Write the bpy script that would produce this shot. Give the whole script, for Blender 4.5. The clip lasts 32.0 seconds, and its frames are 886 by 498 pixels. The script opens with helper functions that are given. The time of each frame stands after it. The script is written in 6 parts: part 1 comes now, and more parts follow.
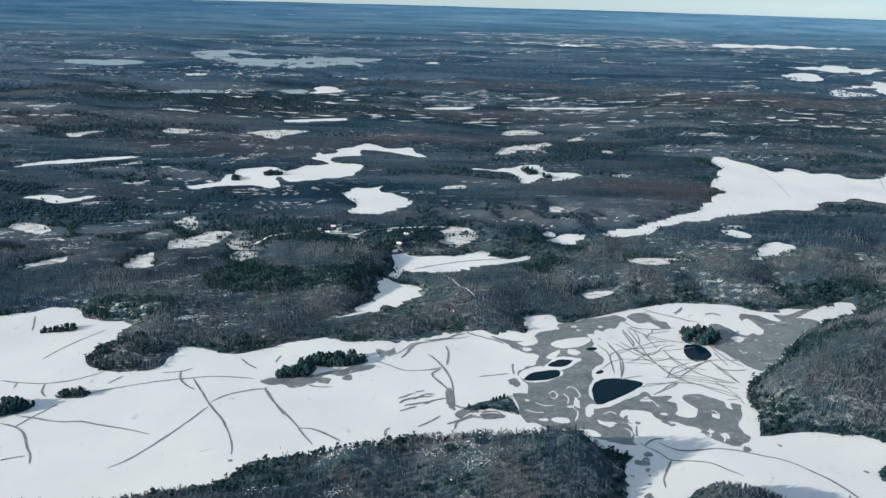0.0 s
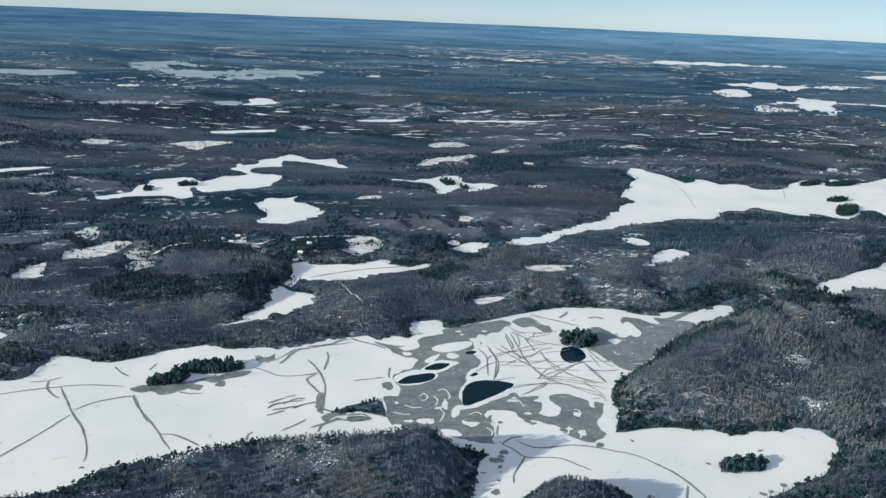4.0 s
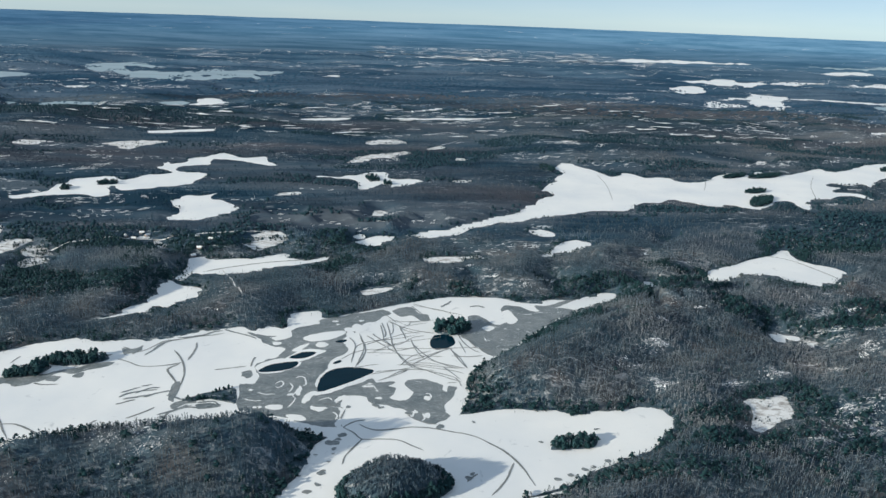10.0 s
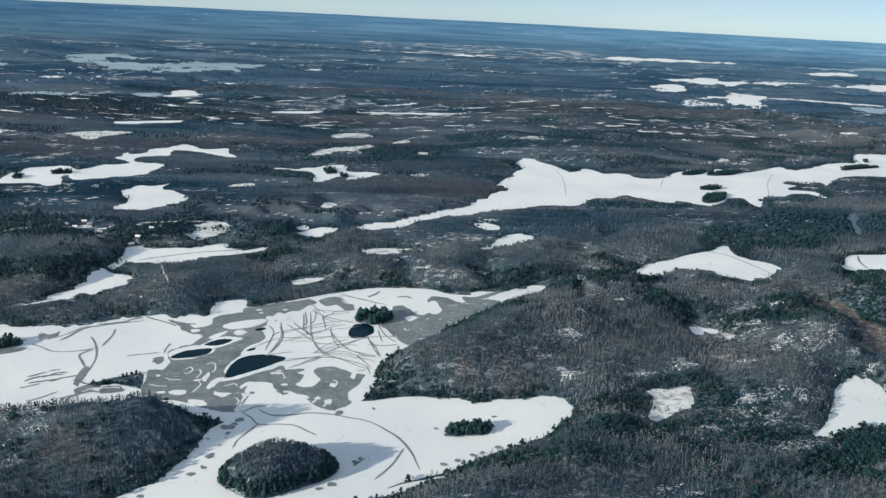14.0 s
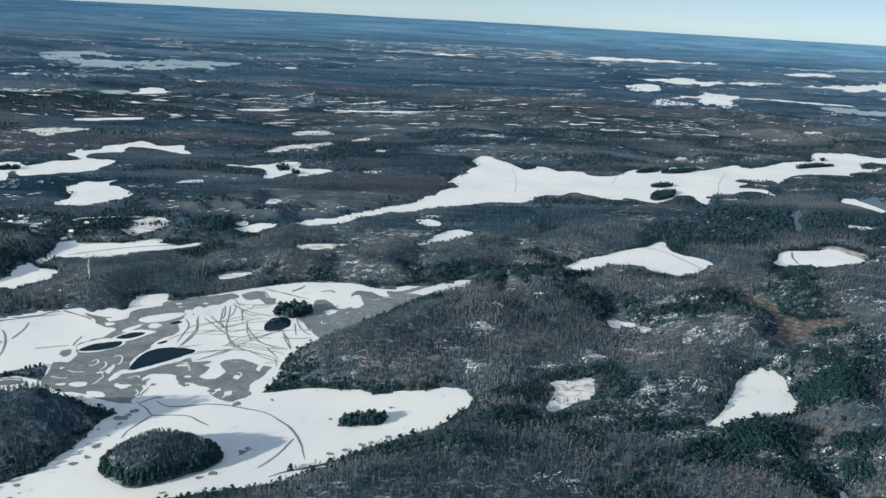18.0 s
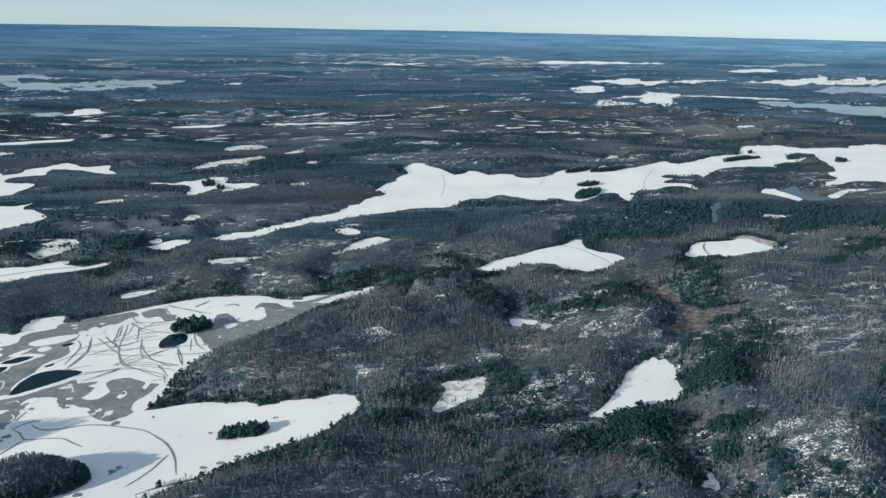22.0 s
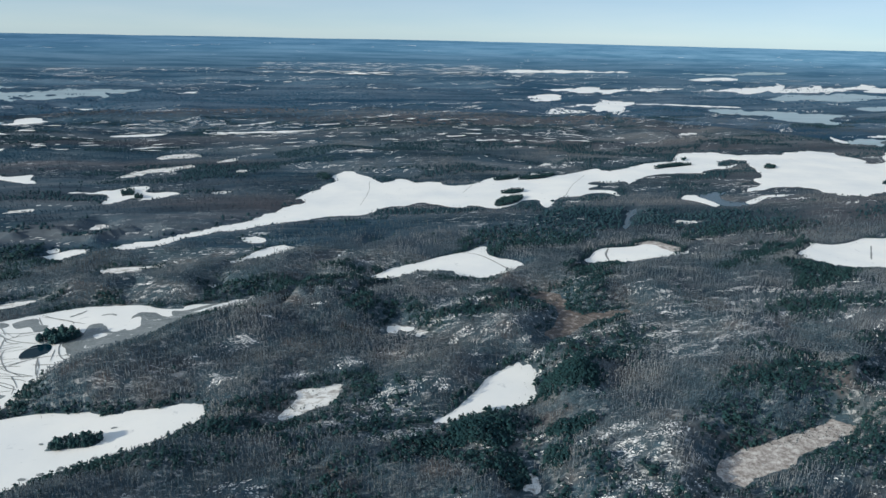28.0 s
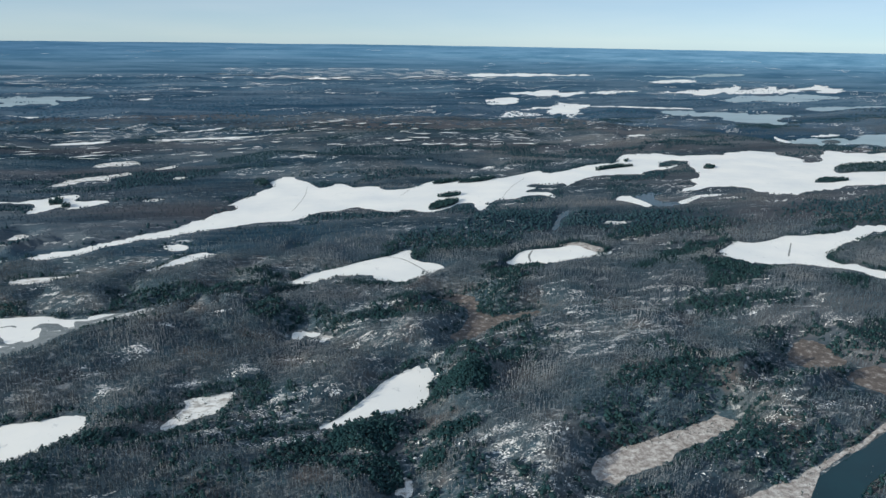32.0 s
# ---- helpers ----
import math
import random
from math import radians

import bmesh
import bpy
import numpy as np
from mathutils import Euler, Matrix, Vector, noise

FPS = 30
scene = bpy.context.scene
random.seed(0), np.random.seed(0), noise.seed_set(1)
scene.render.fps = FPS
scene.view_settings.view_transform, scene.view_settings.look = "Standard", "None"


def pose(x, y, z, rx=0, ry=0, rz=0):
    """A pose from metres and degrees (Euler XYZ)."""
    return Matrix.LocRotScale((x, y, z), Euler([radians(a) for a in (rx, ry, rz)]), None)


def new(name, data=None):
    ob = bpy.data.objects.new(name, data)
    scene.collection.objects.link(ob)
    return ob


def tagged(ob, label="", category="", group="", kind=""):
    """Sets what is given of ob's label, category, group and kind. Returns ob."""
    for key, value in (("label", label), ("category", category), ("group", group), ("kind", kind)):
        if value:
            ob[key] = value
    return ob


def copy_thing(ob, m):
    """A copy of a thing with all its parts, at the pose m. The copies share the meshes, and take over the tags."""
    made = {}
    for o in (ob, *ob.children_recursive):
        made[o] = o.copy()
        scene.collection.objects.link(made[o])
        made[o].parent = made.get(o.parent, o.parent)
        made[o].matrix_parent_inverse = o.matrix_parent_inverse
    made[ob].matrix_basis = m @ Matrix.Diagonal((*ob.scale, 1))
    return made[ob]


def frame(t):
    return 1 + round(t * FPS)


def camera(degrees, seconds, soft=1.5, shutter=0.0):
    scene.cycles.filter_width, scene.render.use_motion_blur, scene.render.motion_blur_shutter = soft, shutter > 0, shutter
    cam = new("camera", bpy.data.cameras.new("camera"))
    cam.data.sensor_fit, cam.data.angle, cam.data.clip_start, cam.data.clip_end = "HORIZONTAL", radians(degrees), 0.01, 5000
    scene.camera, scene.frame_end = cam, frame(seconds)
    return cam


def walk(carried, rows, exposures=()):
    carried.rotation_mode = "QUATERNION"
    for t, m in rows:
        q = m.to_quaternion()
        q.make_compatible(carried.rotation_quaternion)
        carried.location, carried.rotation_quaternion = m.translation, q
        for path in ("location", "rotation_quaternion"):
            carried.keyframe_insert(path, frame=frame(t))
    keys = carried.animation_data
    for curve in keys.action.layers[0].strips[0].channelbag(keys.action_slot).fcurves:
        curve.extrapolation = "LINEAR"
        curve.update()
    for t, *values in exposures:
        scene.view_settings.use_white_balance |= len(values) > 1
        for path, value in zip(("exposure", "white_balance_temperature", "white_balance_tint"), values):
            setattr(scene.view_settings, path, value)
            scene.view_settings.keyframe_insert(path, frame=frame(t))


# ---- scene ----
cam = camera(64.6, 32.0, soft=1.5)
METRES, EYE, TILT, LEAN, TURN = 400.0, 204.0, -19.7, -1.6, 0.0
ROWS = [
    (0.0, 0.0, 0.0, 0.0, 0.0, 0.0, -0.0),
    (0.5, 0.0151, -0.0037, -0.0013, -0.1, 0.67, 0.94),
    (1.0, 0.0303, -0.0075, -0.0026, -2.03, 0.31, 2.91),
    (1.5, 0.0455, -0.0081, -0.0041, -3.44, 1.17, 2.71),
    (2.0, 0.0605, -0.0113, -0.0058, -3.63, 1.43, 1.75),
    (2.5, 0.0754, -0.0148, -0.0071, -3.5, 0.59, 1.1),
    (3.0, 0.0904, -0.0176, -0.0091, -3.6, 0.35, 0.42),
    (3.5, 0.1054, -0.0203, -0.0103, -3.56, 0.69, 0.33),
    (5.5, 0.1654, -0.0302, -0.0172, -3.08, 1.54, 0.7),
    (6.0, 0.1805, -0.0336, -0.0187, -3.43, 1.51, 0.85),
    (6.5, 0.1957, -0.0361, -0.0204, -3.75, 1.4, 0.97),
    (7.0, 0.211, -0.0391, -0.0217, -4.04, 1.31, 1.07),
    (7.5, 0.2264, -0.0411, -0.0239, -4.23, 1.25, 1.1),
    (8.0, 0.2414, -0.0443, -0.0255, -4.32, 1.18, 1.15),
    (8.5, 0.2564, -0.0469, -0.0272, -4.35, 1.2, 1.21),
    (9.0, 0.2718, -0.0495, -0.0291, -4.44, 1.2, 1.29),
    (9.5, 0.2871, -0.0524, -0.0305, -4.61, 1.16, 1.28),
    (10.0, 0.3031, -0.055, -0.0321, -4.84, 1.11, 1.19),
    (10.5, 0.3183, -0.0574, -0.0337, -5.0, 1.03, 1.06),
    (11.0, 0.3336, -0.0604, -0.0353, -5.0, 0.92, 1.0),
    (11.5, 0.3487, -0.0632, -0.037, -4.97, 0.84, 1.05),
    (12.0, 0.3644, -0.0657, -0.0383, -5.02, 0.75, 1.02),
    (12.5, 0.3797, -0.0682, -0.0398, -5.12, 0.7, 0.9),
    (13.0, 0.395, -0.0712, -0.0412, -5.27, 0.73, 0.77),
    (13.5, 0.4102, -0.074, -0.0427, -5.34, 0.77, 0.66),
    (14.0, 0.4255, -0.0766, -0.0441, -5.28, 0.8, 0.61),
    (14.5, 0.441, -0.0788, -0.0455, -5.27, 0.78, 0.57),
    (16.5, 0.5022, -0.0907, -0.0506, -5.76, 0.73, 0.5),
    (17.0, 0.5178, -0.0933, -0.0523, -5.76, 0.78, 0.57),
    (17.5, 0.5332, -0.0957, -0.0535, -5.87, 0.82, 0.55),
    (18.0, 0.5487, -0.0984, -0.055, -6.03, 0.77, 0.57),
    (18.5, 0.564, -0.1005, -0.0566, -5.84, 0.69, 0.51),
    (19.0, 0.5793, -0.1029, -0.0578, -5.68, 0.81, 0.85),
    (19.5, 0.595, -0.1062, -0.0594, -6.16, 0.75, 2.19),
    (20.0, 0.6101, -0.108, -0.0607, -7.01, 0.82, 2.95),
    (20.5, 0.6256, -0.1113, -0.062, -7.33, 0.96, 3.19),
    (21.0, 0.6411, -0.1134, -0.0633, -7.71, 1.22, 3.57),
    (21.5, 0.6567, -0.1153, -0.0647, -8.2, 1.58, 3.54),
    (22.0, 0.672, -0.1182, -0.0661, -8.45, 1.4, 3.46),
    (22.5, 0.6875, -0.1208, -0.0673, -8.79, 1.22, 3.42),
    (23.0, 0.7027, -0.1239, -0.0687, -9.02, 1.11, 3.41),
    (23.5, 0.7181, -0.1265, -0.0699, -9.23, 0.97, 3.43),
    (24.0, 0.7337, -0.1292, -0.0711, -9.3, 1.0, 3.44),
    (24.5, 0.749, -0.1317, -0.0723, -9.38, 1.13, 3.3),
    (25.0, 0.7643, -0.1344, -0.0736, -9.5, 1.37, 3.27),
    (25.5, 0.7796, -0.1371, -0.0746, -9.72, 1.53, 3.26),
    (27.5, 0.841, -0.1475, -0.0799, -9.98, 1.9, 3.86),
    (28.0, 0.8564, -0.1501, -0.0807, -10.01, 1.99, 3.94),
    (28.5, 0.8718, -0.1531, -0.0819, -10.17, 2.13, 4.15),
    (29.0, 0.8872, -0.1557, -0.0831, -10.21, 2.26, 4.34),
    (29.5, 0.9033, -0.1587, -0.0843, -10.28, 2.42, 4.37),
    (30.0, 0.9184, -0.1615, -0.0855, -10.36, 2.57, 4.43),
    (30.5, 0.9339, -0.164, -0.0869, -10.79, 2.27, 4.37),
    (31.0, 0.9494, -0.1668, -0.088, -11.36, 1.98, 4.57),
    (31.5, 0.9649, -0.1701, -0.0894, -11.55, 1.87, 4.89),
    (32.0, 0.9801, -0.1732, -0.0906, -12.01, 2.16, 5.01),
]
walk(cam, [(t, pose(0, 0, EYE, TILT, LEAN, TURN) @ pose(METRES * x, METRES * y, METRES * z, 90 + pitch, roll, yaw)) for t, x, y, z, yaw, pitch, roll in ROWS],
     exposures=((0.0, 0.82, 5980, 4.5), (32.0, 0.82, 5980, 4.5)))

# ---- light: low winter sun from behind and to the west, clear sky ----
SUN_UP, SUN_AWAY = radians(17.0), radians(20.0)      # height; the way the shadows fall, from +x towards +y
world = bpy.data.worlds.new("winter_sky")
scene.world = world
world.use_nodes = True
nt = world.node_tree
sky = nt.nodes.new("ShaderNodeTexSky")
sky.sky_type, sky.sun_disc = "NISHITA", False
sky.sun_elevation, sky.sun_rotation = SUN_UP, radians(250.0)
sky.altitude, sky.air_density, sky.dust_density, sky.ozone_density = 1500.0, 0.65, 0.0, 2.5
nt.links.new(sky.outputs[0], nt.nodes["Background"].inputs[0])
nt.nodes["Background"].inputs[1].default_value = 0.027
veil = nt.nodes.new("ShaderNodeBackground")           # thin even high haze over the whole sky
veil.inputs[0].default_value, veil.inputs[1].default_value = (0.72, 0.86, 0.96, 1), 0.220
place = nt.nodes.new("ShaderNodeTexCoord")
flat = nt.nodes.new("ShaderNodeMapping")
flat.inputs["Scale"].default_value = (2.2, 2.2, 16.0)
nt.links.new(place.outputs["Generated"], flat.inputs[0])
cirrus = nt.nodes.new("ShaderNodeTexNoise")
cirrus.inputs["Scale"].default_value, cirrus.inputs["Detail"].default_value = 1.6, 5.0
nt.links.new(flat.outputs[0], cirrus.inputs["Vector"])
thin = nt.nodes.new("ShaderNodeValToRGB")
thin.color_ramp.elements[0].position, thin.color_ramp.elements[0].color = 0.38, (0.75, 0.85, 0.91, 1)
thin.color_ramp.elements[1].position, thin.color_ramp.elements[1].color = 0.68, (0.88, 0.925, 0.945, 1)
nt.links.new(cirrus.outputs["Fac"], thin.inputs[0])
nt.links.new(thin.outputs[0], veil.inputs[0])
both = nt.nodes.new("ShaderNodeAddShader")
nt.links.new(nt.nodes["Background"].outputs[0], both.inputs[0])
nt.links.new(veil.outputs[0], both.inputs[1])
nt.links.new(both.outputs[0], nt.nodes["World Output"].inputs[0])
sun = new("sun", bpy.data.lights.new("sun", "SUN"))
sun.data.energy, sun.data.angle, sun.data.color = 3.6, radians(0.6), (1.0, 0.85, 0.66)
down = Vector((math.cos(SUN_AWAY) * math.cos(SUN_UP), math.sin(SUN_AWAY) * math.cos(SUN_UP), -math.sin(SUN_UP)))
sun.matrix_world = Matrix.Translation((-400, -200, 600)) @ down.to_track_quat("-Z", "Y").to_matrix().to_4x4()


# ---- materials ----
def material(name, rough=0.8, metal=0.0, spec=0.3):
    m = bpy.data.materials.new(name)
    m.use_nodes = True
    b = m.node_tree.nodes["Principled BSDF"]
    b.inputs["Roughness"].default_value, b.inputs["Metallic"].default_value = rough, metal
    b.inputs["Specular IOR Level"].default_value = spec
    return m, m.node_tree, b


def place_noise(tree, size, detail=4.0, rough=0.55, stretch=(1, 1, 1), warp=0.0):
    """Noise over world metres: features about size metres across."""
    geo = tree.nodes.new("ShaderNodeNewGeometry")
    mul = tree.nodes.new("ShaderNodeVectorMath")
    mul.operation = "MULTIPLY"
    mul.inputs[1].default_value = [s / size for s in stretch]
    tree.links.new(geo.outputs["Position"], mul.inputs[0])
    n = tree.nodes.new("ShaderNodeTexNoise")
    n.inputs["Scale"].default_value, n.inputs["Detail"].default_value = 1.0, detail
    n.inputs["Roughness"].default_value, n.inputs["Distortion"].default_value = rough, warp
    tree.links.new(mul.outputs[0], n.inputs["Vector"])
    return n.outputs["Fac"]


def ramp(tree, fac, stops):
    r = tree.nodes.new("ShaderNodeValToRGB")
    while len(r.color_ramp.elements) < len(stops):
        r.color_ramp.elements.new(0.5)
    for e, (p, c) in zip(r.color_ramp.elements, stops):
        e.position, e.color = p, (*c, 1)
    tree.links.new(fac, r.inputs[0])
    return r.outputs[0]


def mix(tree, fac, a, b, kind="MIX"):
    m = tree.nodes.new("ShaderNodeMix")
    m.data_type, m.blend_type = "RGBA", kind
    for v, i in ((fac, 0), (a, 6), (b, 7)):
        if isinstance(v, (int, float)):
            m.inputs[i].default_value = v
        elif isinstance(v, tuple):
            m.inputs[i].default_value = (*v, 1)
        else:
            tree.links.new(v, m.inputs[i])
    return m.outputs[2]


def bump(tree, bsdf, height, strength, distance):
    b = tree.nodes.new("ShaderNodeBump")
    b.inputs["Strength"].default_value, b.inputs["Distance"].default_value = strength, distance
    tree.links.new(height, b.inputs["Height"])
    tree.links.new(b.outputs[0], bsdf.inputs["Normal"])


def island_random(tree):
    return tree.nodes.new("ShaderNodeNewGeometry").outputs["Random Per Island"]


W, K = (1, 1, 1), (0, 0, 0)


# eastern colours are warmer: sun on that side is put into them
def eastward(tree, start=250.0, end=750.0):
    """0 under the western woods, 1 under the sunlit-toned eastern ones, with a ragged change between."""
    geo = tree.nodes.new("ShaderNodeNewGeometry")
    cut = tree.nodes.new("ShaderNodeSeparateXYZ")
    tree.links.new(geo.outputs["Position"], cut.inputs[0])
    span = tree.nodes.new("ShaderNodeMapRange")
    span.inputs["From Min"].default_value, span.inputs["From Max"].default_value = start, end
    tree.links.new(cut.outputs["X"], span.inputs["Value"])
    ragged = ramp(tree, place_noise(tree, 120, 5, 0.6, (0.5, 1.3, 1)), [(0.35, K), (0.65, W)])
    return mix(tree, 0.35, span.outputs[0], ragged)


SNOW, tr, b = material("wind_packed_snow", 0.7, spec=0.2)
big = ramp(tr, place_noise(tr, 70, 5), [(0.3, (0.70, 0.74, 0.79)), (0.62, (0.82, 0.84, 0.86))])
stain = ramp(tr, place_noise(tr, 9, 5, 0.6, (1, 1, 1), 1.2), [(0.26, (0.55, 0.58, 0.62)), (0.36, W)])
tr.links.new(mix(tr, 0.6, big, stain, "MULTIPLY"), b.inputs["Base Color"])
bump(tr, b, place_noise(tr, 2.5, 4), 0.25, 0.15)

FIELD, tr, b = material("patchy_field_snow", 0.75, spec=0.2)
patch = ramp(tr, place_noise(tr, 6, 6, 0.7, (0.7, 1.3, 1), 0.5), [(0.40, (0.16, 0.14, 0.13)), (0.52, (0.74, 0.76, 0.79))])
tr.links.new(mix(tr, 0.7, (0.76, 0.78, 0.80), patch), b.inputs["Base Color"])
bump(tr, b, place_noise(tr, 1.5, 4), 0.3, 0.15)

MARSH, tr, b = material("frosted_marsh_grass", 0.85, spec=0.1)
tr.links.new(ramp(tr, place_noise(tr, 4, 8, 0.8), [(0.36, (0.165, 0.148, 0.146)), (0.48, (0.34, 0.32, 0.32)), (0.62, (0.66, 0.66, 0.67))]), b.inputs["Base Color"])
bump(tr, b, place_noise(tr, 1.0, 4), 0.5, 0.2)

FEN, tr, b = material("dry_brown_fen", 0.9, spec=0.1)
tr.links.new(ramp(tr, place_noise(tr, 5, 7, 0.75), [(0.34, (0.086, 0.080, 0.082)), (0.53, (0.142, 0.127, 0.125)), (0.66, (0.42, 0.41, 0.415))]), b.inputs["Base Color"])
bump(tr, b, place_noise(tr, 1.0, 4), 0.5, 0.2)

ICE, tr, b = material("bare_grey_ice", 0.42, spec=0.4)
swirl = ramp(tr, place_noise(tr, 14, 4, 0.55, (0.7, 1.3, 1), 2.4), [(0.68, K), (0.695, W)])
wisp = ramp(tr, place_noise(tr, 11, 3, 0.5, (0.6, 1.5, 1), 3.0), [(0.485, K), (0.495, W), (0.505, W), (0.515, K)])
grey = ramp(tr, place_noise(tr, 24, 7, 0.62, (0.7, 1.3, 1), 1.2), [(0.30, (0.102, 0.130, 0.148)), (0.50, (0.162, 0.188, 0.204)), (0.72, (0.240, 0.264, 0.278))])
crust = ramp(tr, place_noise(tr, 2.6, 5, 0.7, (0.6, 1.4, 1), 1.5), [(0.32, (0.74, 0.76, 0.78)), (0.66, (1.22, 1.22, 1.22))])
grey = mix(tr, 1.0, grey, crust, "MULTIPLY")
curl = ramp(tr, place_noise(tr, 5, 3, 0.5, (0.8, 1.2, 1), 2.0), [(0.488, K), (0.496, W), (0.504, W), (0.512, K)])
wisp = mix(tr, 0.5, wisp, curl, "LIGHTEN")
snowed = mix(tr, swirl, grey, (0.74, 0.77, 0.80))
tr.links.new(mix(tr, mix(tr, 0.36, K, wisp), snowed, (0.62, 0.65, 0.68)), b.inputs["Base Color"])

CRACK, tr, b = material("refrozen_slush_line", 0.55, spec=0.3)
tr.links.new(ramp(tr, place_noise(tr, 6, 4), [(0.35, (0.15, 0.165, 0.175)), (0.68, (0.28, 0.30, 0.315))]), b.inputs["Base Color"])

WATER, tr, b = material("dark_open_water", 0.12, spec=0.07)
tr.links.new(ramp(tr, place_noise(tr, 20, 3), [(0.3, (0.002, 0.016, 0.030)), (0.7, (0.003, 0.021, 0.038))]), b.inputs["Base Color"])
bump(tr, b, place_noise(tr, 1.5, 3), 0.06, 0.1)

FLOOR, tr, b = material("leaf_litter_forest_floor", 0.9, spec=0.1)
litter = ramp(tr, place_noise(tr, 45, 6, 0.6), [(0.3, (0.033, 0.068, 0.098)), (0.5, (0.057, 0.092, 0.122)), (0.7, (0.116, 0.124, 0.134))])
heath = ramp(tr, place_noise(tr, 34, 5, 0.6), [(0.54, K), (0.68, (0.7, 0.7, 0.7))])      # reddish-brown low heath
litter = mix(tr, heath, litter, (0.092, 0.080, 0.082))
fine = ramp(tr, place_noise(tr, 3.0, 5, 0.7), [(0.3, (0.55, 0.55, 0.55)), (0.7, (1.3, 1.3, 1.3))])
dust = ramp(tr, place_noise(tr, 4.5, 6, 0.75, (0.7, 1.3, 1), 0.6), [(0.53, K), (0.64, W)])
where = ramp(tr, place_noise(tr, 120, 4, 0.6), [(0.44, (0.22, 0.22, 0.22)), (0.62, W)])
cover = mix(tr, 1.0, dust, where, "MULTIPLY")
tr.links.new(mix(tr, cover, mix(tr, 1.0, litter, fine, "MULTIPLY"), (0.62, 0.64, 0.67)), b.inputs["Base Color"])
bump(tr, b, place_noise(tr, 2.0, 5), 0.6, 0.4)

def oak_scrub(tree):
    """Where oak scrub tints the woods brown."""
    return ramp(tree, place_noise(tree, 330, 6, 0.62, (0.35, 1.2, 1)), [(0.46, K), (0.62, (0.75, 0.75, 0.75))])


# middle-distance floor: litter colours blued to paint in light haze
MID_FLOOR, tr, b = material("mid_floor_haze_tint", 0.9, spec=0.08)
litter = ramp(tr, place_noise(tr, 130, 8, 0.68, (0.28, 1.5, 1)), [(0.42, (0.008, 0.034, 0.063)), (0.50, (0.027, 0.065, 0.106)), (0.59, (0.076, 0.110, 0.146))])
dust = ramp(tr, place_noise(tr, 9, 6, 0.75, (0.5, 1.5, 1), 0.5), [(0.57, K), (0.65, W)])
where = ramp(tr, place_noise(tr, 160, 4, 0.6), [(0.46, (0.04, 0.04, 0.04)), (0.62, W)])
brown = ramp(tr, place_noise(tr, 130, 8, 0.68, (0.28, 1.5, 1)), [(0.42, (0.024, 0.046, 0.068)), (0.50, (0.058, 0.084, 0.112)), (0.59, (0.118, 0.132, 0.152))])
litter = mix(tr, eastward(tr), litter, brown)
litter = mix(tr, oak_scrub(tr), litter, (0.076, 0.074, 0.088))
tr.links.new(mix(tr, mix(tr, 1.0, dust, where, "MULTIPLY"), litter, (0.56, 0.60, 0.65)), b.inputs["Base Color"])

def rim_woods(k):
    """Wooded hills from about 4 km, k = 0, to the horizon, k = 1, with haze painted in."""
    m, tree, bsdf = material("distant_woods_painted_haze", 0.95, spec=0.05)
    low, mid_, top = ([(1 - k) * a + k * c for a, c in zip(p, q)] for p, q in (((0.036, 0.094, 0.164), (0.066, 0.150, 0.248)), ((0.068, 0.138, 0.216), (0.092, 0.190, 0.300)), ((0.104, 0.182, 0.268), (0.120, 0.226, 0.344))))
    # distance haze as colour and glow: bluer, paler and brighter with k
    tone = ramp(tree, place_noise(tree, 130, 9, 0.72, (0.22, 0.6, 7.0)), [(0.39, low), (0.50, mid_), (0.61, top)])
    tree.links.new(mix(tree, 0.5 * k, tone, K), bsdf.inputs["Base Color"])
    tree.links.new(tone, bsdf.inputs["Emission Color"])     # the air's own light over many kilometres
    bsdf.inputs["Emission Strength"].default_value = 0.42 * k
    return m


BARK, tr, b = material("bare_hardwood_twigs", 0.85, spec=0.1)
patchy = ramp(tr, place_noise(tr, 55, 5, 0.65), [(0.38, (0.050, 0.096, 0.136)), (0.50, (0.101, 0.150, 0.194)), (0.62, (0.187, 0.222, 0.254))])
warm = ramp(tr, place_noise(tr, 55, 5, 0.65), [(0.38, (0.058, 0.090, 0.122)), (0.50, (0.110, 0.138, 0.172)), (0.62, (0.190, 0.210, 0.238))])
patchy = mix(tr, eastward(tr, 60.0, 420.0), patchy, warm)
tr.links.new(mix(tr, 0.8, patchy, ramp(tr, island_random(tr), [(0.0, (0.70, 0.70, 0.70)), (0.74, (1.08, 1.08, 1.08)), (0.86, (1.35, 1.35, 1.35)), (1.0, (1.7, 1.7, 1.7))]), "MULTIPLY"), b.inputs["Base Color"])

# blue of this wood is distance haze, put into the base colour
FAR_WOOD, tr, b = material("far_woods_haze_tint", 0.9, spec=0.05)
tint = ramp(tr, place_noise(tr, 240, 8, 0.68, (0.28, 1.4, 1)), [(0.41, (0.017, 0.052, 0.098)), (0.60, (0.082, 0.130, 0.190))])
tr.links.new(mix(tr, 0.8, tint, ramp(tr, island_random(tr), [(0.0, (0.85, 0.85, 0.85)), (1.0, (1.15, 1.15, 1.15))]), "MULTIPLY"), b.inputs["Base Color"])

RIVER, tr, b = material("teal_river_water", 0.15, spec=0.25)
tr.links.new(ramp(tr, place_noise(tr, 25, 3), [(0.3, (0.004, 0.028, 0.044)), (0.7, (0.006, 0.038, 0.056))]), b.inputs["Base Color"])

# grey of the ice plus a bluish haze tint for its distance
LAKE_ICE, tr, b = material("distant_lake_ice_haze_tint", 0.4, spec=0.3)
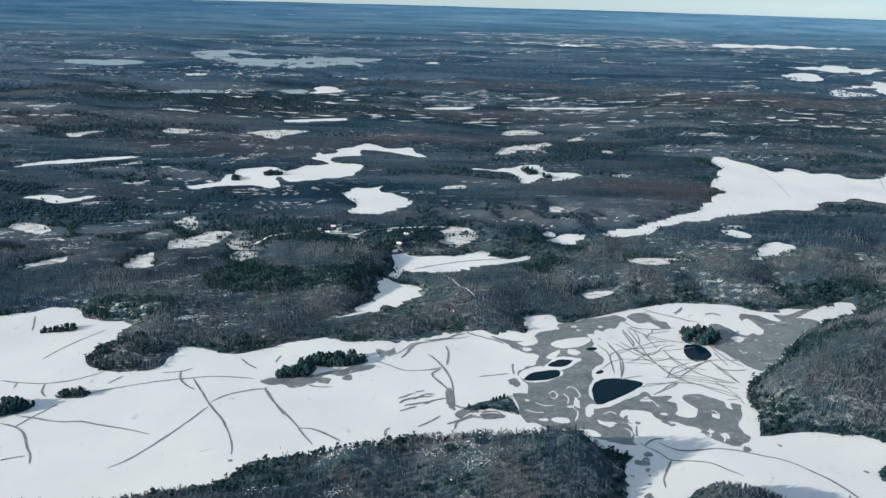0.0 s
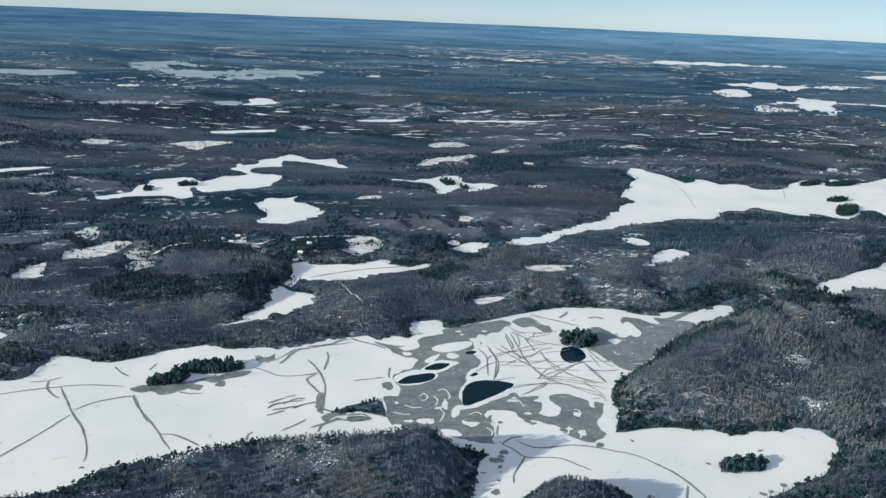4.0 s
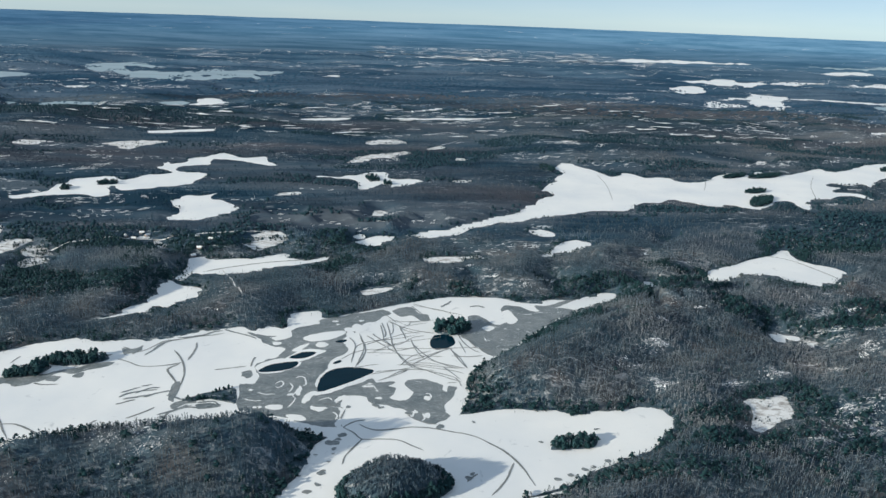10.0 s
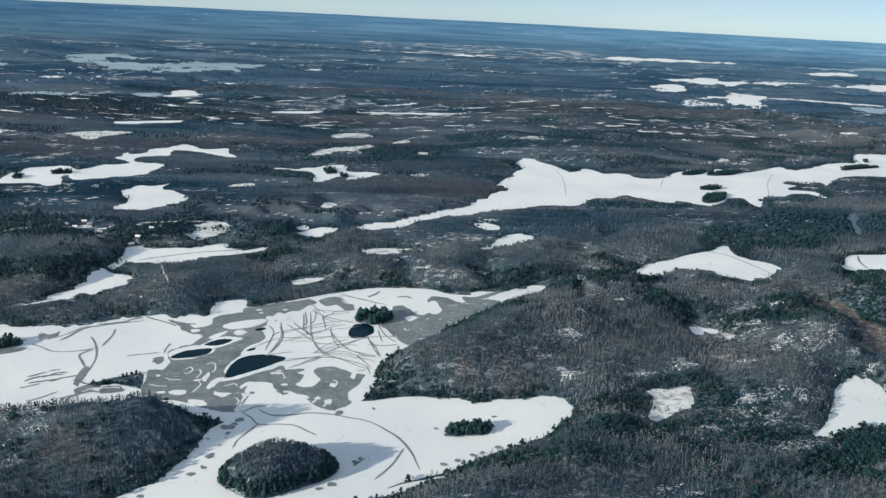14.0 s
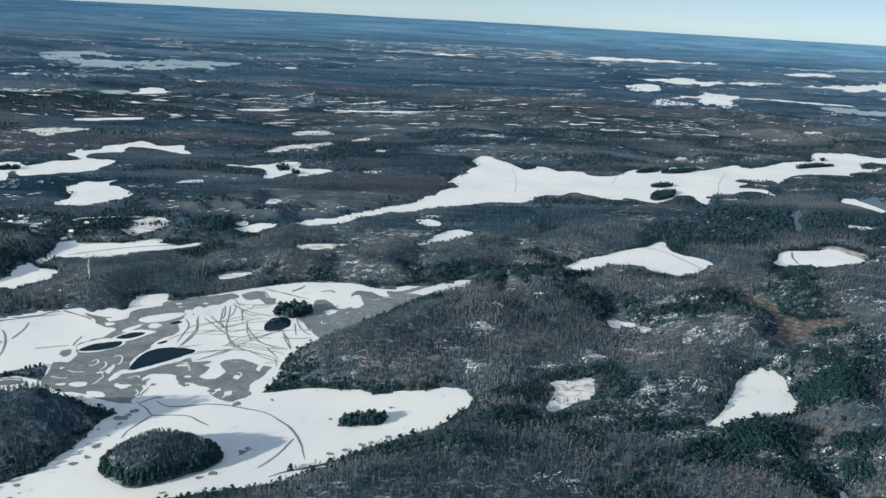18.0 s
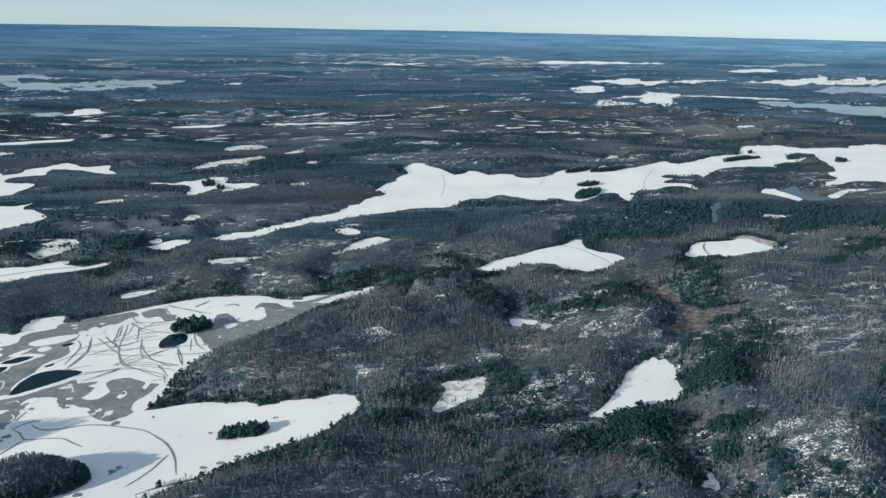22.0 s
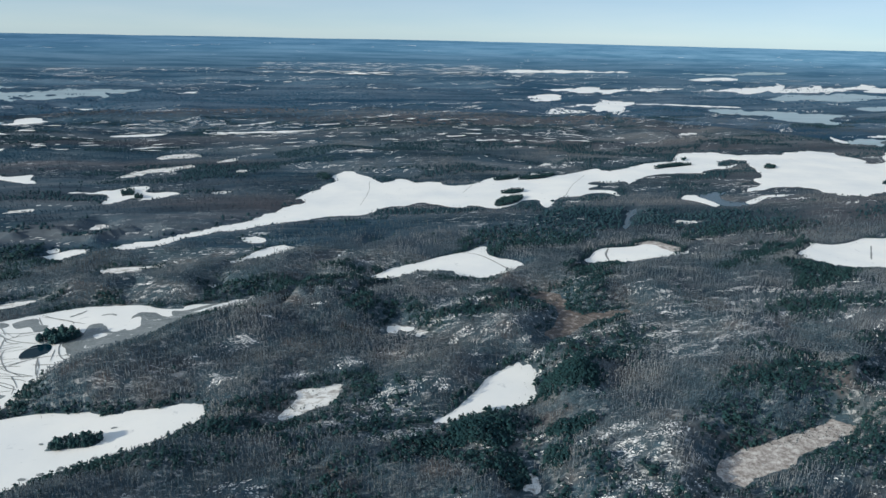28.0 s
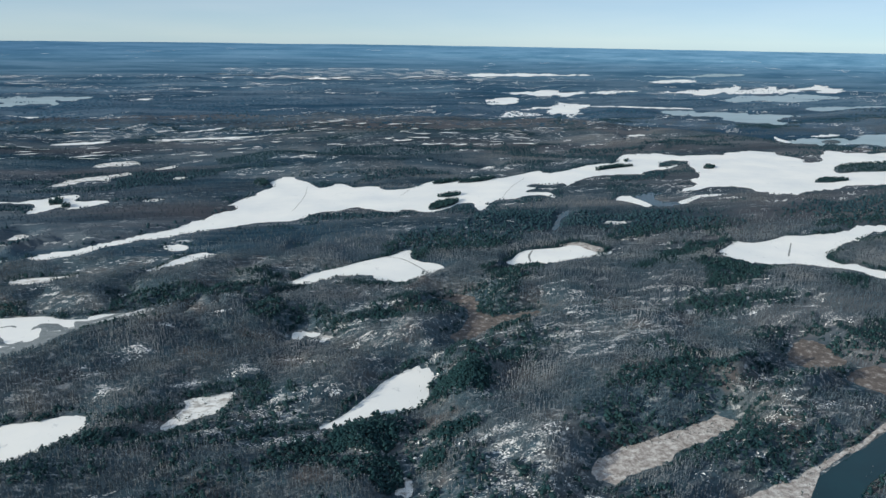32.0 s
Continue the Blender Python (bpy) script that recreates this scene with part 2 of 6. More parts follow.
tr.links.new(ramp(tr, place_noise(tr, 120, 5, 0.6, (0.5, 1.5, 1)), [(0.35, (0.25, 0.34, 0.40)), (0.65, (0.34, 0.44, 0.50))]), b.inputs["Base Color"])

# floor under the far woods, likewise blued for haze
FAR_FLOOR, tr, b = material("far_floor_haze_tint", 0.9, spec=0.05)
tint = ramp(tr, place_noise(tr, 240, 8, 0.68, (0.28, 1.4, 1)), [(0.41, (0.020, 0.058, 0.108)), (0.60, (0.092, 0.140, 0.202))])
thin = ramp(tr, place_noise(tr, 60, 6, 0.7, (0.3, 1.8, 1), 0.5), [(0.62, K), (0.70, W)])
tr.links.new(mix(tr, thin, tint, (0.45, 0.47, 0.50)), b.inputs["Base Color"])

# haze painted into the floor colour, a step bluer and paler than FAR_FLOOR
HAZY_FLOOR, tr, b = material("far_woodland_painted_haze", 0.92, spec=0.05)
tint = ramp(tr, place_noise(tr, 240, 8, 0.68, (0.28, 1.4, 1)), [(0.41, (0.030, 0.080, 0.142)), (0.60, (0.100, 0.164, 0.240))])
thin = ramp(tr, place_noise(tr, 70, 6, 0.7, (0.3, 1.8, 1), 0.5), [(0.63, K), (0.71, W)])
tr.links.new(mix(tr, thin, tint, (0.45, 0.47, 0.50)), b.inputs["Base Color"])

# crowns with the same haze in their colour
HAZY_WOOD, tr, b = material("far_crowns_painted_haze", 0.92, spec=0.05)
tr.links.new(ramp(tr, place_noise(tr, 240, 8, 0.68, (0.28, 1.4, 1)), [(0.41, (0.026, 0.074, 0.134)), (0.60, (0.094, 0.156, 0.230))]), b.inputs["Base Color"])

# middle-distance twigs, blued for haze in the same way
MID_BARK, tr, b = material("mid_hardwoods_haze_tint", 0.88, spec=0.08)
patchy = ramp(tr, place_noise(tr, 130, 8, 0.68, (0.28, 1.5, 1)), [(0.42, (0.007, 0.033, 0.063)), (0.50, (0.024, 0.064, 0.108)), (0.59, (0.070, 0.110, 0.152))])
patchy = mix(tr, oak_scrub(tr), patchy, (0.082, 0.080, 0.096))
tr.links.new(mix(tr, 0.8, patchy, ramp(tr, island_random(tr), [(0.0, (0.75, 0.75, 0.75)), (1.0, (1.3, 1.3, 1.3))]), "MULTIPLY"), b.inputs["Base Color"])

# hardwoods again, in the warmer colour that stands for their sun-facing side
EAST_BARK, tr, b = material("east_hardwoods_sunlit_tone", 0.88, spec=0.08)
patchy = ramp(tr, place_noise(tr, 130, 8, 0.68, (0.28, 1.5, 1)), [(0.42, (0.032, 0.054, 0.074)), (0.50, (0.078, 0.100, 0.124)), (0.59, (0.145, 0.155, 0.170))])
tr.links.new(mix(tr, 0.8, patchy, ramp(tr, island_random(tr), [(0.0, (0.75, 0.75, 0.75)), (1.0, (1.3, 1.3, 1.3))]), "MULTIPLY"), b.inputs["Base Color"])

NEEDLES, tr, b = material("dark_conifer_needles", 0.8, spec=0.15)
green = ramp(tr, place_noise(tr, 30, 3), [(0.3, (0.010, 0.036, 0.048)), (0.7, (0.021, 0.054, 0.064))])
tr.links.new(mix(tr, 0.8, green, ramp(tr, island_random(tr), [(0.0, (0.6, 0.6, 0.6)), (1.0, (1.25, 1.25, 1.15))]), "MULTIPLY"), b.inputs["Base Color"])

# middle-distance needles with a first touch of haze blue
MID_NEEDLES, tr, b = material("mid_conifers_haze_tint", 0.82, spec=0.1)
tr.links.new(ramp(tr, place_noise(tr, 50, 3), [(0.3, (0.012, 0.037, 0.054)), (0.7, (0.027, 0.058, 0.078))]), b.inputs["Base Color"])

# conifer colour made bluer and paler to paint in distance haze
FAR_NEEDLES, tr, b = material("far_conifers_haze_tint", 0.85, spec=0.05)
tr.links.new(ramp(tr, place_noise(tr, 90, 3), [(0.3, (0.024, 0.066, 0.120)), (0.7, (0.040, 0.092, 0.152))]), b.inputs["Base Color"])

PALE_BARK, tr, b = material("pale_weathered_stems", 0.85, spec=0.1)
tr.links.new(mix(tr, 0.8, (0.165, 0.188, 0.205), ramp(tr, island_random(tr), [(0.0, (0.6, 0.6, 0.6)), (1.0, (1.2, 1.2, 1.2))]), "MULTIPLY"), b.inputs["Base Color"])

TRUNK, tr, b = material("grey_brown_bark", 0.9, spec=0.1)
tr.links.new(ramp(tr, place_noise(tr, 0.6, 4), [(0.3, (0.06, 0.045, 0.035)), (0.7, (0.14, 0.11, 0.09))]), b.inputs["Base Color"])


# ---- plan tools ----
from mathutils.geometry import delaunay_2d_cdt

CX, CY = 196.0, -30.0                       # middle of the flight line
NEAR_FLAT, FAR_GAIN = 3900.0, 1150.0


def lift(x, y):
    """The land beyond 3.9 km climbs to a rim of far hills; returns x, y, z of a place on the flat plan."""
    x, y = np.asarray(x, float), np.asarray(y, float)
    dx, dy = x - CX, y - CY
    d = np.maximum(np.hypot(dx, dy), 1e-6)
    r = np.where(d < NEAR_FLAT, d, NEAR_FLAT + FAR_GAIN * (1 - np.exp(-(np.maximum(d, NEAR_FLAT) - NEAR_FLAT) / FAR_GAIN)))
    z = np.where(d < NEAR_FLAT, 0.0, EYE * (1 - r / d))
    return CX + dx * r / d, CY + dy * r / d, z


def lattice(ix, iy, seed):
    h = (ix.astype(np.int64) * 374761393 + iy.astype(np.int64) * 668265263 + seed * 974634777) & 0xFFFFFFFF
    h = ((h ^ (h >> 13)) * 1274126177) & 0xFFFFFFFF
    return ((h ^ (h >> 16)) & 0xFFFF) / 65535.0


def smooth_noise(x, y, size, seed, octaves=3):
    """Values from 0 to 1, with features of that many metres."""
    out, amp, total = 0.0, 1.0, 0.0
    for o in range(octaves):
        u, v = x / size * 2 ** o, y / size * 2 ** o
        iu, iv = np.floor(u), np.floor(v)
        fu, fv = u - iu, v - iv
        fu, fv = fu * fu * (3 - 2 * fu), fv * fv * (3 - 2 * fv)
        s = seed * 17 + o
        a, b_, c, d = lattice(iu, iv, s), lattice(iu + 1, iv, s), lattice(iu, iv + 1, s), lattice(iu + 1, iv + 1, s)
        out = out + amp * ((a * (1 - fu) + b_ * fu) * (1 - fv) + (c * (1 - fu) + d * fu) * fv)
        total += amp
        amp *= 0.5
    return out / total


def shore(points, wobble=1.0, seed=1, closed=True, grain=0.06):
    """A smooth uneven line through a few corners of the plan."""
    p = np.array(points, float)
    n = len(p)
    get = (lambda i: p[i % n]) if closed else (lambda i: p[min(max(i, 0), n - 1)])
    out = []
    for i in range(n if closed else n - 1):
        a, b_, c, d = get(i - 1), get(i), get(i + 1), get(i + 2)
        far = np.hypot(*(c - b_))
        k = int(min(26, max(4, far / 2.5)))
        for t in np.arange(k) / k:
            out.append(0.5 * (2 * b_ + (c - a) * t + (2 * a - 5 * b_ + 4 * c - d) * t * t + (3 * b_ - a - 3 * c + d) * t ** 3))
    out = np.array(out)
    size = max(3.0, grain * np.hypot(*(p.max(0) - p.min(0))))
    wx = smooth_noise(out[:, 0], out[:, 1], size, seed, 5) - 0.5
    wy = smooth_noise(out[:, 0], out[:, 1], size, seed + 7, 5) - 0.5
    move = wobble * size * 0.6 * np.stack([wx, wy], 1)
    away = out - (CX, CY)
    far = np.hypot(away[:, 0], away[:, 1])
    away /= far[:, None]
    along = np.sum(move * away, 1)[:, None] * away
    reach = np.clip(far / (2.2 * EYE), 1.0, 9.0)[:, None] if closed else 1.0
    return out + move + along * (reach - 1.0)           # far shores have deep coves


class Mask:
    """A raster of the plan: 1 on ice, water and open fields."""

    def __init__(self, x0, y0, x1, y1, cell):
        self.x0, self.y0, self.cell = x0, y0, cell
        self.a = np.zeros((int((y1 - y0) / cell), int((x1 - x0) / cell)))

    def stamp(self, line, value=1.0):
        h, w = self.a.shape
        lo = np.floor((line.min(0) - (self.x0, self.y0)) / self.cell).astype(int)
        hi = np.ceil((line.max(0) - (self.x0, self.y0)) / self.cell).astype(int) + 1
        i0, i1, j0, j1 = max(lo[0], 0), min(hi[0], w), max(lo[1], 0), min(hi[1], h)
        if i0 >= i1 or j0 >= j1:
            return
        xs = self.x0 + (np.arange(i0, i1) + 0.5) * self.cell
        ins = np.zeros((j1 - j0, i1 - i0), bool)
        a, b_ = line, np.roll(line, -1, 0)
        for row in range(j1 - j0):
            y = self.y0 + (j0 + row + 0.5) * self.cell
            hit = (a[:, 1] > y) != (b_[:, 1] > y)
            if hit.any():
                e = a[hit, 0] + (y - a[hit, 1]) / (b_[hit, 1] - a[hit, 1]) * (b_[hit, 0] - a[hit, 0])
                ins[row] = (np.sum(xs[:, None] > e[None, :], 1) % 2) == 1
        part_ = self.a[j0:j1, i0:i1]
        part_[ins] = value

    def blurred(self, radius):
        k = max(1, int(radius / self.cell))
        out = self.a
        for _ in range(2):
            for ax in (0, 1):
                pad = [(k, k) if q == ax else (0, 0) for q in (0, 1)]
                c = np.cumsum(np.pad(out, [(pad[0][0] + (ax == 0), pad[0][1]), (pad[1][0] + (ax == 1), pad[1][1])], mode="edge"), axis=ax)
                s = 2 * k + 1
                out = (c[s:] - c[:-s]) / s if ax == 0 else (c[:, s:] - c[:, :-s]) / s
        m = Mask(0, 0, 1, 1, 1)
        m.x0, m.y0, m.cell, m.a = self.x0, self.y0, self.cell, out
        return m

    def at(self, x, y, outside=0.0):
        i = np.floor((np.asarray(x) - self.x0) / self.cell).astype(int)
        j = np.floor((np.asarray(y) - self.y0) / self.cell).astype(int)
        h, w = self.a.shape
        ok = (i >= 0) & (i < w) & (j >= 0) & (j < h)
        return np.where(ok, self.a[np.clip(j, 0, h - 1), np.clip(i, 0, w - 1)], outside)


near_mask = Mask(-700, 0, 1900, 2300, 3.0)
field_mask = Mask(-700, 0, 1900, 2300, 3.0)      # fields, where brush may stand
seen_mask = Mask(-700, 0, 1900, 2300, 3.0)       # ice whose near shore carries only low scrub
far_mask = Mask(-3600, 0, 5400, 5600, 14.0)


def open_ground(line):
    near_mask.stamp(line)
    far_mask.stamp(line)


def mesh_object(name, verts, faces, mat, parent=None, smooth=False):
    me = bpy.data.meshes.new(name)
    me.from_pydata([tuple(map(float, v)) for v in verts], [], [tuple(map(int, f)) for f in faces])
    me.materials.append(mat)
    if smooth:
        me.shade_smooth()
    ob = new(name, me)
    if parent:
        ob.parent = parent
    return ob


def triangles_object(name, verts, tris, mat, parent=None):
    """Big triangle meshes straight from arrays."""
    me = bpy.data.meshes.new(name)
    me.vertices.add(len(verts))
    me.vertices.foreach_set("co", np.asarray(verts, np.float32).ravel())
    me.loops.add(3 * len(tris))
    me.loops.foreach_set("vertex_index", np.asarray(tris, np.int32).ravel())
    me.polygons.add(len(tris))
    me.polygons.foreach_set("loop_start", np.arange(0, 3 * len(tris), 3, dtype=np.int32))
    me.update(calc_edges=True)
    me.materials.append(mat)
    ob = new(name, me)
    if parent:
        ob.parent = parent
    return ob


def sheet(name, line, mat, level=0.0, thick=0.3, parent=None):
    """A thin slab with an uneven outline, lying on the plan."""
    x, y, z = lift(line[:, 0], line[:, 1])
    n = len(line)
    top = [(x[i], y[i], z[i] + level) for i in range(n)]
    low = [(x[i], y[i], z[i] + level - thick) for i in range(n)]
    flat, _, tris, *_ = delaunay_2d_cdt([Vector((p[0], p[1])) for p in top], [], [list(range(n))], 1, 1e-4)
    area = sum((top[i][0] * top[(i + 1) % n][1] - top[(i + 1) % n][0] * top[i][1]) for i in range(n))
    zs = np.array(z)
    cover = [(p.x, p.y, float(zs[np.argmin((x - p.x) ** 2 + (y - p.y) ** 2)]) + level) for p in flat]
    k = len(cover)
    faces = []
    for f in tris:
        a, b_, c = (Vector(cover[i]) for i in f)
        faces.append(f if (b_ - a).cross(c - a).z > 0 else f[::-1])
    for i in range(n):
        j = (i + 1) % n
        faces.append((k + i, k + n + i, k + n + j, k + j) if area < 0 else (k + j, k + n + j, k + n + i, k + i))
    return mesh_object(name, cover + top + low, faces, mat, parent)


def ribbon(name, line, width, mat, level, parent):
    p = np.array(line)
    d = np.gradient(p, axis=0)
    d /= np.maximum(np.hypot(d[:, 0], d[:, 1])[:, None], 1e-6)
    side = np.stack([-d[:, 1], d[:, 0]], 1)
    k = np.linspace(0, 1, len(p))
    w = width * (0.55 + 0.9 * smooth_noise(p[:, 0], p[:, 1], 7, 5, 2)) * np.minimum(1, 0.35 + 6 * np.minimum(k, 1 - k))
    left, right = p + side * w[:, None] / 2, p - side * w[:, None] / 2
    n = len(p)
    verts = [(*q, level) for q in left] + [(*q, level) for q in right]
    faces = [(i, n + i, n + i + 1, i + 1) for i in range(n - 1)]
    return mesh_object(name, verts, faces, mat, parent)


# ---- frozen lakes and open fields ----
LAKES = []


def lake(name, label, points, mat=SNOW, wobble=1.0, level=0.0, category="lake", kind="structure", group="", low_shore=True, grain=0.06):
    line = shore(points, wobble, len(LAKES) + 3, grain=grain)
    open_ground(line)
    if mat is FIELD or mat is MARSH or mat is FEN:
        field_mask.stamp(line)
    if low_shore:
        seen_mask.stamp(line)
    ob = sheet(name, line, mat, level + 0.0007 * len(LAKES))
    LAKES.append(ob)
    return tagged(ob, label, category, group, kind)


SNOWED = "snow-covered frozen lake with an uneven wooded shore"
FIELDED = "patchy snow-covered clearing among bare woods"
west = lake("frozen_lake", "wide white frozen lake crossed by grey refrozen cracks", [(-329, 398), (-301, 409), (-284, 417), (-268, 427), (-244, 433), (-217, 414), (-196, 413), (-198, 389), (-202, 367), (-192, 356), (-166, 352), (-155, 359), (-159, 375), (-141, 383), (-115, 376), (-88, 393), (-59, 401), (-52, 393), (-17, 399), (12, 411), (23, 418), (44, 405), (63, 412), (51, 335), (41, 310), (40, 297), (20, 298), (11.6, 293), (0.8, 291), (-3.9, 295), (-8.2, 296), (-15.6, 290), (-20, 284), (-30, 281), (-43, 278), (-55, 275), (-67, 274), (-79.5, 273), (-85, 269), (-89, 264), (-94, 258.5), (-102, 254.6), (-105, 251), (-109, 248), (-125, 245.5), (-150, 242), (-182, 240), (-214, 234)], wobble=0.8, low_shore=False)
middle = lake("frozen_lake", "frozen lake with tangled grey tracks and bare ice", [(41, 407), (61, 412), (60, 438), (81, 441), (85, 429), (111, 439), (143, 455), (177, 467), (211, 466), (232, 457), (264, 464), (274.7, 463), (289, 472), (303.6, 476), (310, 475), (305, 459), (286, 448), (267.5, 438), (250, 425), (237, 411), (224, 397), (213, 383), (205.5, 374), (191, 363), (181.5, 352), (175.6, 340), (174.6, 332), (174, 321), (167.6, 305), (165, 299), (160, 274), (107, 276), (97, 283), (84, 288.7), (76, 292.6), (68, 296), (51, 297.6), (36, 298)], level=0.02, wobble=0.5, grain=0.03, low_shore=False)
bay = lake("frozen_lake", "snow-covered lake bay with curving grey cracks", [(96, 291), (118, 301), (164, 301), (191, 306), (219, 305), (228, 299), (241, 302), (261, 305), (275, 308), (282, 299), (280, 287), (269, 277), (257, 265), (243, 257), (225, 250), (210, 240), (196, 235), (180, 229), (210, 237), (197, 231), (181, 224), (160, 219), (138, 213), (117, 207), (98, 194), (58, 211), (66, 226), (75, 234), (81, 243), (85, 251), (88, 262), (92, 275), (98, 285)], level=0.04, wobble=0.6, low_shore=False)
TRUE, RAGGED, COVES = dict(wobble=0.8, grain=0.024), dict(wobble=1.5, grain=0.07), dict(wobble=1.7, grain=0.045)
ARMS_NORTH = [(-289, 756), (-272, 759), (-259, 770), (-249, 778), (-250, 792), (-253, 814), (-244, 820), (-246, 838), (-236, 848), (-222, 855), (-206, 856), (-195, 847), (-187, 839), (-177, 851), (-169, 868), (-156, 872), (-144, 880), (-142, 890), (-155, 903), (-167, 912), (-163, 927), (-173, 953), (-165, 950), (-156, 939), (-146, 943), (-139, 955), (-144, 975), (-136, 984), (-122, 989), (-115, 1011), (-109, 1024), (-91, 1009), (-78, 993), (-66, 990), (-51, 995), (-45, 1008), (-34, 992), (-32, 968), (-25, 957), (-14, 939), (0, 932)]
ARMS_SOUTH = [(-8, 929), (-20, 938), (-36, 941), (-54, 958), (-66, 965), (-79, 972), (-95, 975), (-107, 974), (-110, 962), (-107, 939), (-118, 934), (-130, 930), (-140, 918), (-141, 904), (-133, 890), (-121, 888), (-108, 885), (-96, 876), (-97, 857), (-101, 838), (-103, 826), (-112, 819), (-123, 810), (-135, 806), (-142, 797), (-154, 794), (-164, 788), (-174, 790), (-185, 806), (-190, 803), (-179, 771), (-182, 761), (-187, 756), (-190, 753), (-197, 763), (-209, 765), (-221, 764), (-232, 761), (-245, 758), (-254, 750), (-259, 742), (-268, 740), (-278, 746)]
lake("frozen_lake", SNOWED + " and long narrow arms", ARMS_NORTH + ARMS_SOUTH, **TRUE)
lake("frozen_lake", SNOWED, [(-94, 675), (-90, 684), (-83, 690), (-86, 708), (-97, 723), (-106, 735), (-103, 747), (-97, 752), (-97, 762), (-90, 768), (-80, 766), (-69, 772), (-63, 780), (-66, 764), (-61, 751), (-52, 749), (-42, 737), (-33, 728), (-26, 715), (-25, 701), (-30, 697), (-38, 690), (-43, 681), (-49, 675), (-56, 670), (-64, 668), (-72, 668), (-79, 664), (-86, 667)], **TRUE)
lake("frozen_lake", "small snow-covered pond with a narrow outlet", [(-86.9, 423.2), (-83.1, 427.7), (-75.4, 426.7), (-68.4, 427.6), (-61.9, 430.3), (-58.7, 437.9), (-53.8, 446.7), (-50.1, 453.7), (-44.8, 460.0), (-43.8, 470.7), (-43.9, 478.4), (-45.5, 492.3), (-44.9, 499.4), (-40.5, 500.7), (-35.6, 498.3), (-31.2, 492.3), (-24.9, 488.8), (-15.9, 486.5), (-10.0, 484.2), (-9.1, 474.0), (-10.3, 466.3), (-13.9, 458.8), (-19.9, 455.7), (-24.1, 451.6), (-27.0, 447.6), (-33.6, 450.6), (-37.5, 447.6), (-37.8, 441.6), (-29.0, 440.6), (-26.2, 441.6), (-29.7, 435.8), (-34.6, 432.9), (-38.1, 432.0), (-42.7, 438.8), (-48.7, 435.9), (-55.0, 432.1), (-59.4, 428.4), (-65.6, 424.8), (-72.0, 422.1), (-80.7, 421.3)], level=0.01, **TRUE)
lake("frozen_lake", "snow-covered marshy pond with a dark stream line", [(-36, 506), (-35, 518), (-35, 534), (-37, 552), (-37, 563), (-27, 558), (-21, 551), (-9, 551), (3, 553), (14, 553), (23, 558), (32, 562), (41, 568), (46, 562), (43, 555), (50, 554), (60, 548), (67, 552), (74, 557), (80, 561), (85, 560), (79, 551), (70, 545), (61, 541), (52, 536), (45, 535), (38, 531), (30, 524), (22, 520), (13, 516), (4, 515), (-6, 512), (-15, 512), (-23, 517), (-27, 512), (-29, 502), (-33, 501)], level=0.03, **TRUE)
lake("frozen_lake", "long thin snow-covered lake between low ridges", [(-513, 825), (-497, 846), (-477, 861), (-450, 877), (-419, 888), (-394, 898), (-379, 900), (-392, 885), (-410, 869), (-439, 856), (-461, 844), (-482, 832), (-498, 818)], **TRUE)
lake("frozen_lake", "snow-covered lake with a brushy point", [(-435, 691), (-418, 702), (-403, 706), (-392, 702), (-379, 693), (-370, 698), (-361, 710), (-355, 706), (-357, 695), (-368, 683), (-379, 676), (-391, 679), (-409, 690)], **TRUE)
LONG_NORTH_SHORE = [(95, 595), (103, 598), (108, 606), (116, 612), (128, 615), (138, 616), (140, 621), (148, 626), (158, 631), (163, 639), (172, 642), (184, 647), (194, 655), (202, 663), (212, 671), (223, 676), (233, 687), (245, 693), (256, 699), (268, 706), (280, 717), (288, 730), (292, 745), (302, 747), (310, 758), (315, 774), (326, 785), (331, 794), (331, 813), (325, 816), (332, 825), (342, 841), (351, 854), (362, 871), (364, 893), (375, 912), (379, 931), (376, 956), (390, 982)]
NARROWS_NORTH = [(398, 1004), (408, 995), (415, 981), (421, 959), (431, 938), (436, 914), (442, 898), (455, 905), (462, 921), (475, 928), (486, 920), (497, 912), (512, 903), (525, 895), (530, 873), (546, 875), (568, 888), (593, 905), (614, 923), (628, 939), (620, 936), (639, 950), (648, 940), (663, 934), (689, 954), (714, 949), (766, 965), (801, 978), (801, 961), (824, 973), (855, 990), (887, 1011), (925, 1026), (962, 1045), (991, 1078)]
BROAD_NORTH = [(982, 1075), (1011, 1110), (1046, 1133), (1068, 1131), (1094, 1135), (1109, 1140), (1103, 1120), (1107, 1107), (1122, 1092), (1153, 1096), (1190, 1098), (1209, 1090), (1233, 1114), (1274, 1131), (1308, 1135), (1327, 1126), (1321, 1085), (1340, 1070), (1343, 1044), (1320, 1010), (1337, 1002), (1363, 1011), (1396, 1058), (1449, 1107), (1470, 1105), (1477, 1083), (1516, 1072), (1578, 1039)]
BROAD_SOUTH = [(1352, 820), (1263, 805), (1226, 801), (1198, 784), (1180, 767), (1166, 773), (1138, 772), (1126, 770), (1108, 754), (1099, 759), (1094, 770), (1078, 761), (1058, 753), (1062, 771), (1055, 779), (1065, 801), (1066, 813), (1052, 819), (1023, 819), (1008, 824), (987, 819), (967, 810), (950, 804), (965, 822), (986, 835), (1003, 854), (1006, 871), (1021, 887), (1036, 899), (1058, 935), (1068, 965), (1075, 991), (1100, 1033), (1102, 1057), (1090, 1064), (1061, 1043), (1023, 1002), (1038, 1000), (1057, 1004), (1028, 980), (1006, 972), (984, 964), (964, 941)]
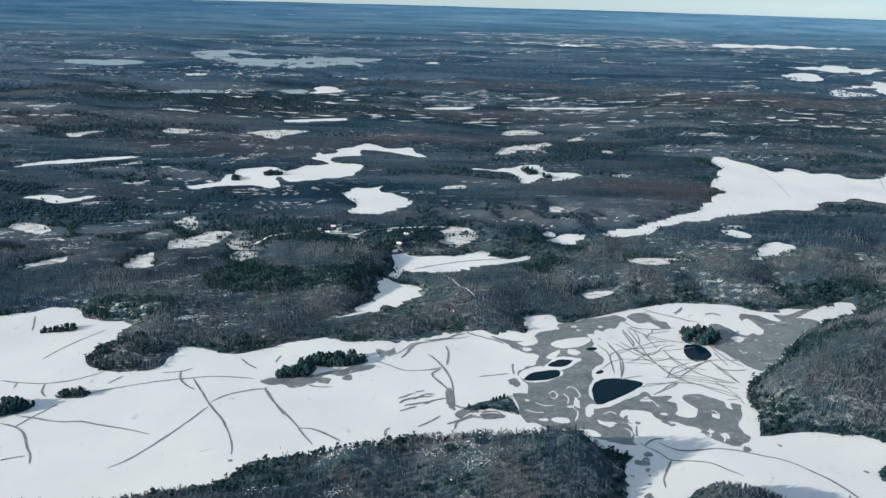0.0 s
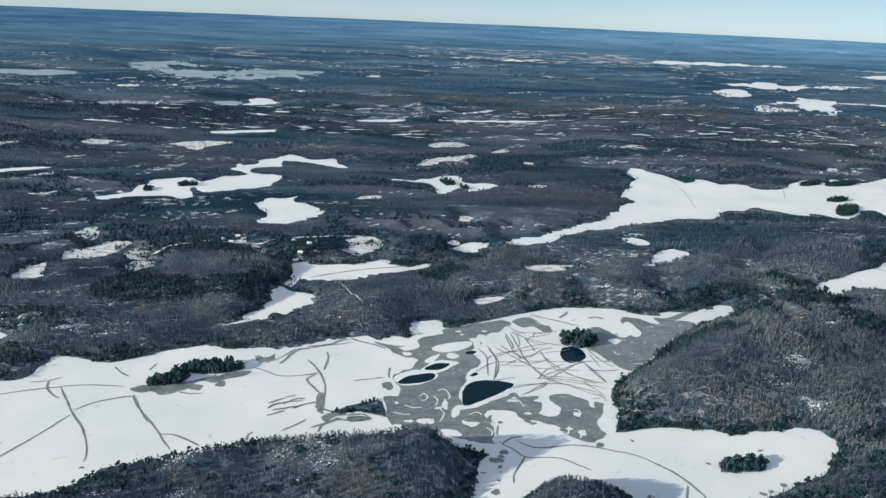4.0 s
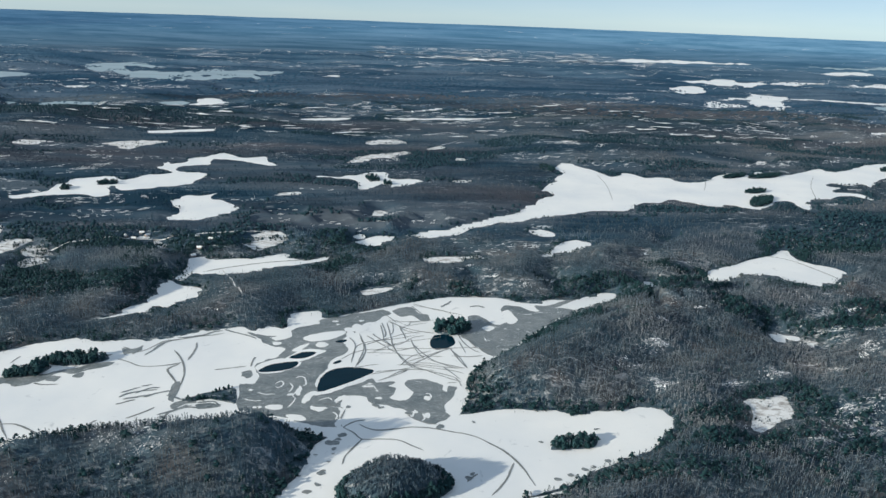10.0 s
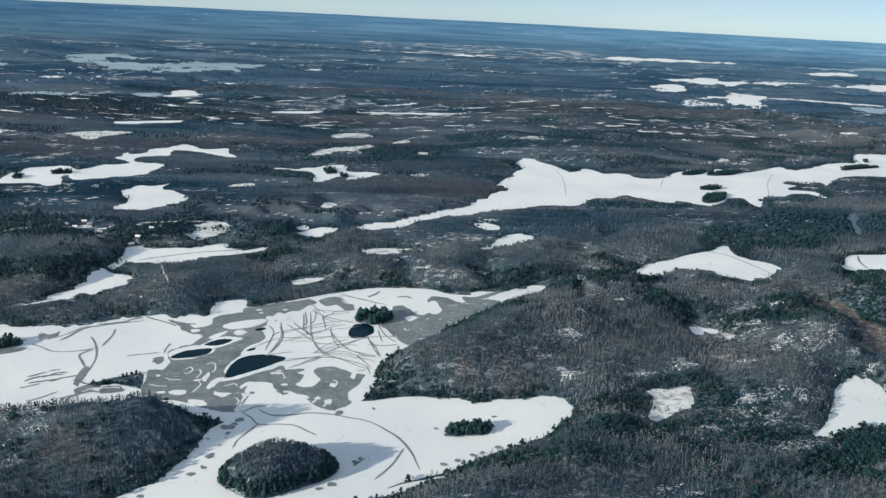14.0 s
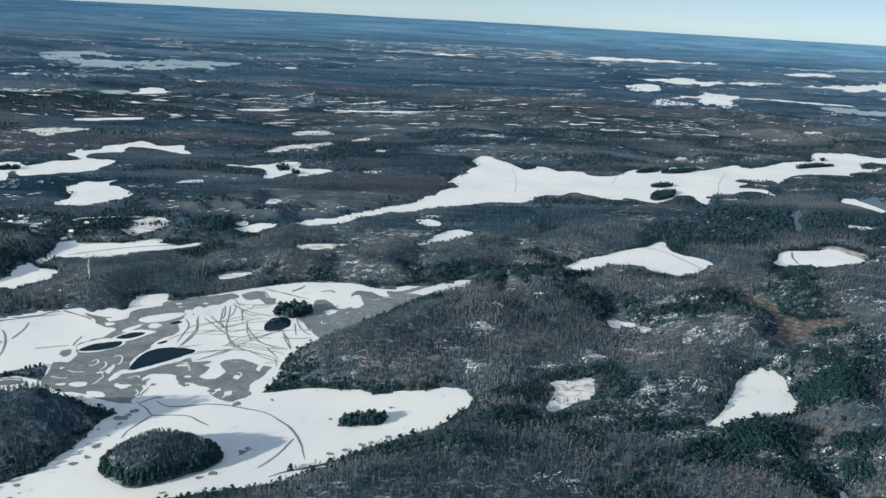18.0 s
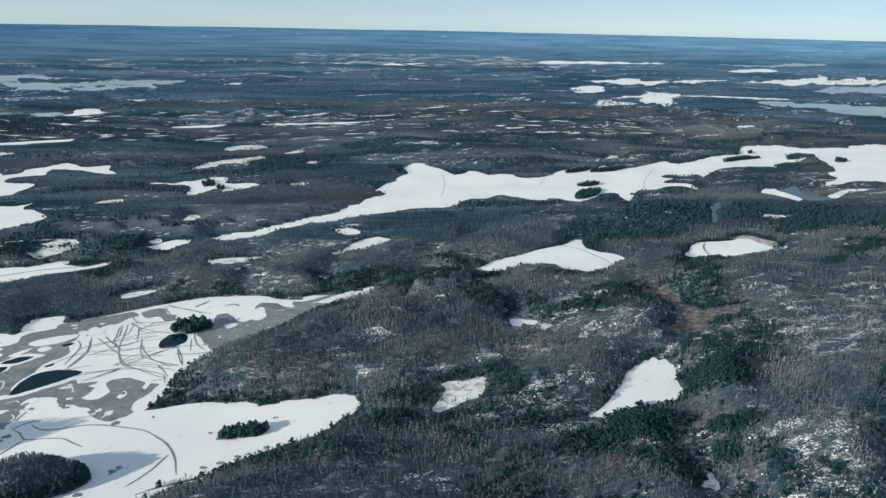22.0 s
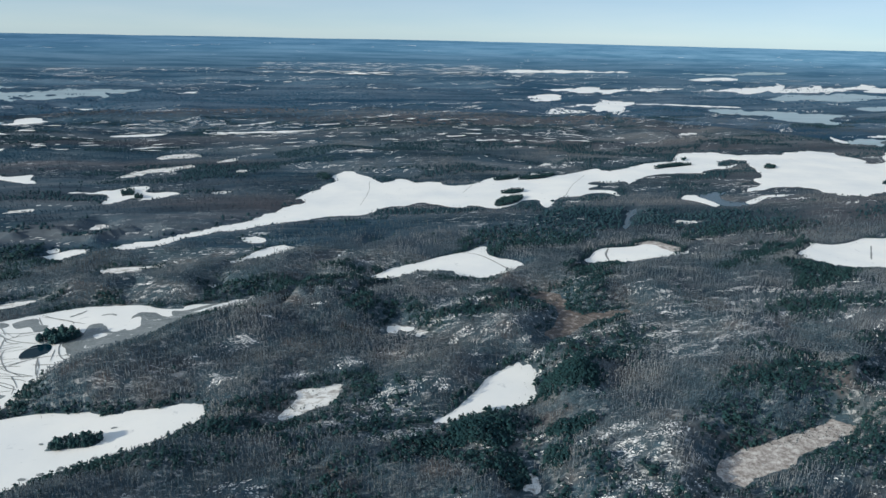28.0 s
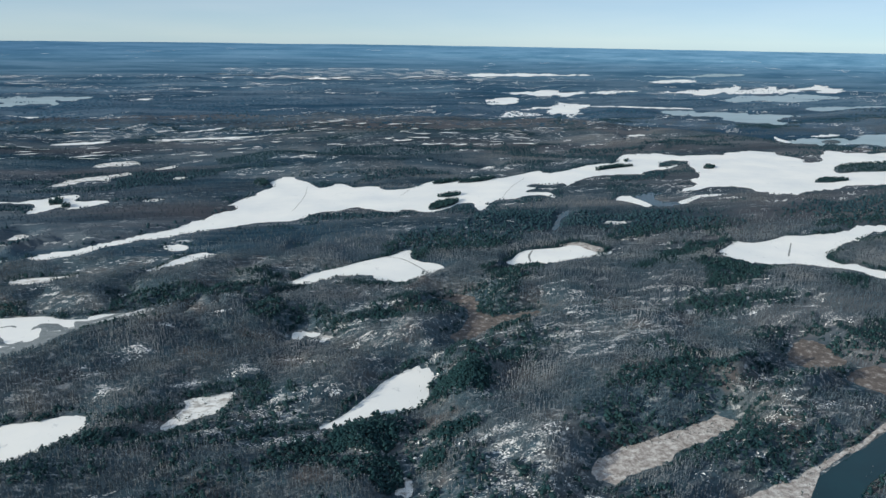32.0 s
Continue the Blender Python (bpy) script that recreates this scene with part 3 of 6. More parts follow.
NARROWS_SOUTH = [(969, 941), (959, 947), (929, 943), (888, 930), (853, 918), (829, 904), (804, 870), (804, 877), (803, 894), (778, 880), (766, 882), (757, 888), (740, 876), (738, 865), (748, 856), (731, 848), (722, 834), (734, 832), (743, 827), (757, 822), (760, 807), (758, 787), (749, 783), (748, 800), (738, 811), (723, 813), (697, 801), (679, 796), (660, 777), (644, 748), (632, 721), (628, 723), (632, 747), (633, 760), (631, 774), (609, 774), (589, 756), (562, 732), (560, 733), (556, 749), (551, 761), (540, 760), (532, 752), (518, 754), (505, 765), (493, 776), (479, 780), (464, 773), (446, 767), (432, 757), (421, 742)]
LONG_SOUTH_SHORE = [(416, 730), (395, 723), (379, 724), (362, 725), (346, 713), (329, 702), (314, 698), (299, 694), (284, 683), (269, 675), (255, 674), (241, 666), (230, 654), (220, 645), (210, 637), (200, 632), (190, 627), (180, 624), (174, 615), (168, 608), (161, 614), (152, 622), (142, 619), (134, 611), (132, 599), (126, 592), (117, 588), (109, 590), (101, 594)]
lake_r = lake("frozen_lake", "long snow-covered lake widening eastward among wooded points", LONG_NORTH_SHORE + NARROWS_NORTH + BROAD_NORTH + BROAD_SOUTH + NARROWS_SOUTH + LONG_SOUTH_SHORE, **TRUE)
lake("frozen_lake", SNOWED + " and a small round island", [(36, 874), (40, 888), (52, 880), (71, 873), (82, 886), (92, 886), (101, 896), (113, 906), (131, 909), (136, 898), (134, 874), (148, 866), (162, 869), (176, 865), (184, 855), (172, 846), (161, 836), (154, 824), (144, 828), (137, 819), (138, 834), (126, 838), (116, 820), (107, 806), (99, 800), (97, 821), (97, 843), (90, 862), (76, 866), (59, 867), (45, 871)], **TRUE)
FORK_NORTH = [(822, 524), (840, 538), (854, 548), (863, 562), (868, 556), (870, 549), (890, 550), (911, 556), (933, 566), (944, 568), (952, 562), (975, 568), (1001, 568), (1024, 576), (1043, 586), (1055, 597), (1066, 598), (1068, 590), (1089, 589), (1139, 580)]
FORK_SOUTH = [(1122, 564), (1063, 562), (1042, 558), (1019, 546), (1000, 533), (982, 530), (961, 518), (943, 505), (932, 501), (918, 486), (916, 475), (918, 465), (926, 464), (933, 461), (934, 453), (935, 446), (944, 440), (968, 418), (947, 399), (925, 420), (918, 428), (914, 440), (910, 449), (904, 457), (893, 459), (886, 466), (879, 472), (868, 474), (854, 473), (845, 477), (834, 479), (829, 489), (822, 497), (821, 509)]
lake_t = lake("frozen_lake", "snow-covered lake forking round a dark wooded point", FORK_NORTH + FORK_SOUTH, **TRUE)
lake_u = lake("frozen_lake", "small white lake with tan reeds on its shore", [(592, 525), (606, 538), (616, 553), (626, 562), (634, 565), (650, 566), (666, 568), (686, 574), (693, 566), (695, 552), (699, 544), (708, 544), (720, 548), (708, 538), (689, 532), (672, 529), (659, 526), (646, 519), (634, 520), (627, 526), (614, 523), (601, 519)], **TRUE)
lake_v = lake("frozen_lake", "wedge-shaped snow-covered lake beside evergreens", [(349, 488), (360, 493), (371, 497), (381, 501), (391, 507), (398, 513), (406, 523), (416, 531), (430, 538), (446, 546), (463, 557), (475, 563), (496, 574), (517, 593), (511, 568), (512, 557), (519, 545), (526, 542), (533, 537), (537, 525), (528, 516), (519, 509), (511, 500), (497, 493), (484, 492), (473, 498), (469, 506), (465, 510), (458, 515), (448, 518), (438, 518), (427, 509), (418, 501), (416, 507), (412, 504), (407, 499), (395, 500), (383, 500), (369, 495), (358, 488)], **TRUE)
lake("frozen_pond", "narrow snow-covered pond between dark evergreens", [(330.9, 491.3), (336.7, 501.4), (343.4, 504.6), (346.8, 501.2), (348.6, 489.8), (341.9, 488.2), (335.2, 487.9)], category="pond", **TRUE)
lake("frozen_pond", "narrow snow-covered pond between dark evergreens", [(281.6, 465.0), (289.1, 471.1), (297.1, 474.8), (303.0, 478.8), (308.0, 480.6), (305.8, 473.3), (298.0, 467.2), (289.9, 464.9)], category="pond", **TRUE)
lake("frozen_pond", "smooth white frozen pond wedged between evergreen knolls", [(401.9, 263.7), (405.8, 267.1), (412.4, 270.7), (419.4, 276.8), (427.0, 285.8), (434.9, 294.6), (439.3, 300.8), (446.2, 310.6), (454.7, 318.3), (463.3, 324.8), (469.8, 329.4), (475.4, 329.2), (479.2, 324.4), (482.2, 321.4), (478.9, 312.4), (474.9, 303.2), (471.7, 292.8), (470.8, 286.0), (466.0, 280.0), (460.0, 275.8), (454.5, 273.0), (449.4, 272.0), (444.4, 271.6), (439.7, 272.5), (433.1, 271.8), (427.9, 269.0), (423.0, 267.5), (416.4, 264.5), (411.4, 261.3), (406.7, 259.9)], category="pond", low_shore=False, **TRUE)
lake("frozen_pond", "small white frozen pond among evergreens", [(389.8, 383.9), (390.9, 393.6), (395.1, 398.9), (399.5, 404.4), (405.9, 408.7), (408.6, 407.1), (410.5, 398.4), (414.2, 394.6), (411.8, 389.9), (406.6, 388.8), (402.8, 392.5), (399.6, 386.1), (395.6, 383.8)], category="pond", **TRUE)
lake("frozen_pond", "reedy snow-dusted marsh pond", [(411.7, 378.1), (415.6, 387.3), (420.6, 389.4), (426.4, 386.4), (427.9, 382.2), (423.5, 378.0), (417.3, 375.2)], mat=FIELD, category="pond", **TRUE)
lake("frozen_pond", "wind-streaked frozen pond ringed by evergreens", [(313.6, 277.1), (318.7, 282.0), (323.8, 288.8), (329.0, 297.2), (331.9, 305.8), (330.0, 312.9), (337.0, 313.7), (343.4, 314.0), (349.7, 316.3), (356.2, 318.0), (358.9, 314.7), (356.5, 308.8), (354.2, 300.4), (350.7, 294.5), (346.3, 291.5), (340.3, 289.5), (336.0, 286.6), (331.0, 282.7), (326.2, 280.6), (320.7, 277.5), (316.1, 275.5)], mat=FIELD, category="pond", **TRUE)
lake("frozen_pond", "narrow white pond below a bare ridge", [(265, 560), (273, 571), (283, 583), (296, 602), (307, 610), (318, 613), (324, 607), (329, 601), (325, 594), (317, 587), (307, 579), (296, 573), (286, 567), (276, 561), (270, 557)], category="pond", **TRUE)
lake("frozen_pond", "narrow white pond below a bare ridge", [(273, 643), (282, 648), (292, 645), (298, 635), (296, 625), (288, 623), (279, 628)], category="pond", **TRUE)
lake("frozen_pond", "narrow white pond below a bare ridge", [(98, 617), (100, 626), (107, 630), (110, 615), (105, 611)], category="pond", **TRUE)
lake("frozen_pond", "narrow snow shelf beside open water", [(821, 762), (842, 784), (859, 790), (858, 774), (861, 757), (861, 735), (855, 715), (848, 721), (844, 739), (837, 755)], category="pond", level=0.05, **TRUE)
lake("frozen_pond", "narrow snow shelf beside open water", [(904, 739), (929, 757), (953, 772), (979, 778), (1004, 776), (980, 767), (954, 762), (925, 741), (908, 727)], category="pond", level=0.05, **TRUE)
lake("open_pond", "small dark open pond between snow shelves", [(857, 774), (883, 796), (904, 802), (912, 795), (890, 775), (883, 756), (890, 743), (904, 739), (904, 727), (886, 719), (871, 720), (863, 726), (861, 741)], mat=RIVER, level=0.03, category="pond", **TRUE)
lake("creek", "dark blue water of a narrow wooded creek", [(749, 736), (750, 727), (733, 700), (715, 674), (701, 650), (688, 630), (678, 626), (684, 639), (697, 658), (709, 682), (721, 706), (733, 716)], mat=RIVER, category="creek", **TRUE)
for pts in (
        [(-225, 553), (-231, 575), (-218, 579), (-212, 590), (-205, 600), (-193, 603), (-183, 604), (-179, 599), (-185, 592), (-187, 580), (-189, 571), (-196, 563), (-203, 555), (-216, 557)],
        [(-248, 502), (-246, 512), (-245, 522), (-246, 534), (-242, 540), (-234, 543), (-228, 531), (-219, 517), (-221, 509), (-231, 507), (-240, 508)],
        [(-329, 501), (-324, 507), (-315, 513), (-307, 523), (-300, 527), (-287, 524), (-291, 518), (-301, 512), (-311, 505), (-319, 497)],
        [(-556, 1026), (-545, 1042), (-534, 1053), (-520, 1069), (-508, 1062), (-518, 1046), (-523, 1022), (-521, 1000), (-537, 1011)],
        [(-4, 591), (3, 596), (8, 602), (7, 614), (-1, 620), (-8, 619), (4, 626), (14, 630), (17, 636), (21, 632), (26, 639), (30, 628), (37, 621), (39, 607), (36, 599), (31, 592), (25, 585), (20, 574), (15, 574), (10, 579), (4, 587)],
        [(-182, 571), (-177, 579), (-163, 579), (-158, 568), (-150, 561), (-158, 555), (-167, 555), (-174, 559)],
        [(-172, 534), (-169, 545), (-163, 551), (-152, 551), (-143, 545), (-149, 538), (-155, 532), (-159, 526), (-166, 530)],
        [(-80, 598), (-77, 603), (-70, 595), (-59, 576), (-64, 574), (-72, 579)],
        [(-109, 601), (-99, 610), (-97, 620), (-86, 610), (-94, 603), (-102, 599)],
        [(-298, 1080), (-290, 1096), (-267, 1104), (-235, 1112), (-207, 1110), (-220, 1089), (-236, 1058), (-247, 1034), (-273, 1064)],
        [(-233, 615), (-236, 632), (-227, 633), (-221, 617), (-221, 603)],
        [(-6, 775), (6, 783), (21, 792), (32, 801), (36, 779), (32, 774), (14, 773), (1, 770)],
        [(112, 691), (115, 709), (121, 718), (128, 720), (133, 703), (127, 692), (123, 686)],
        [(44, 957), (66, 961), (81, 981), (93, 1015), (114, 1032), (133, 1046), (149, 1051), (164, 1065), (172, 1045), (159, 1032), (145, 1014), (119, 1005), (106, 988), (90, 972), (70, 961), (57, 949)],
        [(97, 1138), (113, 1155), (138, 1155), (126, 1127), (110, 1116)],
        [(200, 1085), (212, 1105), (224, 1121), (230, 1105), (218, 1089)],
        [(213, 850), (222, 867), (230, 880), (236, 873), (247, 866), (241, 852), (227, 850)],
        [(157, 549), (165, 558), (176, 560), (190, 562), (202, 564), (211, 565), (220, 556), (211, 552), (199, 550), (187, 548), (174, 546), (164, 544)],
        [(393, 607), (403, 617), (416, 626), (430, 637), (422, 627), (409, 616), (398, 607)],
        [(705, 1017), (728, 1042), (752, 1052), (740, 1027), (717, 1012)],
        [(755, 656), (770, 663), (781, 657), (793, 654), (777, 645), (760, 646)],
        [(228, 1003), (239, 1016), (256, 1021), (255, 1003), (240, 998)],
        [(100.0, 471.7), (110.7, 479.6), (121.7, 486.7), (132.9, 491.5), (140.9, 491.5), (134.7, 483.2), (123.7, 478.5), (112.8, 473.9), (105.6, 469.4)],
        [(162, 552), (176, 560), (191, 564), (212, 566), (219, 560), (205, 552), (189, 546), (174, 545)],
        [(-350, 601), (-369, 611), (-383, 610), (-384, 598), (-367, 590), (-347, 581), (-340, 586)],
        [(-244, 622), (-240, 641), (-231, 647), (-223, 615), (-230, 606)],
        [(-397, 839), (-385, 859), (-370, 874), (-368, 862), (-382, 844)],
        [(-361, 1084), (-425, 1097), (-420, 1068), (-383, 1057), (-385, 1081)],
        [(111, 1156), (150, 1171), (168, 1140), (130, 1125)]):
    lake("snowy_field", FIELDED, pts, FIELD, category="field", group="snowy fields", **RAGGED)
for pts in (
        [(1249, 2639), (1328, 2701), (1402, 2704), (1514, 2836), (1553, 2805), (1527, 2678), (1590, 2680), (1699, 2811), (1602, 2651), (1652, 2652), (1748, 2748), (1861, 2818), (1824, 2720), (1918, 2723), (1805, 2657), (1710, 2567), (1647, 2537), (1587, 2564), (1539, 2563), (1453, 2428), (1410, 2378), (1438, 2479), (1375, 2505), (1326, 2557), (1287, 2612)],
        [(1103, 2329), (1147, 2352), (1216, 2400), (1213, 2329), (1186, 2219), (1135, 2158), (1090, 2138), (1059, 2100), (1070, 2199)],
        [(984, 1819), (1033, 1878), (1040, 1925), (1080, 1940), (1090, 1892), (1121, 1859), (1121, 1814), (1074, 1801), (1024, 1775), (995, 1762)],
        [(1116, 1990), (1180, 2042), (1251, 2078), (1302, 2156), (1326, 2240), (1351, 2176), (1365, 2116), (1414, 2135), (1351, 2039), (1300, 1969), (1250, 1855), (1254, 1824), (1222, 1810), (1180, 1754), (1170, 1768), (1198, 1857), (1164, 1858), (1175, 1921), (1222, 2006), (1176, 2007), (1121, 1956)],
        [(2013, 2727), (2030, 2665), (2158, 2765), (2303, 2838), (2458, 2917), (2599, 3079), (2591, 2999), (2427, 2809), (2336, 2739), (2447, 2776), (2620, 2853), (2753, 3009), (2772, 2971), (2621, 2783), (2748, 2823), (2905, 2902), (3076, 3067), (3073, 2987), (3003, 2834), (2902, 2693), (2748, 2562), (2744, 2624), (2740, 2687), (2639, 2652), (2527, 2618), (2401, 2525), (2341, 2553), (2308, 2582), (2213, 2522), (2200, 2579), (2101, 2548), (2023, 2546), (1976, 2574)],
        [(1512, 1349), (1491, 1304), (1478, 1252), (1485, 1234), (1447, 1221), (1458, 1262)],
        [(2294, 3358), (2485, 3519), (2628, 3585), (2654, 3486), (2541, 3332), (2454, 3325), (2325, 3270)],
        [(1566, 4151), (1793, 4186), (1982, 4149), (2252, 4123), (2301, 4066), (2101, 3944), (1840, 3909), (1494, 3892)],
        [(1148, 1377), (1189, 1402), (1210, 1401), (1220, 1381), (1190, 1364), (1158, 1358)],
        [(966, 1225), (1006, 1260), (1002, 1245), (972, 1225)],
        [(1363, 2067), (1446, 2075), (1551, 2045), (1664, 1996), (1701, 1958), (1594, 1979), (1477, 2018), (1409, 2038)],
        [(1588, 1315), (1640, 1339), (1684, 1346), (1667, 1318), (1616, 1303)],
        [(-805, 1802), (-802, 1845), (-780, 1836), (-767, 1798), (-782, 1788)],
        [(-674, 1864), (-659, 1897), (-621, 1907), (-611, 1851), (-640, 1830)],
        [(-577, 1904), (-563, 1938), (-539, 1944), (-524, 1902), (-546, 1897)],
        [(-288, 1565), (-277, 1598), (-294, 1659), (-280, 1696), (-253, 1690), (-230, 1639), (-212, 1610), (-232, 1586), (-257, 1561)],
        [(-309, 1927), (-273, 1936), (-237, 1901), (-207, 1894), (-187, 1884), (-200, 1853), (-226, 1875), (-258, 1896)],
        [(180, 1537), (214, 1572), (248, 1603), (267, 1627), (265, 1586), (238, 1561), (205, 1537)],
        [(28, 1216), (47, 1230), (76, 1253), (71, 1233), (47, 1218)],
        [(1163, 2396), (1242, 2459), (1261, 2402), (1195, 2288), (1124, 2216), (1118, 2269)],
        [(-75, 2398), (-40, 2432), (-5, 2421), (-14, 2373), (-45, 2364)],
        [(84, 2449), (133, 2512), (163, 2522), (132, 2465)],
        [(227, 3219), (281, 3282), (295, 3210), (250, 3154)],
        [(-274, 1197), (-247, 1218), (-212, 1229), (-166, 1241), (-166, 1216), (-205, 1199), (-246, 1182)],
        [(-44, 1385), (-1, 1400), (66, 1418), (45, 1383), (-10, 1375)],
        [(135, 1429), (205, 1439), (289, 1452), (377, 1475), (323, 1433), (239, 1420), (169, 1418)]):
    lake("distant_frozen_lake", "distant snow-covered lake with ragged shores", pts, group="distant lakes", **COVES)
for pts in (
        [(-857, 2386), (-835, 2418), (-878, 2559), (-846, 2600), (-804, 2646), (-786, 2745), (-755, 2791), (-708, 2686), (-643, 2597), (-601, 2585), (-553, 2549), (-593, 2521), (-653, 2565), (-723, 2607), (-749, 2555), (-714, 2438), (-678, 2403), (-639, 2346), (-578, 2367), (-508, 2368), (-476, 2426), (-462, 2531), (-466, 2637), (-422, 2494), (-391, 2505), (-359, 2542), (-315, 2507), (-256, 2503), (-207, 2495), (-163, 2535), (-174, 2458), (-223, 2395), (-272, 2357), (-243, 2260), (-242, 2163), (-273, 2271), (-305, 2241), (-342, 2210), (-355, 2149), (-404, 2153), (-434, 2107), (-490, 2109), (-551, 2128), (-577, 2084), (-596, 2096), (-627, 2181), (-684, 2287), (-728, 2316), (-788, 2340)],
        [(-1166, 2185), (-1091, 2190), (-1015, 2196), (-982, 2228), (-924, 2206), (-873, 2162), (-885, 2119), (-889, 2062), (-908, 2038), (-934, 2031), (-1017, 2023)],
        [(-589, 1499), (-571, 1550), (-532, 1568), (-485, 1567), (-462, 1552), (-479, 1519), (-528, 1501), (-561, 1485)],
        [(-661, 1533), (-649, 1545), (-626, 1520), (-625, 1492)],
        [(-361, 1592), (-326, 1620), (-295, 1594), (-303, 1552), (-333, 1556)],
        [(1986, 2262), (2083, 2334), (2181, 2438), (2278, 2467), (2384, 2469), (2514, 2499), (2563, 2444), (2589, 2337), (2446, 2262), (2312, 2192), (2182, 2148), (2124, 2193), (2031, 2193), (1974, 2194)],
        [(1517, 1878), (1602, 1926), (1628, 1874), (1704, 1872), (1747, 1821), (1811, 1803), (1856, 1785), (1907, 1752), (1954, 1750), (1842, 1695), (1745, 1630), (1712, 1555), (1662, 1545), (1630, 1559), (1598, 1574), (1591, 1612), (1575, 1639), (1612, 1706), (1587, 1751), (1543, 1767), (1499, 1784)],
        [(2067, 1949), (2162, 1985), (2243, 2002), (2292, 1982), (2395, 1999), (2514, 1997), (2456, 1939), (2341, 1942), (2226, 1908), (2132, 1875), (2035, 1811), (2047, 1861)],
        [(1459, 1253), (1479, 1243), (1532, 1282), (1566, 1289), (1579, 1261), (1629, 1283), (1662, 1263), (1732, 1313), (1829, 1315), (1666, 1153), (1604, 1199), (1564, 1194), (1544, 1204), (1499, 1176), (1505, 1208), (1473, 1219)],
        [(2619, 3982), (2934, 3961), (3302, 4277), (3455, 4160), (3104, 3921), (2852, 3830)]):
    lake("distant_grey_lake", "distant lake ice, blue-grey with painted haze, with wooded shores", pts, LAKE_ICE, group="distant open water", **COVES)
for pts in ([(543, 209), (593, 222), (643, 239), (634, 223), (595, 207), (547, 188), (532, 186)],):
    lake("frosted_marsh", "tan frosted marsh with thin snow", pts, MARSH, category="marsh", **RAGGED)
for pts in ([(444, 242), (449, 236), (450, 226), (446, 214), (445, 204), (442, 206), (443, 220), (445, 230), (442, 238)], [(436, 203), (445, 204), (447, 196), (440, 190), (434, 195)]):
    lake("frozen_stream", "narrow icy stream bed between evergreen knolls", pts, FIELD, category="stream", **RAGGED)
lake("river", "dark blue-green open river with icy banks", [(597, 133), (623, 155), (641, 169), (660, 179), (686, 189), (708, 198), (754, 212), (721, 177), (678, 167), (655, 156), (621, 128)], RIVER, wobble=0.5, level=0.02, category="river")
lake("river_bank", "icy tan bank along the open river", [(585, 160), (608, 167), (639, 175), (666, 187), (688, 195), (716, 206), (760, 221), (755, 213), (710, 199), (688, 191), (660, 180), (640, 168), (622, 155), (599, 136), (573, 138)], MARSH, wobble=1.0, category="river bank")
lake("frosted_marsh", "tan reeds along the shore of a small lake", [(670, 575), (697, 585), (704, 570), (712, 556), (703, 547), (692, 556), (689, 571)], MARSH, wobble=0.8, category="marsh")
for pts in ([(105, 477), (124, 490), (142, 493), (133, 482), (116, 471)], [(254, 500), (263, 510), (274, 505), (264, 491)]):
    lake("snowy_field", FIELDED, pts, FIELD, category="field", group="snowy fields", **RAGGED)
for pts in ([(716, 286), (738, 309), (764, 320), (757, 290), (756, 278), (734, 274), (717, 274)], [(739, 260), (762, 270), (780, 266), (761, 238), (741, 235), (733, 244)]):
    lake("brown_fen", "dry brown fen rimmed with frost", pts, FEN, category="marsh", **RAGGED)

lake("brown_fen", "brown brushy clearing streaked with snow", [(508, 452), (528, 453), (543, 449), (539, 419), (539, 408), (549, 402), (576, 405), (592, 411), (587, 398), (568, 391), (551, 386), (534, 377), (520, 364), (501, 356), (505, 370), (519, 388), (528, 409), (526, 426), (518, 439)], FEN, category="clearing", **RAGGED)

# bare ice, open pools and refrozen cracks are parts of their lake
for i, pts in enumerate(([(-96, 343), (-91, 347), (-83, 347), (-72, 350), (-62, 355), (-51, 360), (-42, 364), (-34, 364), (-38, 359), (-46, 356), (-50, 352), (-58, 353), (-65, 347), (-71, 339), (-77, 337), (-84, 341), (-91, 340)], [(-64, 344), (-63, 349), (-57, 347), (-59, 342)], [(-51, 347), (-50, 351), (-47, 353), (-46, 347)], [(7, 337), (10, 341), (12, 331), (12, 321), (11, 318), (8, 326)], [(12, 316), (20, 321), (25, 318), (19, 316), (14, 311)], [(25, 315), (33, 317), (38, 313), (29, 311)], [(43, 351), (48, 353), (49, 346), (46, 344)], [(-35, 383), (-28, 382), (-24, 387), (-24, 380), (-29, 376), (-32, 374)])):
    sheet("bare_ice", shore(pts, 1.3, 33 + i, grain=0.1), ICE, 0.06 + 0.0004 * i, 0.03, west)["label"] = "grey bare ice with swirls of blown snow"
CHANNEL_NORTH = [(36.3, 405.9), (42.6, 399.8), (46.9, 394.7), (51.2, 389.0), (57.0, 384.9), (63.7, 381.6), (62.2, 375.4), (59.8, 369.4), (54.2, 364.4), (49.6, 360.9), (50.6, 353.8), (53.4, 337.7), (46.6, 336.6), (43.8, 334.1), (48.6, 307.4), (57.3, 303.9), (75.0, 302.3), (79.8, 297.3), (87.2, 294.5), (93.1, 291.7), (98.9, 291.0), (101.8, 292.5), (102.5, 300.4), (103.0, 304.3), (100.8, 308.8), (101.3, 313.4), (98.2, 315.8), (99.6, 320.5), (102.7, 322.8), (113.6, 321.3), (116.7, 318.9), (121.2, 312.9), (127.3, 311.0), (136.4, 309.0), (139.2, 304.9)]
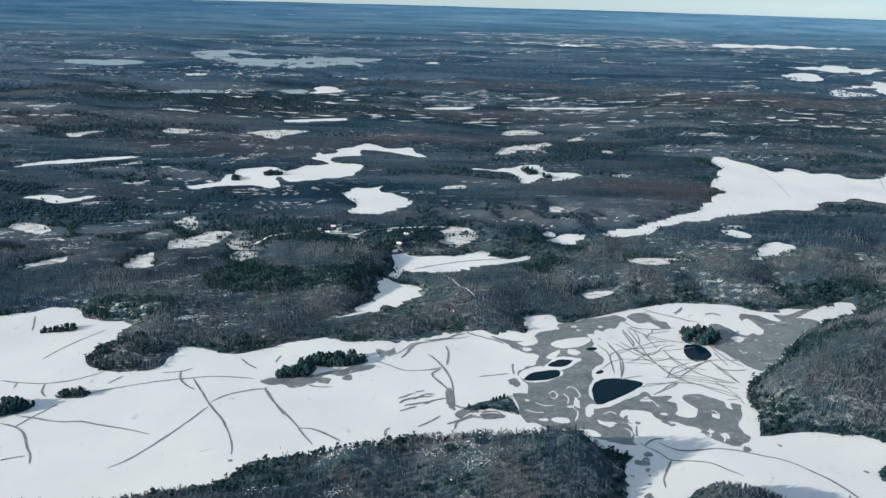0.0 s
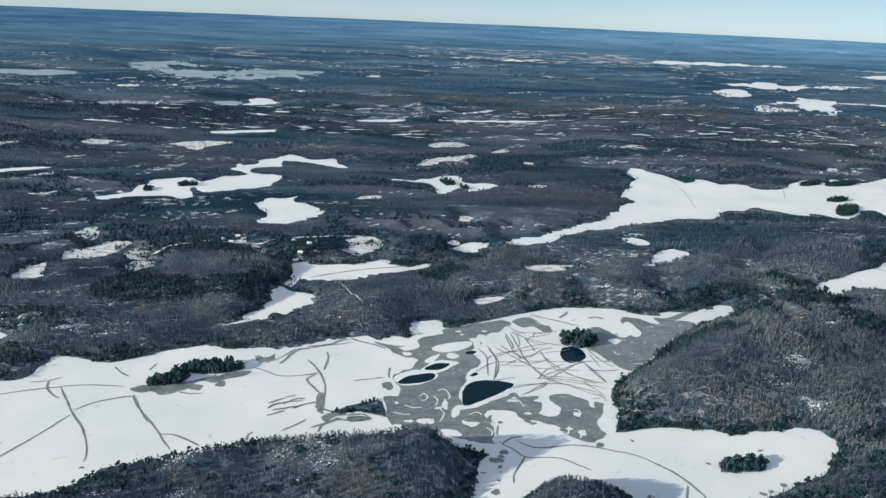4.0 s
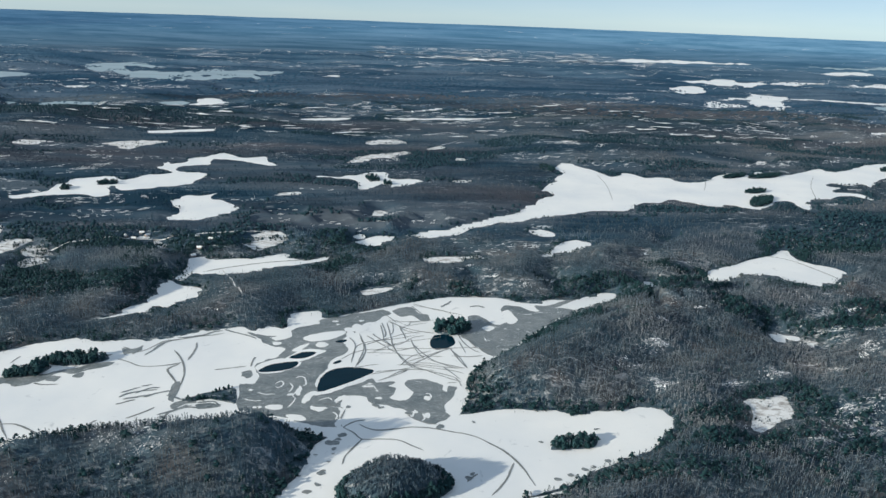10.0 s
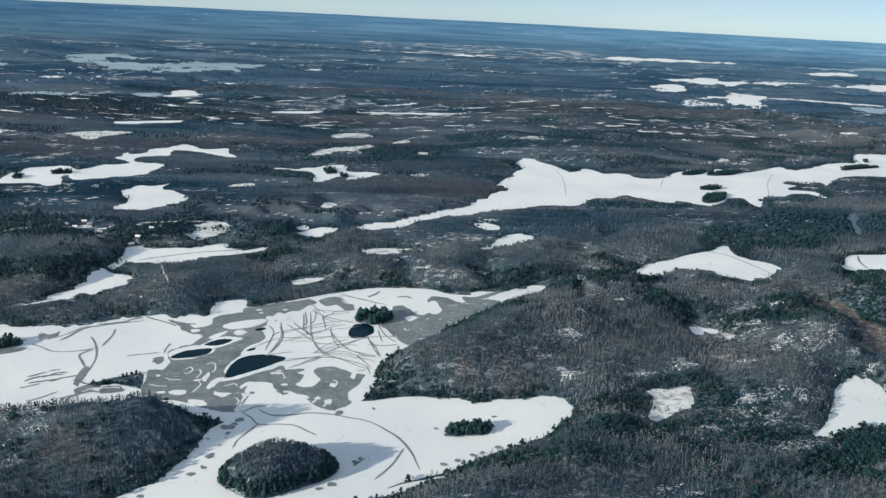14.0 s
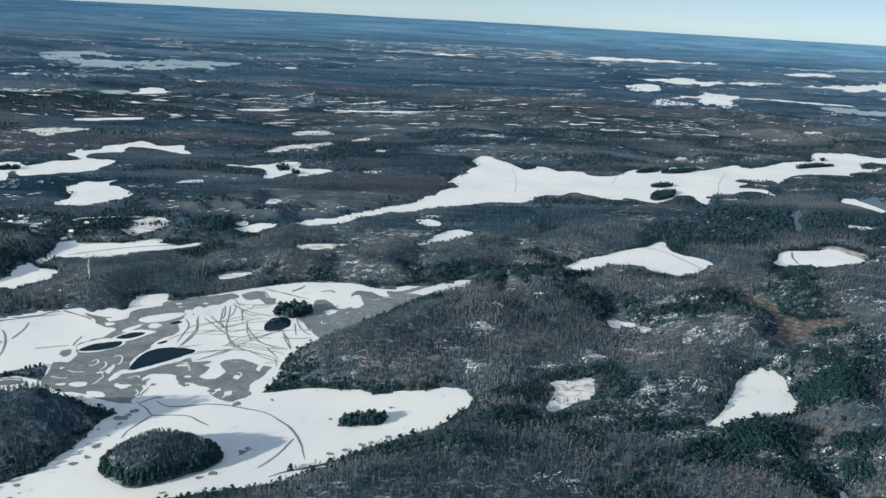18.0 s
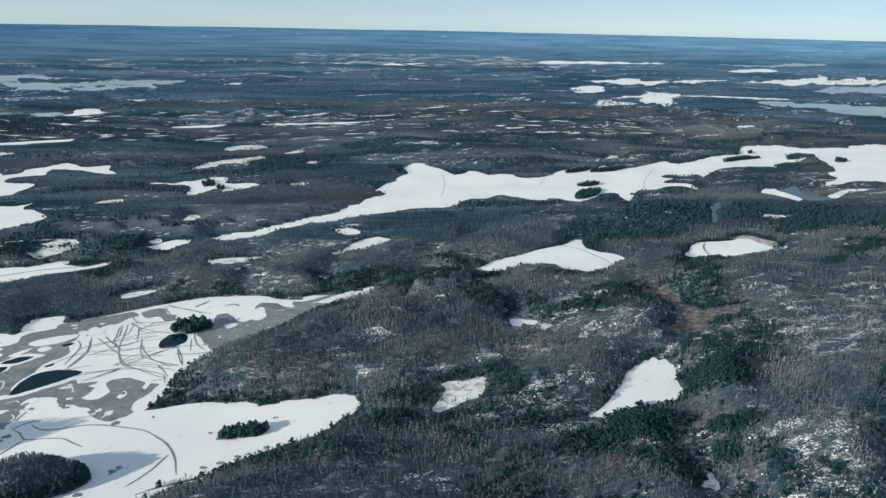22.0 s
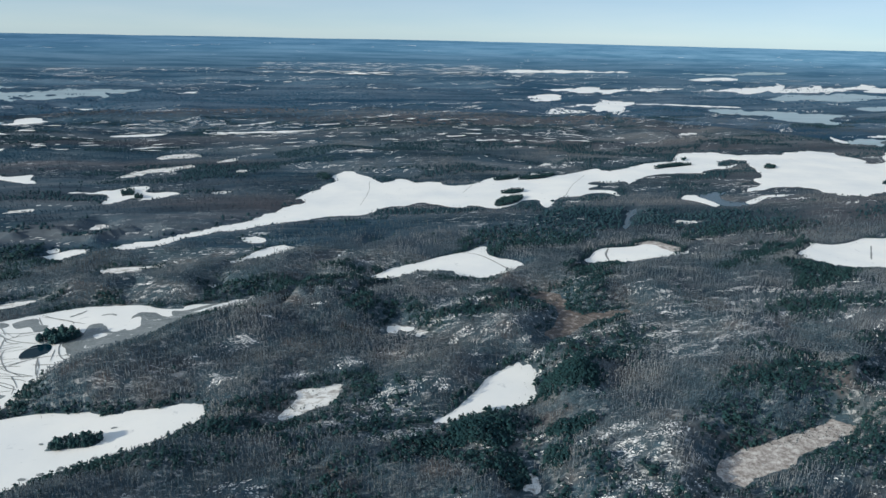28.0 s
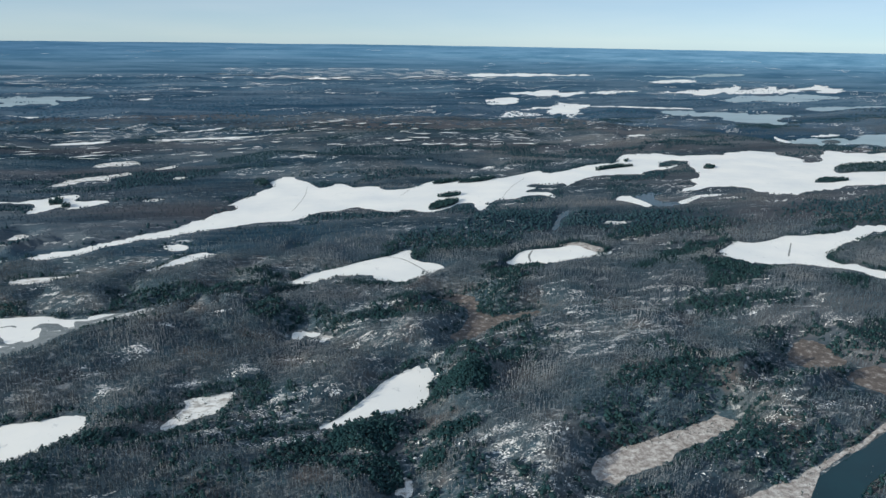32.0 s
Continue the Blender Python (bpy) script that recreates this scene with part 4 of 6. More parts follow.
CHANNEL_SOUTH = [(141.8, 299.3), (145.8, 294.9), (151.6, 292.6), (157.8, 295.1), (160.9, 300.4), (159.0, 304.4), (158.9, 311.9), (162.2, 317.7), (166.3, 325.0), (168.8, 331.2), (164.2, 330.7), (161.0, 325.7), (158.7, 328.3), (160.8, 332.7), (157.9, 336.0), (150.0, 339.5), (141.7, 339.7), (138.1, 335.2), (140.0, 330.0), (141.6, 324.3), (138.6, 318.3), (133.8, 316.6), (129.2, 319.7), (132.0, 324.6), (131.4, 330.8), (128.2, 332.2), (131.7, 336.6), (128.5, 338.7), (121.9, 337.5), (118.7, 342.2)]
CHANNEL_EAST = [(113.8, 337.0), (104.1, 331.5), (93.1, 326.7), (86.5, 333.1), (87.1, 340.9), (88.9, 349.6), (91.9, 356.5), (93.4, 363.7), (98.3, 371.0), (103.4, 378.6), (101.5, 386.6), (97.8, 392.4), (102.4, 399.1), (106.1, 404.2), (112.5, 419.4), (120.3, 421.2), (124.4, 427.8), (132.7, 435.5), (126.9, 442.6), (118.7, 439.6), (102.7, 433.8), (83.3, 426.2), (79.8, 418.8), (70.8, 412.5), (65.5, 408.2), (60.5, 403.0), (51.7, 399.7), (45.2, 402.3)]
sheet("bare_ice", shore([(196, 369), (206, 375), (213, 384), (224, 398), (237, 412), (250, 426), (267, 439), (256, 446), (236, 438), (216, 424), (200, 408), (190, 392), (188, 378)], 0.5, 30, grain=0.03), ICE, 0.068, 0.03, middle)["label"] = "grey bare ice with swirls of blown snow"
sheet("bare_ice", shore(CHANNEL_NORTH + CHANNEL_SOUTH + CHANNEL_EAST, 1.2, 31, grain=0.035), ICE, 0.07, 0.03, middle)["label"] = "grey bare ice with swirls of blown snow"
for i, pts in enumerate((
        [(186.7, 430.2), (193.1, 432.1), (198.1, 425.3), (202.7, 417.6), (210.7, 417.6), (218.9, 418.4), (214.3, 425.2), (212.1, 435.0), (212.0, 445.2), (217.2, 450.5), (227.2, 447.2), (236.1, 439.9), (240.6, 432.8), (236.6, 425.0), (230.3, 415.5), (222.2, 406.4), (214.5, 397.7), (208.9, 389.2), (199.8, 381.1), (194.0, 379.6), (186.9, 381.3), (182.6, 389.6), (178.2, 398.1), (180.2, 406.9), (184.6, 415.9)],
        [(132.9, 440.5), (141.4, 447.6), (147.5, 445.5), (152.8, 435.4), (157.9, 433.4), (157.8, 423.7), (151.9, 423.7), (146.6, 432.5), (138.4, 430.6)],
        [(238.6, 450.4), (249.3, 450.3), (265.0, 460.1), (274.8, 463.4), (263.1, 453.5), (249.5, 443.0), (242.1, 438.9)])):
    sheet("bare_ice", shore(pts, 1.2, 32 + i, grain=0.06), ICE, 0.072 + 0.002 * i, 0.03, middle)["label"] = "grey bare ice with swirls of blown snow"
for i, pts in enumerate((
        [(74.0, 395.2), (77.2, 401.1), (84.4, 404.4), (95.5, 407.8), (101.2, 406.0), (98.7, 399.1), (90.4, 394.2), (81.4, 391.8)],
        [(83.5, 387.7), (87.0, 389.3), (90.7, 386.8), (87.3, 382.8), (83.3, 384.5)],
        [(104.9, 412.2), (107.5, 418.5), (112.5, 414.8), (114.4, 409.4), (117.4, 405.8), (112.5, 404.1), (107.6, 407.7)],
        [(101.3, 400.8), (103.8, 409.5), (106.8, 403.3), (103.2, 399.1)],
        [(65.8, 367.1), (68.7, 373.0), (73.4, 379.1), (82.1, 380.5), (90.0, 378.1), (86.0, 373.5), (80.1, 367.6), (73.6, 363.3), (68.2, 363.4)],
        [(49.9, 356.6), (52.8, 362.2), (62.3, 367.9), (73.5, 364.8), (75.9, 360.4), (70.4, 354.1), (61.0, 348.8), (53.7, 349.6)],
        [(86.3, 325.7), (97.7, 332.3), (110.5, 343.0), (118.6, 351.1), (119.9, 348.3), (113.8, 341.0), (104.1, 331.5), (94.8, 325.5), (88.7, 322.6)],
        [(62.1, 312.1), (66.4, 313.7), (71.0, 313.0), (70.8, 309.1), (65.4, 309.2)],
        [(86.1, 312.6), (89.9, 310.8), (93.9, 307.9), (91.0, 306.3), (86.9, 309.2)],
        [(80.4, 316.2), (81.8, 323.3), (85.2, 328.2), (88.4, 326.8), (85.0, 320.9), (83.0, 315.0)],
        [(74.3, 303.4), (80.8, 303.8), (84.7, 298.3), (79.7, 297.9)],
        [(48.1, 306.9), (52.2, 309.0), (57.8, 304.4), (52.3, 301.9)],
        [(193.7, 411.3), (198.3, 414.9), (202.4, 411.2), (197.1, 405.8)],
        [(212.7, 438.0), (217.7, 442.1), (220.0, 433.0), (220.9, 424.1), (215.9, 417.5), (211.8, 423.2)],
        [(63.7, 408.2), (60.7, 401.3), (52.0, 397.2), (56.1, 393.0), (61.3, 394.6), (66.3, 399.5)],
        [(98.1, 317.0), (101.1, 321.7), (104.8, 323.4), (106.8, 319.1), (102.8, 315.7), (100.6, 316.9)],
        [(130.1, 305.2), (132.1, 303.5), (134.5, 304.0), (132.0, 301.8)],
        [(97.8, 330.4), (100.2, 333.5), (102.5, 332.8), (99.7, 329.1)],
        [(68.1, 379.2), (72.9, 385.4), (78.0, 388.6), (76.7, 382.2), (71.8, 376.8)])):
    sheet("snow_drift", shore(pts, 1.2, 41 + i, grain=0.12), SNOW, 0.084 + 0.0006 * i, 0.02, middle)
SLUSH_RIMS = (
    [(-35.5, 383.1), (-31.1, 377.7), (-26.3, 378.4), (-24.6, 382.2)],
    [(-18.9, 373.8), (-15.9, 381.3), (-13.1, 389.1), (-8.7, 393.9), (-2.6, 394.6)],
    [(-6.0, 397.1), (3.1, 399.5), (9.7, 401.9), (14.9, 407.0), (21.2, 408.6)],
    [(20.8, 410.4), (25.9, 406.9), (32.3, 403.3), (39.0, 399.9), (45.1, 394.8)],
    [(46.0, 401.5), (52.1, 396.3), (57.2, 389.7)],
    [(-51.8, 369.9), (-44.5, 372.7), (-37.1, 375.6)],
    [(98.5, 306.1), (100.7, 313.4), (102.7, 319.2)],
    [(7.7, 305.8), (12.8, 308.4), (18.3, 312.2), (21.4, 315.5)],
    [(26.8, 310.8), (33.6, 314.0), (39.3, 315.0)],
    [(7.1, 325.8), (15.6, 321.4), (23.2, 321.2), (29.7, 318.7)],
    [(189.3, 447.4), (195.9, 449.5), (201.5, 445.3)],
    [(168.4, 447.5), (173.3, 453.8), (177.4, 460.3)],
)
ICE_CURLS = (
    [(74.6, 343.2), (77.7, 345.1), (80.5, 342.4), (81.5, 336.5), (79.5, 333.3)],
    [(78.0, 332.1), (75.5, 324.1), (77.1, 319.9), (75.5, 314.1), (73.6, 310.7)],
    [(64.0, 336.9), (66.8, 340.0), (68.8, 336.1), (66.0, 332.4), (64.0, 333.7)],
    [(149.1, 323.5), (151.1, 324.1), (152.0, 320.4), (151.0, 316.8), (148.8, 316.3)],
    [(90.4, 317.8), (94.9, 320.6), (98.1, 317.0)],
    [(139.0, 303.3), (141.6, 304.9), (141.0, 301.0), (139.1, 300.5)],
    [(146.6, 303.1), (147.1, 298.6), (145.3, 295.4)],
    [(98.5, 306.1), (101.0, 302.1), (100.2, 297.8)],
    [(193.0, 395.4), (193.7, 391.1), (197.1, 392.8)],
    [(113.7, 332.5), (117.0, 335.0), (120.1, 332.4), (121.6, 327.9)],
    [(55.6, 327.6), (60.6, 325.1), (66.7, 325.5)],
    [(49.0, 320.6), (55.4, 318.1), (59.8, 319.1)],
    [(72.8, 327.2), (74.1, 333.4), (71.8, 338.6)],
)
for pts in ([(89, 328), (89, 342), (95, 353), (107, 356), (120, 351), (110, 341), (98, 332)], [(52, 352), (58, 360), (73, 364), (72, 356), (60, 351)], [(68, 369), (75, 376), (84, 376), (77, 368)], [(156, 388), (160, 400), (171, 399), (172, 386), (163, 379), (158, 380)],
            [(94.5, 390.8), (99.6, 394.0), (102.5, 392.3), (98.9, 389.1)], [(94.8, 361.5), (98.5, 365.1), (100.2, 363.6), (96.9, 360.7)]):
    sheet("open_pool", shore(pts, 1.0 if pts[0][0] == 156 else 0.6, 37), WATER, 0.10, 0.02, middle)["label"] = "dark open pool in the ice"
WEST_CRACKS = (
    [(-237.1, 337.1), (-223.8, 335.3), (-211.5, 335.3), (-198.2, 339.6), (-190.1, 345.5), (-184.4, 350.2)],
    [(-211.5, 335.3), (-208.7, 326.7), (-203.4, 321.3)],
    [(-226.7, 335.2), (-225.2, 328.2)],
    [(-178.1, 336.3), (-175.7, 341.2), (-172.5, 346.3)],
    [(-227.2, 361.8), (-222.7, 375.3), (-215.7, 389.1), (-207.0, 402.1)],
    [(-262.2, 418.2), (-256.2, 405.8), (-252.0, 395.6)],
    [(-209.6, 304.1), (-199.7, 302.5), (-185.5, 299.6), (-176.1, 300.5), (-163.5, 297.6), (-151.3, 295.1), (-135.7, 290.6)],
    [(-213.3, 296.9), (-204.6, 294.4), (-197.2, 289.0), (-190.4, 279.3), (-185.1, 272.6), (-181.1, 264.8)],
    [(-204.6, 294.4), (-200.5, 303.9), (-193.1, 317.4)],
    [(-196.4, 268.3), (-191.3, 270.6), (-185.7, 272.1)],
)
LONG_CRACKS = (
    [(-184.1, 326.1), (-173.1, 331.8), (-157.4, 338.5), (-140.6, 343.5), (-127.4, 346.6), (-116.5, 347.2), (-98.6, 345.5)],
    [(-143.4, 351.6), (-140.6, 343.5), (-135.2, 337.1), (-127.8, 331.6)],
    [(-153.6, 349.8), (-144.0, 351.5), (-136.3, 357.1)],
    [(-134.0, 344.5), (-128.0, 335.7), (-116.3, 318.1), (-106.6, 305.4), (-99.4, 293.0), (-95.2, 283.0), (-93.5, 275.2)],
    [(-145.9, 264.5), (-138.8, 271.8), (-130.9, 285.2), (-123.1, 301.7), (-116.3, 318.1)],
    [(-117.1, 320.8), (-110.9, 327.8), (-103.0, 332.1), (-92.0, 335.0), (-86.2, 326.1), (-75.0, 308.8)],
    [(-91.8, 336.8), (-91.2, 334.4)],
    [(-113.7, 368.3), (-107.6, 361.8), (-100.3, 356.3)],
)
NORTH_CRACKS = (
    [(-91.4, 333.7), (-82.6, 320.7), (-69.8, 304.1), (-63.0, 293.8), (-55.9, 284.0)],
    [(-66.2, 298.9), (-59.3, 298.7), (-50.4, 293.5), (-42.4, 287.9)],
    [(-69.2, 340.7), (-63.6, 338.7), (-53.1, 339.1)],
    [(-33.0, 376.4), (-23.5, 378.5), (-17.7, 385.4), (-12.7, 393.2), (-3.3, 395.6), (6.5, 399.6), (16.9, 402.1), (23.6, 405.4)],
    [(-33.6, 369.0), (-26.6, 365.4), (-17.6, 359.6), (-7.2, 359.5), (0.6, 361.5), (5.9, 364.2)],
    [(-3.4, 379.8), (2.5, 370.8), (8.2, 357.9), (10.4, 348.4), (11.3, 338.0), (10.5, 326.9)],
)
MORE_WEST_CRACKS = (
    [(7.5, 390.7), (9.0, 381.2), (7.8, 364.9)],
    [(4.4, 362.1), (-0.7, 355.3), (4.6, 345.8), (8.8, 338.0), (9.4, 329.4), (9.3, 321.1)],
    [(-16.9, 316.5), (-12.4, 319.2), (-7.3, 322.0)],
    [(-7.1, 302.6), (-0.7, 307.8), (5.5, 314.3)],
    [(-22.8, 293.8), (-22.8, 298.8), (-20.4, 301.9)],
    [(-92.7, 364.8), (-91.8, 370.5), (-90.7, 373.3)],
    [(11.4, 301.1), (12.9, 307.5), (17.2, 311.8), (24.5, 315.0)],
    [(26.5, 354.2), (37.6, 356.8), (45.6, 358.8)],
    [(47.6, 370.3), (46.6, 364.4), (46.9, 356.0)],
)
SLUSH_CURLS = (
    [(-18.2, 324.0), (-12.9, 328.6), (-6.5, 330.9), (1.5, 332.0)],
    [(-18.0, 328.7), (-10.5, 334.6), (-3.1, 338.2)],
    [(-14.6, 321.6), (-6.5, 324.9), (1.4, 327.1)],
    [(-10.3, 327.9), (-5.0, 333.3), (2.1, 334.4)],
    [(-4.7, 323.7), (2.3, 328.3), (9.1, 330.6)],
    [(12.3, 314.1), (18.8, 318.6), (25.6, 317.3)],
    [(14.7, 309.7), (22.3, 312.8), (30.6, 311.0)],
    [(25.0, 317.3), (33.2, 318.3), (38.1, 313.6)],
    [(-35.4, 384.8), (-28.4, 381.6), (-24.1, 386.2)],
    [(-27.4, 375.6), (-23.9, 380.0)],
)
BAY_CRACKS = (
    [(104.5, 290.8), (107.4, 294.0), (111.3, 296.7), (117.1, 297.8)],
    [(112.3, 294.5), (116.7, 290.1), (122.8, 287.8), (131.3, 288.8), (139.9, 290.3), (151.8, 288.5), (160.7, 285.2), (169.5, 281.9), (176.8, 276.1), (183.8, 268.4), (189.1, 259.6), (192.7, 248.1), (194.8, 239.0)],
    [(104.5, 290.8), (110.2, 285.9), (114.5, 280.1), (123.8, 279.9), (132.4, 278.8), (140.0, 273.1), (145.9, 269.0)],
    [(114.5, 280.1), (110.8, 273.6), (106.7, 265.9), (105.5, 258.0)],
    [(187.6, 257.8), (183.3, 248.3), (179.1, 241.1), (172.1, 233.0)],
)
MORE_BAY_CRACKS = (
    [(138.3, 302.2), (142.3, 297.5), (148.5, 293.5), (154.5, 292.4)],
    [(163.4, 244.4), (167.3, 248.7), (169.4, 250.0)],
    [(93.3, 314.4), (98.1, 313.1), (104.9, 308.9)],
    [(105.0, 308.3), (102.6, 296.8), (104.5, 290.8)],
)
FAR_CRACKS = (
    [(403, 772), (420, 848), (427, 917)],
    [(544, 829), (576, 898), (579, 935)],
    [(677, 796), (710, 861), (760, 937)],
)
TRACKS = (
    [(147.8, 454.0), (159.4, 445.6), (171.8, 438.5), (184.0, 432.6)],
    [(146.8, 449.6), (153.6, 435.0), (159.1, 424.0)],
    [(167.6, 449.1), (173.9, 452.5), (176.9, 460.4)],
    [(129.3, 422.4), (138.9, 413.0), (148.9, 406.7), (162.4, 402.3)],
    [(130.3, 424.4), (144.2, 421.8), (163.9, 425.1)],
    [(128.7, 420.5), (130.5, 399.1), (132.7, 382.0), (136.7, 368.3), (142.7, 358.3), (151.6, 350.9), (162.0, 345.9), (168.9, 340.2), (170.6, 330.0)],
    [(114.5, 399.8), (122.1, 390.3), (132.5, 376.2), (140.2, 368.3)],
    [(110.1, 358.9), (114.6, 377.7), (111.6, 396.2), (109.6, 403.3)],
    [(106.3, 361.9), (107.5, 377.6), (110.0, 385.9), (120.1, 392.0), (134.6, 394.8), (149.2, 401.2)],
)
EAST_TRACKS = (
    [(113.6, 385.9), (127.2, 394.7), (139.7, 402.0), (152.8, 405.8)],
    [(124.4, 386.1), (135.3, 386.2), (145.7, 396.7), (154.9, 399.5)],
    [(135.8, 357.5), (143.6, 369.9), (157.5, 378.1)],
    [(142.7, 358.3), (150.9, 366.0), (164.8, 378.1), (170.2, 380.7), (186.8, 380.8), (197.5, 374.3)],
    [(145.1, 386.3), (150.5, 373.9), (158.1, 362.2), (168.7, 356.2), (176.3, 353.2)],
    [(168.4, 380.7), (172.1, 366.1), (176.3, 353.2)],
    [(175.8, 404.4), (177.6, 391.0), (183.0, 378.3), (188.4, 373.4)],
    [(176.6, 402.5), (181.4, 392.8), (190.6, 386.8), (197.8, 381.0)],
    [(168.5, 370.1), (179.3, 368.6), (190.1, 370.2)],
)
SOUTH_TRACKS = (
    [(120.7, 350.1), (131.3, 351.6), (144.8, 352.4), (158.5, 350.2)],
    [(122.6, 338.8), (128.7, 343.7), (134.8, 349.4), (143.0, 353.1)],
    [(134.1, 358.3), (147.8, 358.3), (165.2, 354.6), (175.6, 353.2)],
    [(151.6, 350.9), (165.5, 340.2), (172.2, 336.7)],
    [(136.5, 371.4), (150.7, 369.9), (165.0, 368.5)],
    [(98.8, 365.7), (111.0, 377.6), (125.1, 379.4), (136.0, 377.9), (150.0, 384.7)],
    [(107.3, 354.4), (117.0, 358.2), (123.6, 359.7)],
    [(124.8, 420.4), (127.5, 403.6), (126.3, 396.4)],
    [(137.0, 413.0), (139.9, 399.3), (140.3, 393.1)],
    [(162.3, 335.4), (170.6, 336.7)],
    [(114.9, 375.2), (125.6, 374.5), (136.3, 373.8)],
    [(134.2, 424.5), (142.7, 415.0), (145.1, 420.8), (156.1, 421.0)],
)
REED_LINE = (
    [(636.1, 562.9), (625.9, 545.4), (620.5, 524.9)],
)
POINT_CRACKS = (
    [(934, 506), (941, 491), (949, 471)],
    [(920, 540), (882, 496)],
)
WEDGE_CRACKS = (
    [(472, 574), (502, 557), (519, 508)],
)
for cracks, width, parent, level in ((REED_LINE, 1.6, lake_u, 0.06), (POINT_CRACKS, 1.4, lake_t, 0.06), (WEDGE_CRACKS, 1.2, lake_v, 0.06), (FAR_CRACKS, 0.6, lake_r, 0.05),
                                     (WEST_CRACKS, 0.95, west, 0.066), (LONG_CRACKS, 1.0, west, 0.078), (NORTH_CRACKS, 0.95, west, 0.090), (MORE_WEST_CRACKS, 1.1, west, 0.102),
                                     (BAY_CRACKS, 0.95, bay, 0.114), (MORE_BAY_CRACKS, 0.9, bay, 0.122)):
    for i, pts in enumerate(cracks):
        ribbon("ice_crack", shore(pts, 0.3, 50 + i, closed=False), width, CRACK, level + 0.0011 * i, parent)
MORE_TRACKS = (
    [(117.7, 376.9), (135.7, 380.5), (153.8, 380.2), (172.0, 379.9)],
    [(119.4, 376.0), (136.1, 388.6), (155.1, 394.2), (166.8, 398.3)],
    [(125.3, 394.5), (132.2, 382.2), (136.7, 366.6), (142.9, 355.5), (151.1, 351.8)],
    [(136.3, 359.2), (151.5, 355.4), (168.0, 350.1), (174.3, 345.8)],
    [(138.1, 360.7), (149.1, 367.9), (160.5, 375.4), (172.2, 381.5)],
    [(117.2, 347.0), (130.7, 350.8), (144.6, 355.5)],
    [(124.3, 340.1), (133.9, 346.6), (140.9, 352.0)],
    [(152.5, 366.3), (162.2, 358.8), (171.7, 351.4)],
    [(168.3, 380.0), (173.7, 366.0), (176.8, 351.3)],
    [(175.4, 391.4), (176.6, 381.5), (178.1, 372.0)],
    [(181.4, 393.8), (185.3, 383.0), (191.3, 374.9)],
    [(183.4, 383.0), (191.7, 377.2), (196.0, 374.8)],
    [(143.9, 394.3), (146.4, 378.0), (152.2, 362.6)],
    [(161.8, 355.2), (167.5, 345.9), (171.4, 337.7)],
    [(124.1, 416.5), (125.6, 403.1), (126.0, 392.0)],
    [(132.0, 421.1), (132.6, 407.4), (130.3, 398.7)],
    [(129.4, 423.9), (135.7, 416.4), (141.0, 407.3), (152.0, 401.9)],
    [(137.2, 407.4), (141.4, 414.5), (151.4, 418.1), (157.6, 420.9)],
    [(126.6, 435.6), (132.2, 425.8), (135.8, 418.3)],
    [(147.8, 450.7), (159.9, 445.5), (171.6, 439.3), (174.9, 433.3)],
    [(118.1, 403.2), (123.5, 394.6), (132.2, 382.2)],
    [(139.8, 360.6), (151.9, 360.4), (162.0, 357.3)],
    [(103.2, 397.4), (107.7, 386.5), (106.4, 367.1)],
    [(110.6, 397.3), (113.4, 382.4), (110.5, 363.4), (107.8, 352.7)],
)
for tracks, width, level in ((TRACKS, 0.8, 0.105), (EAST_TRACKS, 0.8, 0.117), (SOUTH_TRACKS, 0.7, 0.129), (MORE_TRACKS, 0.6, 0.146)):
    for i, pts in enumerate(tracks):
        ribbon("ice_track", shore(pts, 0.3, 80 + i, closed=False), width, CRACK, level + 0.0011 * i, middle)
for i, pts in enumerate(SLUSH_CURLS):
    ribbon("slush_curl", shore(pts, 0.8, 170 + i, closed=False), 1.3, ICE, 0.114 + 0.0011 * i, west)
for i, pts in enumerate(SLUSH_RIMS):
    ribbon("slush_rim", shore(pts, 0.9, 150 + i, closed=False), 1.7, ICE, 0.13 + 0.0011 * i, west if i < 10 and i != 6 else middle)
# small flecks of snow on the bare ice and spots of slush on the snow: middle, half width, half depth
SNOW_FLECKS = (
    (93.2, 422.4, 2.3, 1.6), (94.8, 417.8, 2.0, 1.1), (111.2, 423.1, 1.6, 1.6), (80.4, 419.4, 2.6, 2.4), (86.5, 386.7, 3.6, 3.4),
    (58.1, 388.5, 3.3, 2.4), (58.5, 401.8, 7.7, 2.9), (103.2, 409.3, 3.8, 3.4), (110.4, 410.0, 5.1, 4.5), (117.1, 403.2, 2.3, 2.2),
    (77.7, 328.6, 1.6, 5.3), (74.1, 324.5, 1.9, 1.1), (67.0, 312.3, 4.8, 1.7), (57.7, 311.2, 2.3, 0.9), (91.2, 309.8, 4.3, 1.4),
    (83.5, 320.8, 2.1, 4.0), (51.3, 329.7, 1.1, 1.3), (150.0, 319.1, 1.9, 2.5), (102.3, 295.2, 2.0, 4.5), (138.9, 418.1, 2.0, 1.2),
    (145.1, 411.9, 1.6, 1.1), (148.7, 300.9, 1.3, 2.8), (142.7, 304.6, 1.5, 1.9), (122.8, 319.8, 1.8, 1.2), (116.4, 333.0, 3.5, 1.3),
)
